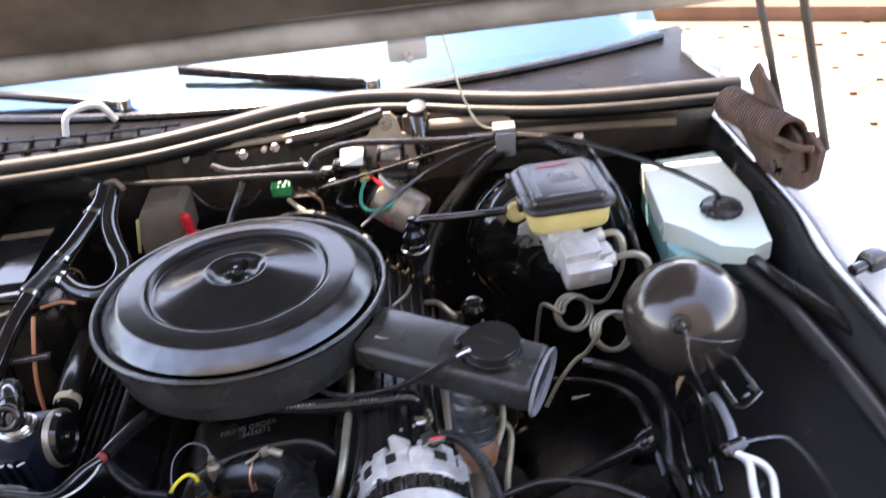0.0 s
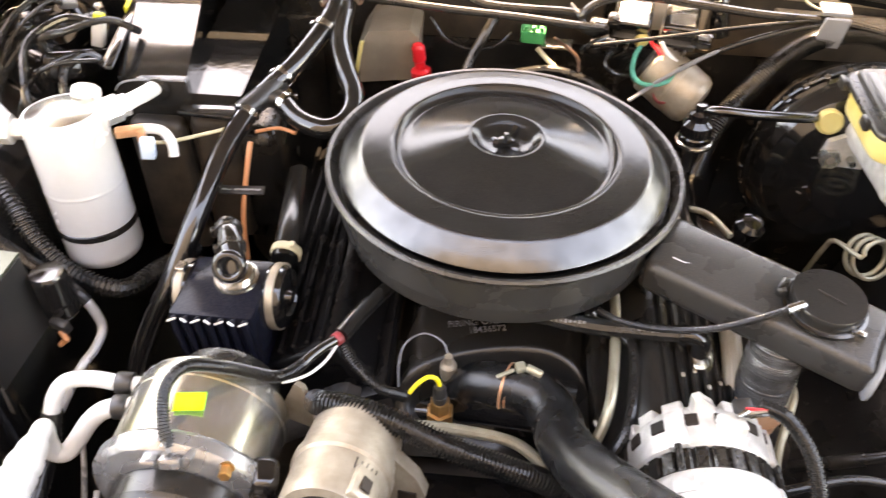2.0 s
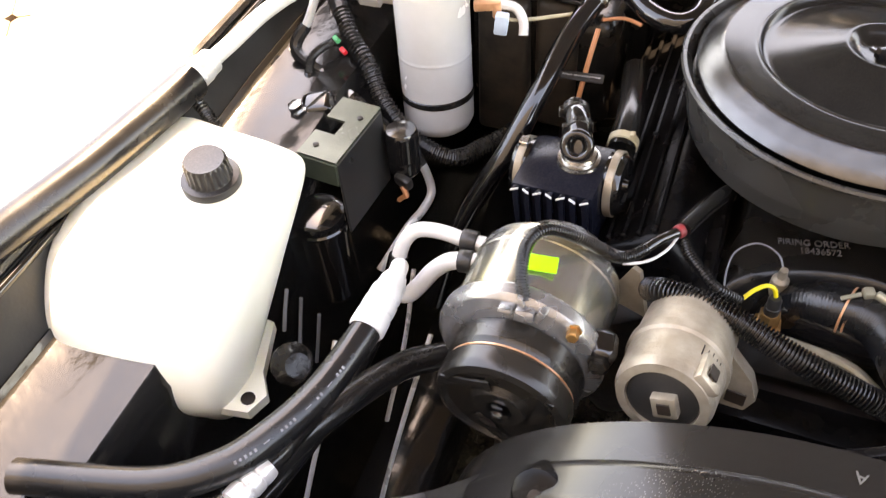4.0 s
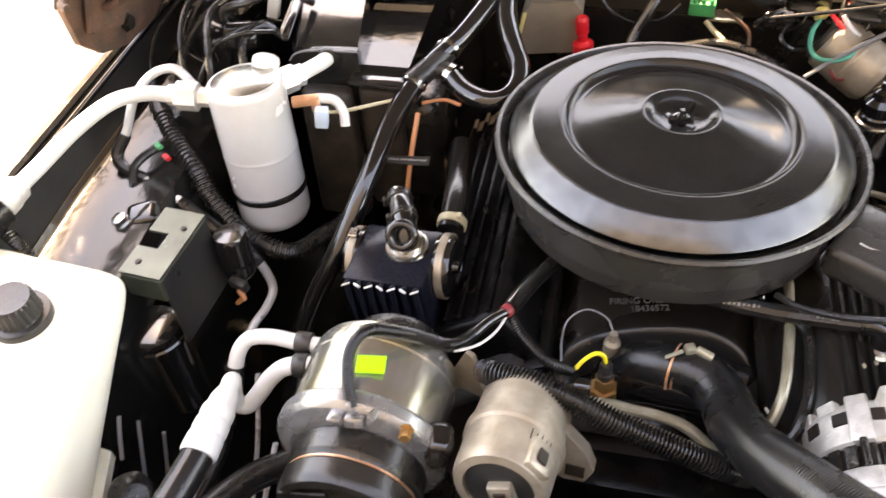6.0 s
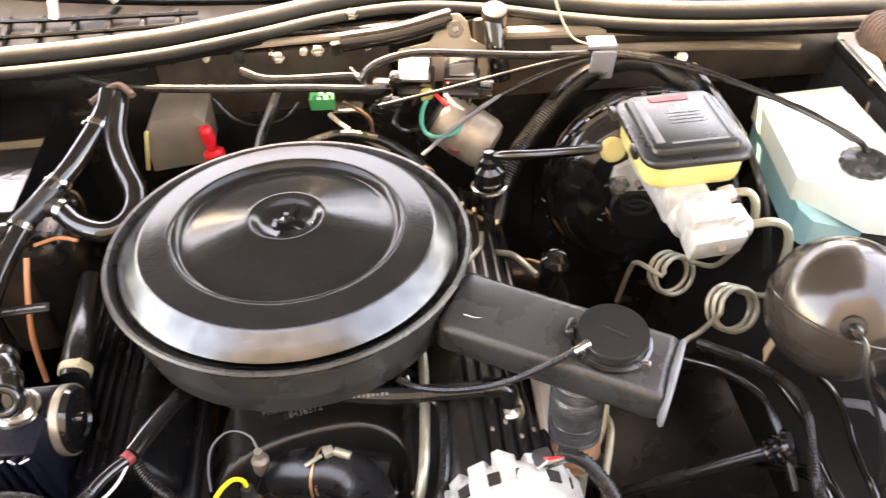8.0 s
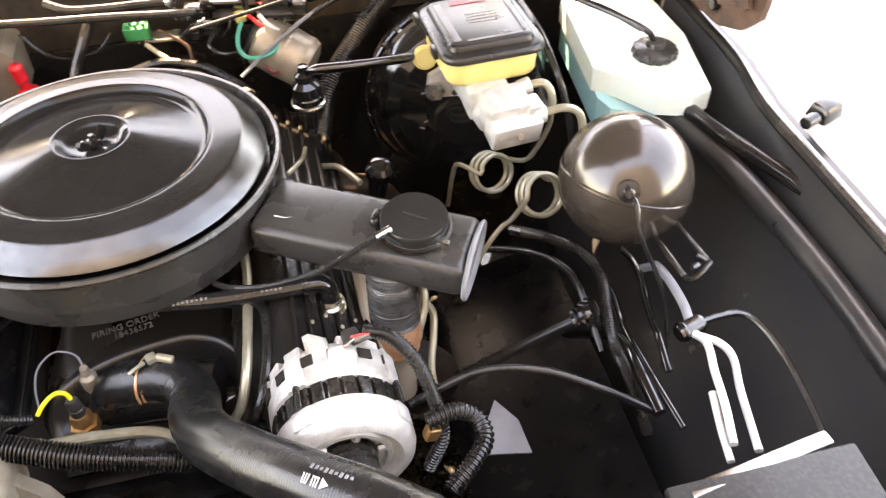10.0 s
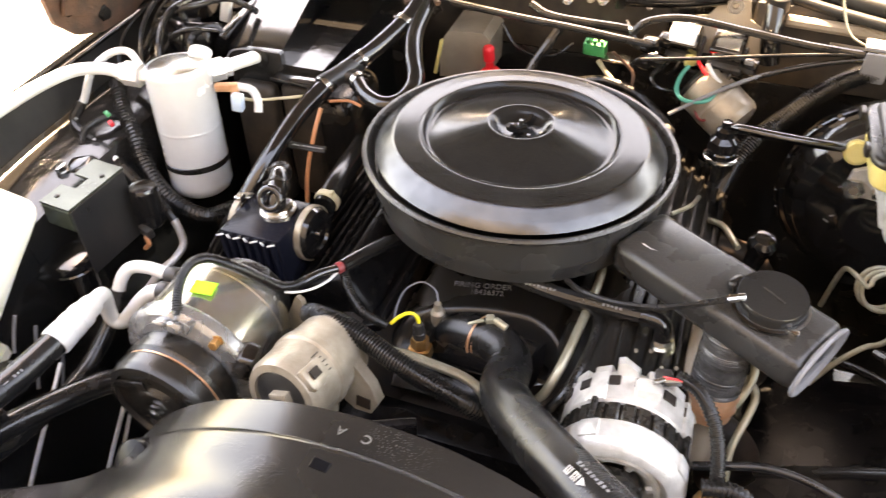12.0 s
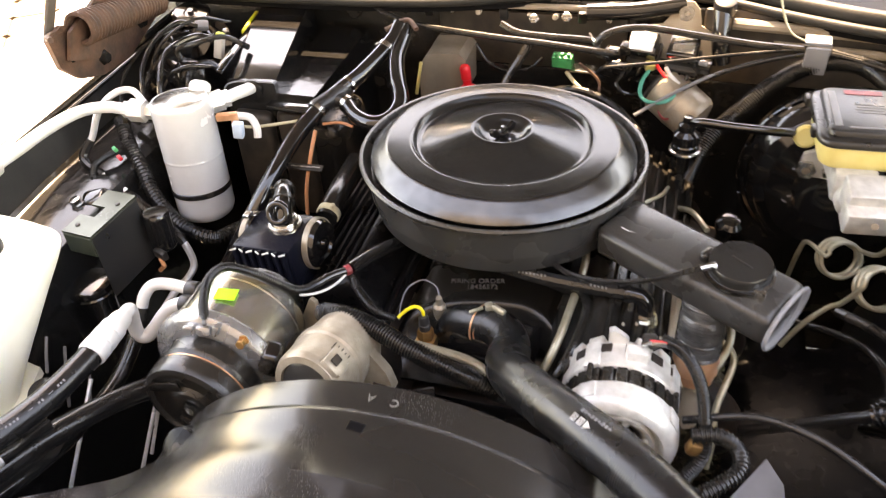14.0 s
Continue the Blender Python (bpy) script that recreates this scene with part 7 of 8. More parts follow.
def build_tensioner():
    t = thing("belt_tensioner", (-0.13, -0.34, 0.80), "dirty cast aluminium belt tensioner", "tensioner")
    m = axis((-0.113, -0.281, 0.831), (-0.11, -1, 0.23)) @ Matrix.Diagonal((0.94, 0.94, 1.16, 1))
    bm = B()
    lathe(bm, [(0, 0), (0.038, 0), (0.043, 0.006), (0.044, 0.040), (0.0465, 0.042), (0.0465, 0.050), (0.044, 0.052), (0.043, 0.082), (0.040, 0.088), (0.032, 0.089), (0.031, 0.084), (0, 0.084)], 48, m)
    part("housing", bm, TANALU, t)
    bm = B()
    lathe(bm, [(0, 0.082), (0.031, 0.082), (0.031, 0.0865), (0.028, 0.088), (0, 0.088)], 40, m)
    part("face", bm, PLASTIC, t, "black end face")
    bm = B()
    block(bm, (0.022, 0.022, 0.012), m @ pose(0.004, 0, 0.089, 0, 0, 20), 0.002)
    boss = part("square_boss", bm, TANALU, t)
    bm = B()
    block(bm, (0.011, 0.011, 0.002), m @ pose(0.004, 0, 0.0952, 0, 0, 20), 0.0003, 1)
    part("square_hole", bm, DARK, boss)
    bm = B()
    prism(bm, [(0.03, -0.03), (0.075, -0.055), (0.105, -0.05), (0.10, -0.02), (0.05, 0.02), (0.02, 0.03)], 0.014, m @ pose(0, 0, 0.045) @ pose(0, 0, 0, 0, 0, -70), 0.004)
    part("arm", bm, TANALU, t)
    bm = B()
    prism(bm, [(0.010, -0.030), (0.046, -0.048), (0.066, -0.046), (0.073, -0.030), (0.064, -0.010), (0.035, 0.018), (0.015, 0.028)], 0.012, m @ pose(0, 0, 0.018), 0.004, 2)
    block(bm, (0.012, 0.016, 0.018), m @ pose(0.033, 0.026, 0.076, 0, 0, 40), 0.003, 2)
    lobe = part("arm_lobe", bm, TANALU, t)
    bm = B()
    block(bm, (0.018, 0.014, 0.002), m @ pose(0.056, -0.034, 0.0302), 0.0005, 1)
    part("lobe_hole", bm, DARK, lobe)
    bm = B()
    prism(bm, [(-0.022, -0.01), (0.022, -0.01), (0.005, 0.036), (-0.003, 0.038)], 0.006, pose(-0.173, -0.254, 0.814, 80, 0, -18), 0.002)
    part("pointed_bracket", bm, TANALU, t, "pointed bracket")
    bm = B()
    block(bm, (0.024, 0.014, 0.026), m @ pose(0.027, 0.030, 0.074, 0, 0, -42), 0.003)
    notch = part("notch_block", bm, TANALU, t)
    bm = B()
    block(bm, (0.010, 0.002, 0.011), m @ pose(0.0305, 0.0352, 0.076, 0, 0, -42) @ pose(0, 0.0028, 0), 0.0005, 1)
    part("window_slot", bm, DARK, notch)
    for k in range(5):
        bm = B()
        block(bm, (0.0010, 0.0012, 0.010 - 0.003 * (k % 2)), m @ Matrix.Rotation(radians(38 + 7 * k), 4, "Z") @ pose(0.0437, 0, 0.060), 0.0003, 1)
        part("index_mark", bm, DARK, t)


def build_alternator():
    a = thing("alternator", (0.203, -0.31, 0.76), "cast aluminium alternator with dark stator slots", "alternator")
    m = axis((0.191, -0.240, 0.802), (0.03, -1, 0.03)) @ Matrix.Diagonal((0.945, 0.945, 1, 1))
    bm = B()
    lathe(bm, [(0, 0), (0.045, 0), (0.058, 0.004), (0.065, 0.012), (0.0665, 0.018), (0.0665, 0.046), (0.064, 0.048), (0, 0.048)], 64, m)
    rear = part("rear_housing", bm, CASTALU, a)
    for k in range(14):
        an = 2 * math.pi * k / 14 + 0.1
        bm = B()
        block(bm, (0.008, 0.0155, 0.012), m @ pose(0.0640 * math.cos(an), 0.0640 * math.sin(an), 0.023, 0, 0, math.degrees(an)), 0.001, 1)
        part("vent", bm, DARK, rear)
        an += math.pi / 14
        bm = B()
        block(bm, (0.010, 0.019, 0.013), m @ pose(0.0590 * math.cos(an), 0.0590 * math.sin(an), 0.006, 0, 0, math.degrees(an)), 0.0015, 1)
        part("rear_tooth", bm, CASTALU, rear)
    bm = B()
    prism(bm, [(-0.010, 0), (0.012, 0), (0.009, 0.010), (-0.004, 0.020), (-0.010, 0.018)], 0.010, pose(0.183, -0.246, 0.858, 78, 0, 10), 0.002, 1)
    block(bm, (0.024, 0.018, 0.020), pose(0.205, -0.268, 0.864, -8, 6, 8), 0.003, 2)
    part("mounting_spike", bm, CASTALU, rear, "pointed cast lug")
    bm = B()
    lathe(bm, [(0.05, 0.046), (0.0610, 0.046), (0.0610, 0.072), (0.05, 0.072)], 64, m)
    st = part("stator", bm, DARK, a, "dark laminated stator")
    for k in range(26):
        an = 2 * math.pi * (k + 0.5) / 26
        bm = B()
        block(bm, (0.006, 0.0125, 0.022), m @ pose(0.0625 * math.cos(an), 0.0625 * math.sin(an), 0.059, 0, 0, math.degrees(an)), 0.0015, 1)
        part("lamination", bm, BLACK, st)
    bm = B()
    lathe(bm, [(0.03, 0.070), (0.066, 0.070), (0.068, 0.073), (0.068, 0.090), (0.0655, 0.097), (0.060, 0.1015), (0.053, 0.103), (0.050, 0.101), (0.048, 0.096), (0.044, 0.095), (0.042, 0.098), (0.038, 0.098), (0.036, 0.093), (0.03, 0.092)], 64, m)
    front = part("front_housing", bm, CASTALU, a, "pale cast front housing")
    for k in range(6):
        an = 2 * math.pi * k / 6 + 0.2
        bm = B()
        block(bm, (0.014, 0.008, 0.005), m @ pose(0.036 * math.cos(an), 0.036 * math.sin(an), 0.0955, 0, 0, math.degrees(an)), 0.002, 1)
        part("spoke", bm, CASTALU, front)
    bm = B()
    lathe(bm, [(0, 0.088), (0.024, 0.088), (0.028, 0.098), (0.028, 0.104), (0.024, 0.107), (0.028, 0.110), (0.028, 0.122), (0.012, 0.124), (0, 0.124)], 36, m)
    part("pulley", bm, BLACK, a)
    for an in (-1.05, -2.6, 0.5, 2.1):
        bm = B()
        block(bm, (0.011, 0.020, 0.036), m @ pose(0.0640 * math.cos(an), 0.0640 * math.sin(an), 0.030, 0, 0, math.degrees(an)), 0.003, 2)
        lug = part("lug", bm, CASTALU, a)
        bm = B()
        block(bm, (0.011, 0.022, 0.020), m @ pose(0.0645 * math.cos(an), 0.0645 * math.sin(an), 0.081, 0, 0, math.degrees(an)), 0.003, 2)
        part("front_lug", bm, CASTALU, a)
        bm = B()
        can(bm, 0.0036, 0.046, 0.072, m @ pose(0.068 * math.cos(an), 0.068 * math.sin(an), 0), 0.0005, 12)
        part("through_bolt", bm, BLACK, lug)
    bm = B()
    block(bm, (0.016, 0.016, 0.011), pose(0.216, -0.252, 0.872, 10, 0, 12), 0.003)
    plug = part("plug", bm, PLASTIC, a, "black wiring plug")
    bm = B()
    block(bm, (0.012, 0.004, 0.006), pose(0.213, -0.262, 0.8775, 10, 0, 30), 0.001)
    part("spring_clip", bm, CHROME, plug, "bright spring clip")
    for k in range(3):
        bm = B()
        tube(bm, [(0.216 + 0.001 * k, -0.257 - 0.004 * k, 0.878), (0.224, -0.259 - 0.003 * k, 0.881), (0.233, -0.258 - 0.002 * k, 0.880)], 0.0017, 6)
        part("wire", bm, (RED, DUSTY, BLACK)[k], plug)
    w = thing("alternator_loom", (0.25, -0.3, 0.80), "corrugated loom that loops round the alternator", "wiring loom")
    bm = B()
    tube(bm, [(0.228, -0.252, 0.878), (0.250, -0.262, 0.876), (0.270, -0.286, 0.860), (0.280, -0.315, 0.832), (0.282, -0.33, 0.80), (0.268, -0.335, 0.76)], 0.0072, 12, ribs=0.0038)
    tube(bm, [(0.268, -0.33, 0.83), (0.293, -0.326, 0.832), (0.312, -0.332, 0.826), (0.316, -0.352, 0.82), (0.300, -0.372, 0.818), (0.275, -0.39, 0.812)], 0.0088, 12, ribs=0.0044)
    part("loom", bm, LOOM, w)
    bm = B()
    block(bm, (0.014, 0.012, 0.016), pose(0.272, -0.332, 0.815, 0, 20, 10), 0.003)
    part("orange_boot", bm, BRASS, w, "orange brown terminal boot")


def build_radiator_hose():
    h = thing("radiator_hose", (0.15, -0.4, 0.80), "thick black upper radiator hose with white print", "hose")
    bm = B()
    tube(bm, [(-0.022, -0.180, 0.755), (-0.014, -0.189, 0.783), (0.006, -0.196, 0.797), (0.035, -0.203, 0.804), (0.054, -0.217, 0.805), (0.064, -0.243, 0.812), (0.068, -0.276, 0.831), (0.083, -0.318, 0.860), (0.115, -0.365, 0.893), (0.160, -0.413, 0.920), (0.212, -0.458, 0.936), (0.268, -0.51, 0.94), (0.32, -0.57, 0.93), (0.35, -0.64, 0.90)], 0.0240, 26, ribs=0.0024, depth=0.007)
    hose = part("hose", bm, HOSE, h)
    centre = spline([(0.115, -0.365, 0.893), (0.160, -0.413, 0.920), (0.212, -0.458, 0.936), (0.268, -0.51, 0.94)], 0.002)
    def on_hose(s, angle):
        c = centre[int(s / 0.002)]
        along = (centre[int(s / 0.002) + 1] - c).normalized()
        side = along.cross(Vector((0, 0, 1))).normalized()
        out = side * math.cos(radians(angle)) + side.cross(along) * math.sin(radians(angle))
        return Matrix.Translation(c + out * 0.0241) @ Matrix((along, out.cross(along), out)).transposed().to_4x4()
    for k, (s, wide) in enumerate(((0.088, 0.0062), (0.096, 0.0066), (0.104, 0.0044))):
        bm = B()
        if k == 2:
            prism(bm, [(-0.003, -0.004), (0.0035, 0), (-0.003, 0.004)], 0.0008, on_hose(s, 70), 0.0002, 1)
        else:
            for d in (-0.35, 0.0, 0.35):
                block(bm, (wide * 0.18, 0.0075, 0.0008), on_hose(s, 70) @ pose(wide * d, 0, 0, 0, 0, -8 * d), 0.0002, 1)
            block(bm, (wide * 0.8, 0.0012, 0.0008), on_hose(s, 70) @ pose(0, 0.003 if k else -0.003, 0.0001), 0.0002, 1)
        part("print_mark", bm, PALE, hose, "blocky white printed mark")
    for k in range(9):
        bm = B()
        block(bm, (0.0024, 0.0042 - 0.0009 * (k % 3), 0.0008), on_hose(0.088 + 0.0042 * k, 94), 0.0002, 1)
        part("print_bar", bm, STRAP, hose)
    b = h
    for o in (0.018, 0.023):
        bm = B()
        lathe(bm, [(0.0239, -0.0012), (0.0252, -0.001), (0.0252, 0.001), (0.0239, 0.0012)], 28, axis((o, -0.199, 0.800), (1, -0.35, 0.12)))
        part("copper_clamp", bm, COPPER, b, "thin copper coloured clamp")
    bm = B()
    can(bm, 0.0042, -0.008, 0.008, axis((0.041, -0.200, 0.8305), (1, -0.35, -0.2)), 0.001, 12)
    block(bm, (0.010, 0.010, 0.008), pose(0.028, -0.196, 0.8295, 0, 0, 20), 0.002)
    block(bm, (0.018, 0.004, 0.003), pose(0.014, -0.203, 0.8275, 0, -14, 24), 0.001)
    part("clamp_screw", bm, TUBE, b, "pale clamp screw")


def build_front_engine_bits():
    l = thing("main_loom", (-0.03, -0.29, 0.82), "thick corrugated loom across the engine front", "wiring loom")
    bm = B()
    tube(bm, [(-0.156, -0.258, 0.836), (-0.146, -0.272, 0.855), (-0.120, -0.279, 0.863), (-0.085, -0.287, 0.862), (-0.031, -0.302, 0.850), (0.030, -0.311, 0.834), (0.075, -0.309, 0.815), (0.12, -0.29, 0.79)], 0.0116, 16, ribs=0.0034, depth=0.26)
    part("conduit", bm, LOOM, l)
    bm = B()
    tube(bm, [(0.066, -0.3105, 0.820), (0.075, -0.309, 0.815), (0.083, -0.306, 0.811)], 0.0122, 16, 0.004)
    part("tape_wrap", bm, RUBBER, l)
    bm = B()
    tube(bm, [(-0.125, -0.258, 0.805), (-0.06, -0.256, 0.808), (-0.02, -0.255, 0.804), (0.026, -0.258, 0.796), (0.058, -0.275, 0.785)], 0.0055, 10)
    single("bypass_pipe", bm, TUBE, "olive plated bypass pipe across the engine front", "pipe")
    s = thing("temperature_sensor", (-0.05, -0.215, 0.77), "brass temperature sensor with a black plug", "sensor")
    bm = B()
    m = axis((-0.046, -0.221, 0.781), (-0.03, 0.05, 1))
    lathe(bm, [(0, -0.01), (0.014, -0.01), (0.014, 0.003), (0.0105, 0.004), (0.0105, 0.016), (0.009, 0.018), (0, 0.018)], 6, m)
    part("body", bm, BRASS, s)
    bm = B()
    lathe(bm, [(0, 0.017), (0.0068, 0.017), (0.0072, 0.020), (0.0072, 0.026), (0.0064, 0.027), (0.0064, 0.036), (0.005, 0.039), (0, 0.039)], 16, m)
    part("plug", bm, PLASTIC, s)
    v = thing("vacuum_fitting", (-0.042, -0.173, 0.77), "tan vacuum fitting with a thin looped wire", "fitting")
    bm = B()
    lathe(bm, [(0, -0.015), (0.006, -0.015), (0.0085, -0.006), (0.0085, 0.008), (0.005, 0.012), (0.004, 0.022), (0, 0.022)], 14, pose(-0.042, -0.174, 0.787))
    part("body", bm, TANALU, v)
    bm = B()
    tube(bm, [(-0.042, -0.172, 0.806), (-0.050, -0.158, 0.812), (-0.070, -0.150, 0.812), (-0.088, -0.158, 0.802), (-0.092, -0.176, 0.792), (-0.09, -0.195, 0.78)], 0.0011, 6)
    part("wire_loop", bm, STRAP, v)
    for pts, r, mat, label in (
        ([(0.122, -0.05, 0.815), (0.125, -0.085, 0.820), (0.124, -0.118, 0.820), (0.120, -0.170, 0.820), (0.114, -0.218, 0.812), (0.102, -0.246, 0.79), (0.085, -0.252, 0.768)], 0.0052, TUBE, "olive plated fuel pipe beside the valve cover"),
        ([(0.09, -0.135, 0.825), (0.115, -0.140, 0.822), (0.133, -0.146, 0.824), (0.139, -0.172, 0.820), (0.133, -0.226, 0.815), (0.120, -0.257, 0.80), (0.10, -0.27, 0.78)], 0.0055, RUBBER, "thin black hose beside the valve cover"),
        ([(0.03, -0.140, 0.846), (0.09, -0.150, 0.845), (0.145, -0.147, 0.839), (0.185, -0.145, 0.8362)], 0.0088, RUBBER, "black breather hose to the valve cover"),
        ([(0.270, -0.10, 0.81), (0.292, -0.118, 0.808), (0.303, -0.127, 0.800), (0.307, -0.142, 0.790), (0.304, -0.156, 0.778), (0.293, -0.175, 0.763), (0.275, -0.195, 0.74)], 0.0046, TUBE, "olive plated pipe beside the hot air duct"),
        ([(0.270, -0.135, 0.775), (0.292, -0.139, 0.777), (0.306, -0.144, 0.773), (0.315, -0.150, 0.760), (0.312, -0.166, 0.745), (0.302, -0.197, 0.720), (0.303, -0.222, 0.690), (0.30, -0.24, 0.66)], 0.0044, TUBE, "second olive plated pipe beside the hot air duct"),
        ([(0.242, -0.02, 0.82), (0.245, -0.10, 0.805), (0.246, -0.16, 0.785), (0.25, -0.20, 0.75)], 0.0105, TANCASE, "dusty tan exhaust pipe behind the hot air duct"),
    ):
        bm = B()
        tube(bm, pts, r, 10)
        n = "pipe" if mat in (TUBE, TANCASE) else "hose"
        hose = single(n, bm, mat, label, n)
        if r == 0.0088:
            for k in range(14):
                x = 0.055 + 0.0045 * k if k < 9 else 0.140 + 0.0045 * k - 0.04
                bm = B()
                block(bm, (0.0026, 0.0034 - 0.0008 * (k % 3), 0.0008), pose(x, -0.1535 + 0.03 * max(0, x - 0.09), 0.8528 - 0.10 * max(0, x - 0.085), 34, 4, 0), 0.0002, 1)
                part("print_bar", bm, GREYINK, hose)


def build_fan_shroud():
    s = thing("fan_shroud", (0.0, -0.55, 0.55), "weathered black plastic fan shroud", "fan shroud")
    cx, cz = 0.008, 0.674
    bm = B()
    rows = []
    for k in range(45):
        a = radians(-100 + 200 * k / 44)
        sx, cz_ = math.sin(a), math.cos(a)
        row = []
        for y, r in ((-0.447, 0.284), (-0.444, 0.288), (-0.446, 0.2915), (-0.462, 0.2935), (-0.478, 0.2945), (-0.4815, 0.2975), (-0.486, 0.2985), (-0.505, 0.2985), (-0.530, 0.302), (-0.555, 0.312)):
            row.append((cx + r * sx, y, cz + r * cz_))
        for y, r in ((-0.575, 0.33), (-0.60, 0.34)):
            w = r / max(abs(sx), abs(cz_) * 1.22, 1e-3) if abs(sx) > 0.6 else r
            row.append((cx + max(-0.36, min(0.36, r * 1.04 * sx)), y, cz + r * cz_ * 0.93))
        rows.append(row)
    sheet(bm, rows, 0.004)
    part("barrel", bm, SHROUD, s)
    bm = B()
    rows = []
    for k in range(14):
        x = -0.50 + 0.022 * k
        rise = 0.055 * max(0.0, (x + 0.30) / 0.09) ** 1.6 if x > -0.30 else 0.0
        back = -0.60 + 0.52 * (x + 0.50)
        rows.append([(x, back + 0.002, 0.72 + rise), (x, back, 0.790 + rise), (x, back - 0.006, 0.799 + rise), (x, back - 0.05, 0.803 + rise), (x, back - 0.12, 0.800 + rise * 0.8), (x, back - 0.2, 0.79 + rise * 0.5)])
    sheet(bm, rows, 0.004)
    part("side_deck", bm, SHROUD, s)
    bm = B()
    can(bm, 0.021, -0.03, 0.008, axis((-0.188, -0.503, 0.890), (-0.25, -0.80, 0.85)), 0.005, 28)
    ear = part("mounting_ear", bm, COVER, s)
    bm = B()
    can(bm, 0.006, 0.008, 0.0095, axis((-0.188, -0.503, 0.890), (-0.25, -0.80, 0.85)), 0.0003, 16)
    part("hole", bm, DARK, ear)
    bm = B()
    block(bm, (0.015, 0.009, 0.0036), pose(-0.006, -0.498, 0.9710, 3, 0, -6), 0.0006, 1)
    part("square_slot", bm, COWLBLACK, s)
    for x, y, w in ((0.016, -0.4645, "C"), (-0.006, -0.4635, "A")):
        lettering("moulded_letter", w, 0.011, pose(x, y, 0.9683, 3, 2, 172), GREYINK, s, 0.0004)
    return s


def build_firewall_wiring():
    for pts, r, mat, ribs, label in (
        ([(-0.275, 0.285, 0.975), (-0.256, 0.280, 0.965), (-0.202, 0.264, 0.957), (-0.09, 0.255, 0.951), (0.007, 0.246, 0.950), (0.069, 0.236, 0.950), (0.11, 0.24, 0.945)], 0.0052, RUBBER, 0, "black cable along the firewall"),
        ([(-0.065, 0.275, 0.962), (-0.035, 0.262, 0.956), (0.015, 0.258, 0.955), (0.063, 0.257, 0.955), (0.09, 0.26, 0.95)], 0.0058, RUBBER, 0, "second black cable along the firewall"),
        ([(0.105, 0.262, 0.925), (0.085, 0.252, 0.938), (0.085, 0.25, 0.958), (0.105, 0.256, 0.972), (0.15, 0.262, 0.978), (0.22, 0.262, 0.972), (0.30, 0.258, 0.966), (0.38, 0.252, 0.966)], 0.0052, RUBBER, 0, "black hose arched over the relays"),
        ([(0.10, 0.225, 0.930), (0.18, 0.235, 0.940), (0.28, 0.246, 0.955), (0.37, 0.252, 0.968)], 0.0025, RUBBER, 0, "thin black wire across the firewall"),
        ([(0.15, 0.197, 0.872), (0.19, 0.215, 0.895), (0.24, 0.23, 0.922), (0.30, 0.243, 0.945), (0.36, 0.25, 0.96)], 0.0027, STRAP, 0, "grey tied wire bundle"),
        ([(0.21, 0.225, 0.905), (0.26, 0.235, 0.930), (0.32, 0.245, 0.95), (0.37, 0.25, 0.962)], 0.0035, RUBBER, 0, "taped black wire bundle"),
        ([(0.37, 0.255, 0.975), (0.345, 0.262, 0.985), (0.33, 0.275, 1.01), (0.318, 0.29, 1.05), (0.31, 0.31, 1.09), (0.302, 0.33, 1.12)], 0.0016, TUBE, 0, "thin wire that rises to the hood lamp"),
        ([(0.035, 0.285, 0.885), (0.055, 0.27, 0.872), (0.085, 0.25, 0.862), (0.11, 0.235, 0.855)], 0.0032, TANWIRE, 0, "pale wires from the green connector"),
        ([(0.0, 0.255, 0.86), (0.05, 0.25, 0.875), (0.10, 0.235, 0.872), (0.14, 0.205, 0.86), (0.16, 0.18, 0.85)], 0.007, LOOM, 0.004, "corrugated loom behind the air cleaner"),
        ([(-0.105, 0.27, 0.93), (-0.085, 0.262, 0.905), (-0.055, 0.258, 0.893), (-0.02, 0.262, 0.898), (0.0, 0.27, 0.915)], 0.0022, RUBBER, 0, "thin drooping black wire"),
        ([(-0.02, 0.285, 0.935), (-0.035, 0.265, 0.91), (-0.05, 0.25, 0.885), (-0.06, 0.23, 0.86)], 0.007, RUBBER, 0, "black hose that drops behind the air cleaner"),
        ([(0.055, 0.28, 0.905), (0.085, 0.272, 0.885), (0.09, 0.262, 0.87), (0.088, 0.25, 0.86)], 0.0022, RUST, 0, "thin red-brown wire along the firewall loom"),
        ([(0.500, 0.245, 0.945), (0.508, 0.18, 0.94), (0.512, 0.11, 0.935), (0.514, 0.05, 0.918), (0.522, 0.022, 0.88), (0.53, 0.0, 0.82)], 0.0045, RUBBER, 0, "black hose between booster and washer bottle"),
        ([(0.488, 0.24, 0.93), (0.494, 0.16, 0.92), (0.50, 0.09, 0.90), (0.505, 0.04, 0.86)], 0.006, LOOM, 0.004, "corrugated loom behind the master cylinder"),
        ([(-0.285, 0.063, 0.888), (-0.262, 0.075, 0.886), (-0.24, 0.07, 0.884)], 0.0022, ORANGEWIRE, 0, "thin copper coloured wire below the tee"),
        ([(0.27, 0.04, 0.80), (0.25, 0.075, 0.80), (0.232, 0.095, 0.79), (0.225, 0.11, 0.775)], 0.004, TUBE, 0, "dull tan plug lead behind the snorkel"),
        ([(0.185, 0.03, 0.84), (0.205, 0.06, 0.835), (0.212, 0.1, 0.82)], 0.0026, TUBE, 0, "dull tan wire beside the air cleaner"),
    ):
        if ribs:
            loom(label, pts, r, ribs, mat)
            continue
        bm = B()
        tube(bm, pts, r, 10)
        n = "hose" if r > 0.005 else "wire"
        single(n, bm, mat, label, n.replace("_", " "))
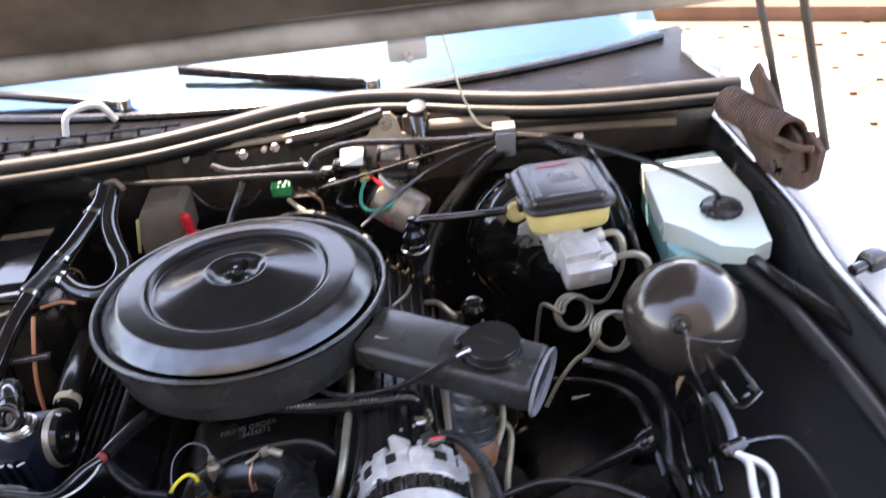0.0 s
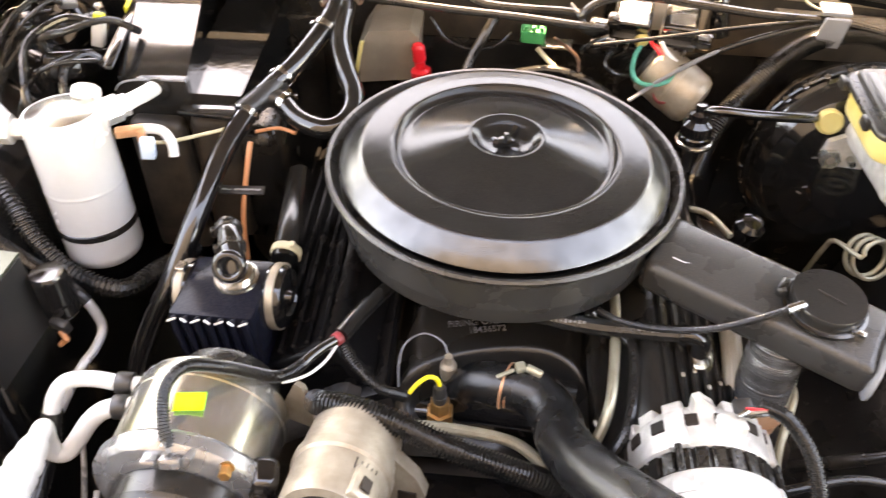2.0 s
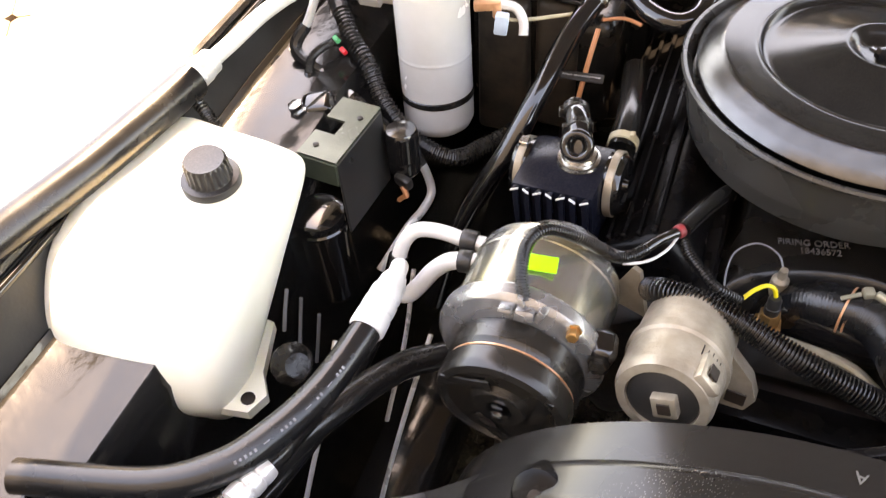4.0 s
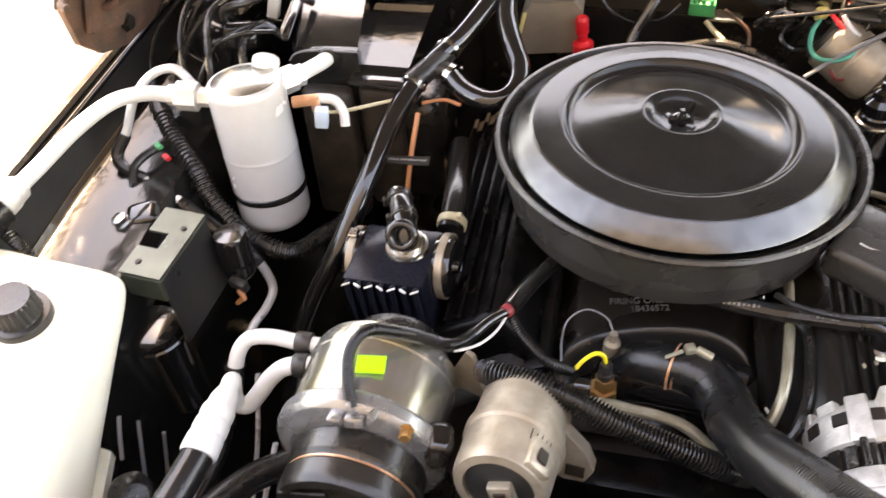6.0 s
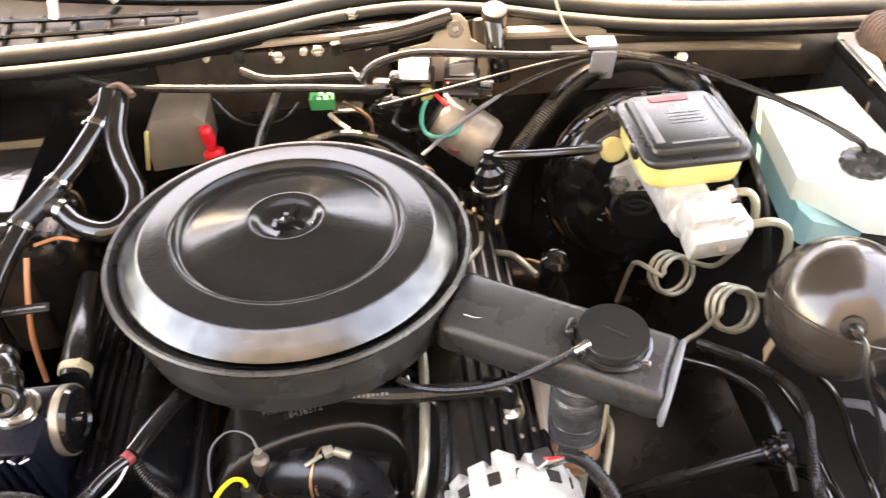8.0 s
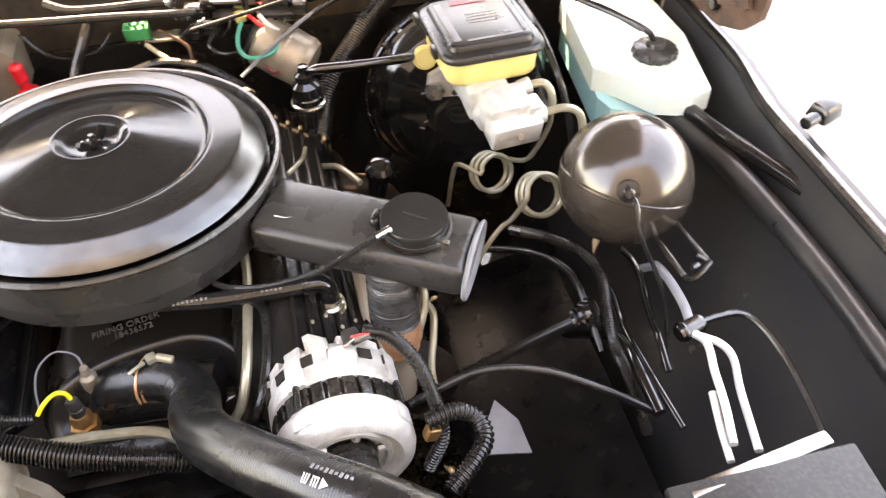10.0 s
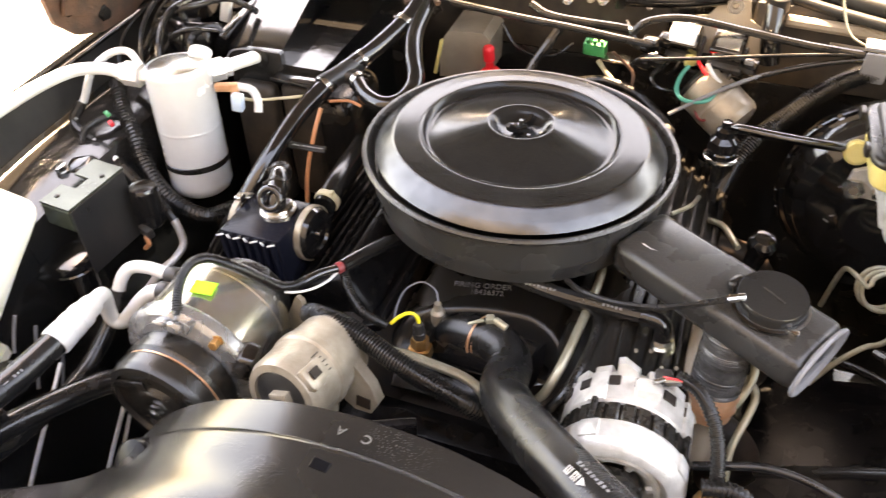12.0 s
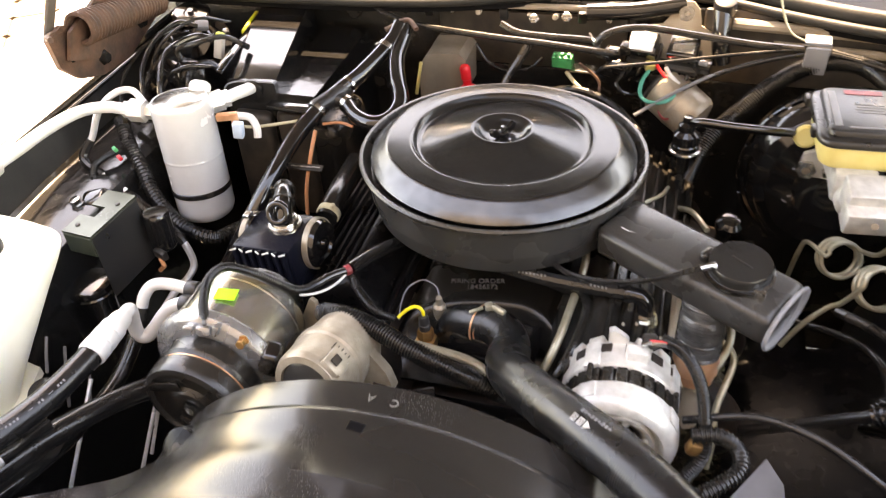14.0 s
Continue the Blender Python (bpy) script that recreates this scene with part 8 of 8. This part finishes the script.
    g = thing("green_connector", (0.03, 0.29, 0.88), "green plastic wiring connector", "connector")
    bm = B()
    block(bm, (0.032, 0.016, 0.020), pose(0.028, 0.29, 0.902, 12, 0, -4), 0.002)
    for x in (-0.01, 0.0, 0.01):
        block(bm, (0.005, 0.006, 0.010), pose(0.028 + x, 0.285, 0.912, 12), 0.001, 1)
    part("shell", bm, GREEN, g)
    bm = B()
    block(bm, (0.04, 0.02, 0.004), pose(0.06, 0.292, 0.889, 8, 0, -4), 0.001)
    single("mounting_tab", bm, GOLDZINC, "yellow zinc tab beside the green connector", "bracket")
    p = thing("plug_boot", (0.292, 0.07, 0.75), "black plug boot with a bright collar behind the snorkel", "plug boot")
    bm = B()
    lathe(bm, [(0, -0.03), (0.012, -0.03), (0.014, 0.0), (0.018, 0.01), (0.018, 0.022), (0.012, 0.028), (0, 0.03)], 20, axis((0.297, 0.072, 0.775), (0.1, -0.2, 1)))
    part("boot", bm, GLOSS, p)
    for x, z, y in ((0.075, 0.992, 0.345), (-0.02, 0.962, 0.30), (0.03, 0.968, 0.30)):
        bm = B()
        hexbolt(bm, axis((x, y, z), (0, -0.6, 0.8)), 0.006, 0.007)
        single("cowl_nut", bm, CHROME, "bright nut on the cowl flange", "nut", "cowl nuts")


def build_wiper_motor():
    w = thing("wiper_motor", (0.15, 0.31, 0.96), "black wiper motor linkage under the cowl edge", "wiper motor")
    bm = B()
    tube(bm, [(0.06, 0.302, 0.978), (0.13, 0.308, 0.982), (0.20, 0.325, 0.990)], 0.013, 14)
    part("linkage_cover", bm, GLOSS, w)
    bm = B()
    tube(bm, [(0.252, 0.312, 0.995), (0.254, 0.300, 0.975), (0.256, 0.290, 0.95), (0.262, 0.285, 0.92)], 0.013, 14)
    part("drain_tube", bm, GLOSS, w)
    bm = B()
    can(bm, 0.016, -0.012, 0.012, axis((0.255, 0.312, 0.995), (0, -0.3, 1)), 0.003)
    part("collar", bm, PLASTIC, w)


# ---------------------------------------------------------------- outside
def build_paving():
    field = thing("paving", (2.6, 1.0, 0.0), "sunlit pale orange pavers with dark corner gaps", "paving", kind="structure")
    rng = random.Random(4)
    clip, half = 0.020, 0.0992
    outline = [(-half + clip, -half), (half - clip, -half), (half, -half + clip), (half, half - clip), (half - clip, half), (-half + clip, half), (-half, half - clip), (-half, -half + clip)]
    bm = B()
    prism(bm, outline, 0.05, pose(0, 0, -0.05), 0.003, 1)
    shared = mesh_of(bm, "paver", PAVER)
    askew = Matrix.Rotation(radians(32), 2)
    rest = B()
    count = 0
    spots = sorted(((i, j) for i in range(-45, 46) for j in range(-45, 46)), key=lambda q: ((askew @ Vector((0.2 * q[0], 0.2 * q[1]))) - Vector((2.4, 1.8))).length)
    for i, j in spots:
        p = askew @ Vector((0.2 * i, 0.2 * j))
        if p.length > 8.5:
            continue
        lift = rng.uniform(-0.002, 0.002)
        count += 1
        if count <= 300:
            ob = new("paver", shared)
            ob.parent = field
            ob.matrix_basis = Matrix.Translation(Vector((p.x, p.y, 0.03 + lift)) - field.location) @ Matrix.Rotation(radians(32), 4, "Z")
        else:
            top = [rest.verts.new((*(p + askew @ Vector(q)), 0.03 + lift)) for q in outline]
            low = [rest.verts.new((*(p + askew @ Vector(q)), -0.015)) for q in outline]
            rest.faces.new(top)
            for q in range(8):
                rest.faces.new((low[q], low[(q + 1) % 8], top[(q + 1) % 8], top[q]))
    tagged(part("outer_pavers", rest, PAVER, field), kind="stuff")


def build_unseen_wall():
    # Added, unseen: hides the front sky so reflections in the bay go dark.
    w = thing("unseen_wall", (-0.8, -4.6, 0), "unseen plain dark grey wall, added to block the front sky", "wall", kind="structure")
    bm = B()
    block(bm, (9.0, 0.2, 8.6), pose(-0.6, -4.6, 4.3), 0.01)
    part("panel", bm, WALL, w)


def build_hedge():
    h = thing("hedge_bed", (5.05, 3.15, 0.0), "low leafy bed of bare soil beyond the paving", "plants")
    bed = pose(5.05, 3.15, 0.05, 0, 0, -20.5)
    bm = B()
    block(bm, (7.4, 2.2, 0.12), bed, 0.04)
    part("soil", bm, SOIL, h)
    rng = random.Random(8)
    verts, faces = [], []
    for k in range(5000):
        c = bed @ Vector((rng.uniform(-3.6, 3.6), rng.uniform(-0.75, 1.05), 0.06 + abs(rng.gauss(0, 0.16))))
        u = Vector((rng.gauss(0, 1), rng.gauss(0, 1), rng.gauss(0, 0.6))).normalized()
        v = u.cross(Vector((rng.gauss(0, 1), rng.gauss(0, 1), 1))).normalized()
        l, w = rng.uniform(0.05, 0.11), rng.uniform(0.02, 0.04)
        n = len(verts)
        verts += [c - u * l, c + v * w, c + u * l, c - v * w]
        faces.append((n, n + 1, n + 2, n + 3))
    me = bpy.data.meshes.new("foliage")
    me.from_pydata([tuple(v) for v in verts], [], faces)
    me.materials.append(LEAF)
    ob = new("foliage", me)
    ob.parent, ob.location = h, -h.location
    tagged(ob, kind="stuff")


build_ground()
build_firewall()
build_cowl()
build_windscreen()
build_wiper([(0.19, 0.405, 1.012), (0.08, 0.44, 1.028), (-0.04, 0.455, 1.038)], "black windscreen wiper parked on the cowl")
build_wiper([(-0.22, 0.44, 1.014), (-0.34, 0.47, 1.028), (-0.46, 0.505, 1.036)], "black windscreen wiper parked beside the vent slats")
build_hood()
fender(-1, -0.665)
fender(1, 0.702)
build_inner_fenders()
build_front_support()
build_engine()
build_air_cleaner()
build_brake_booster()
build_master_cylinder()
brake_coil((0.440, 0.050, 0.773), (0.30, -1, 0.55), [(0.494, -0.002, 0.903), (0.493, 0.000, 0.875), (0.484, 0.010, 0.835), (0.474, 0.026, 0.805)], [(0.400, 0.062, 0.785), (0.394, 0.068, 0.765), (0.390, 0.080, 0.70)], 0.0245, 2.35, 0.6)
brake_coil((0.466, -0.058, 0.822), (0.20, -1, 0.75), [(0.516, -0.044, 0.862), (0.512, -0.050, 0.848), (0.503, -0.058, 0.838)], [(0.428, -0.072, 0.803), (0.414, -0.076, 0.797), (0.390, -0.088, 0.775), (0.370, -0.10, 0.745)], 0.0245, 2.4, 0.5)
build_vacuum_sphere()
build_washer_bottle()
build_hinge(-1, -0.655)
build_hinge(1, 0.735)
build_booster_conduit()
build_vacuum_switch()
build_relays()
build_right_wiring()
bumper(0.750, -0.13, 0.932, 20)
bumper(-0.760, -0.068, 0.932, -20)
build_accumulator()
build_ac_lines()
build_heater_hoses()
build_heater_box()
build_air_valve()
build_left_wheelhouse_parts()
build_coolant_tank()
build_battery()
build_compressor()
build_tensioner()
build_alternator()
build_radiator_hose()
build_front_engine_bits()
build_fan_shroud()
build_firewall_wiring()
build_wiper_motor()
build_hedge()
build_unseen_wall()
build_paving()
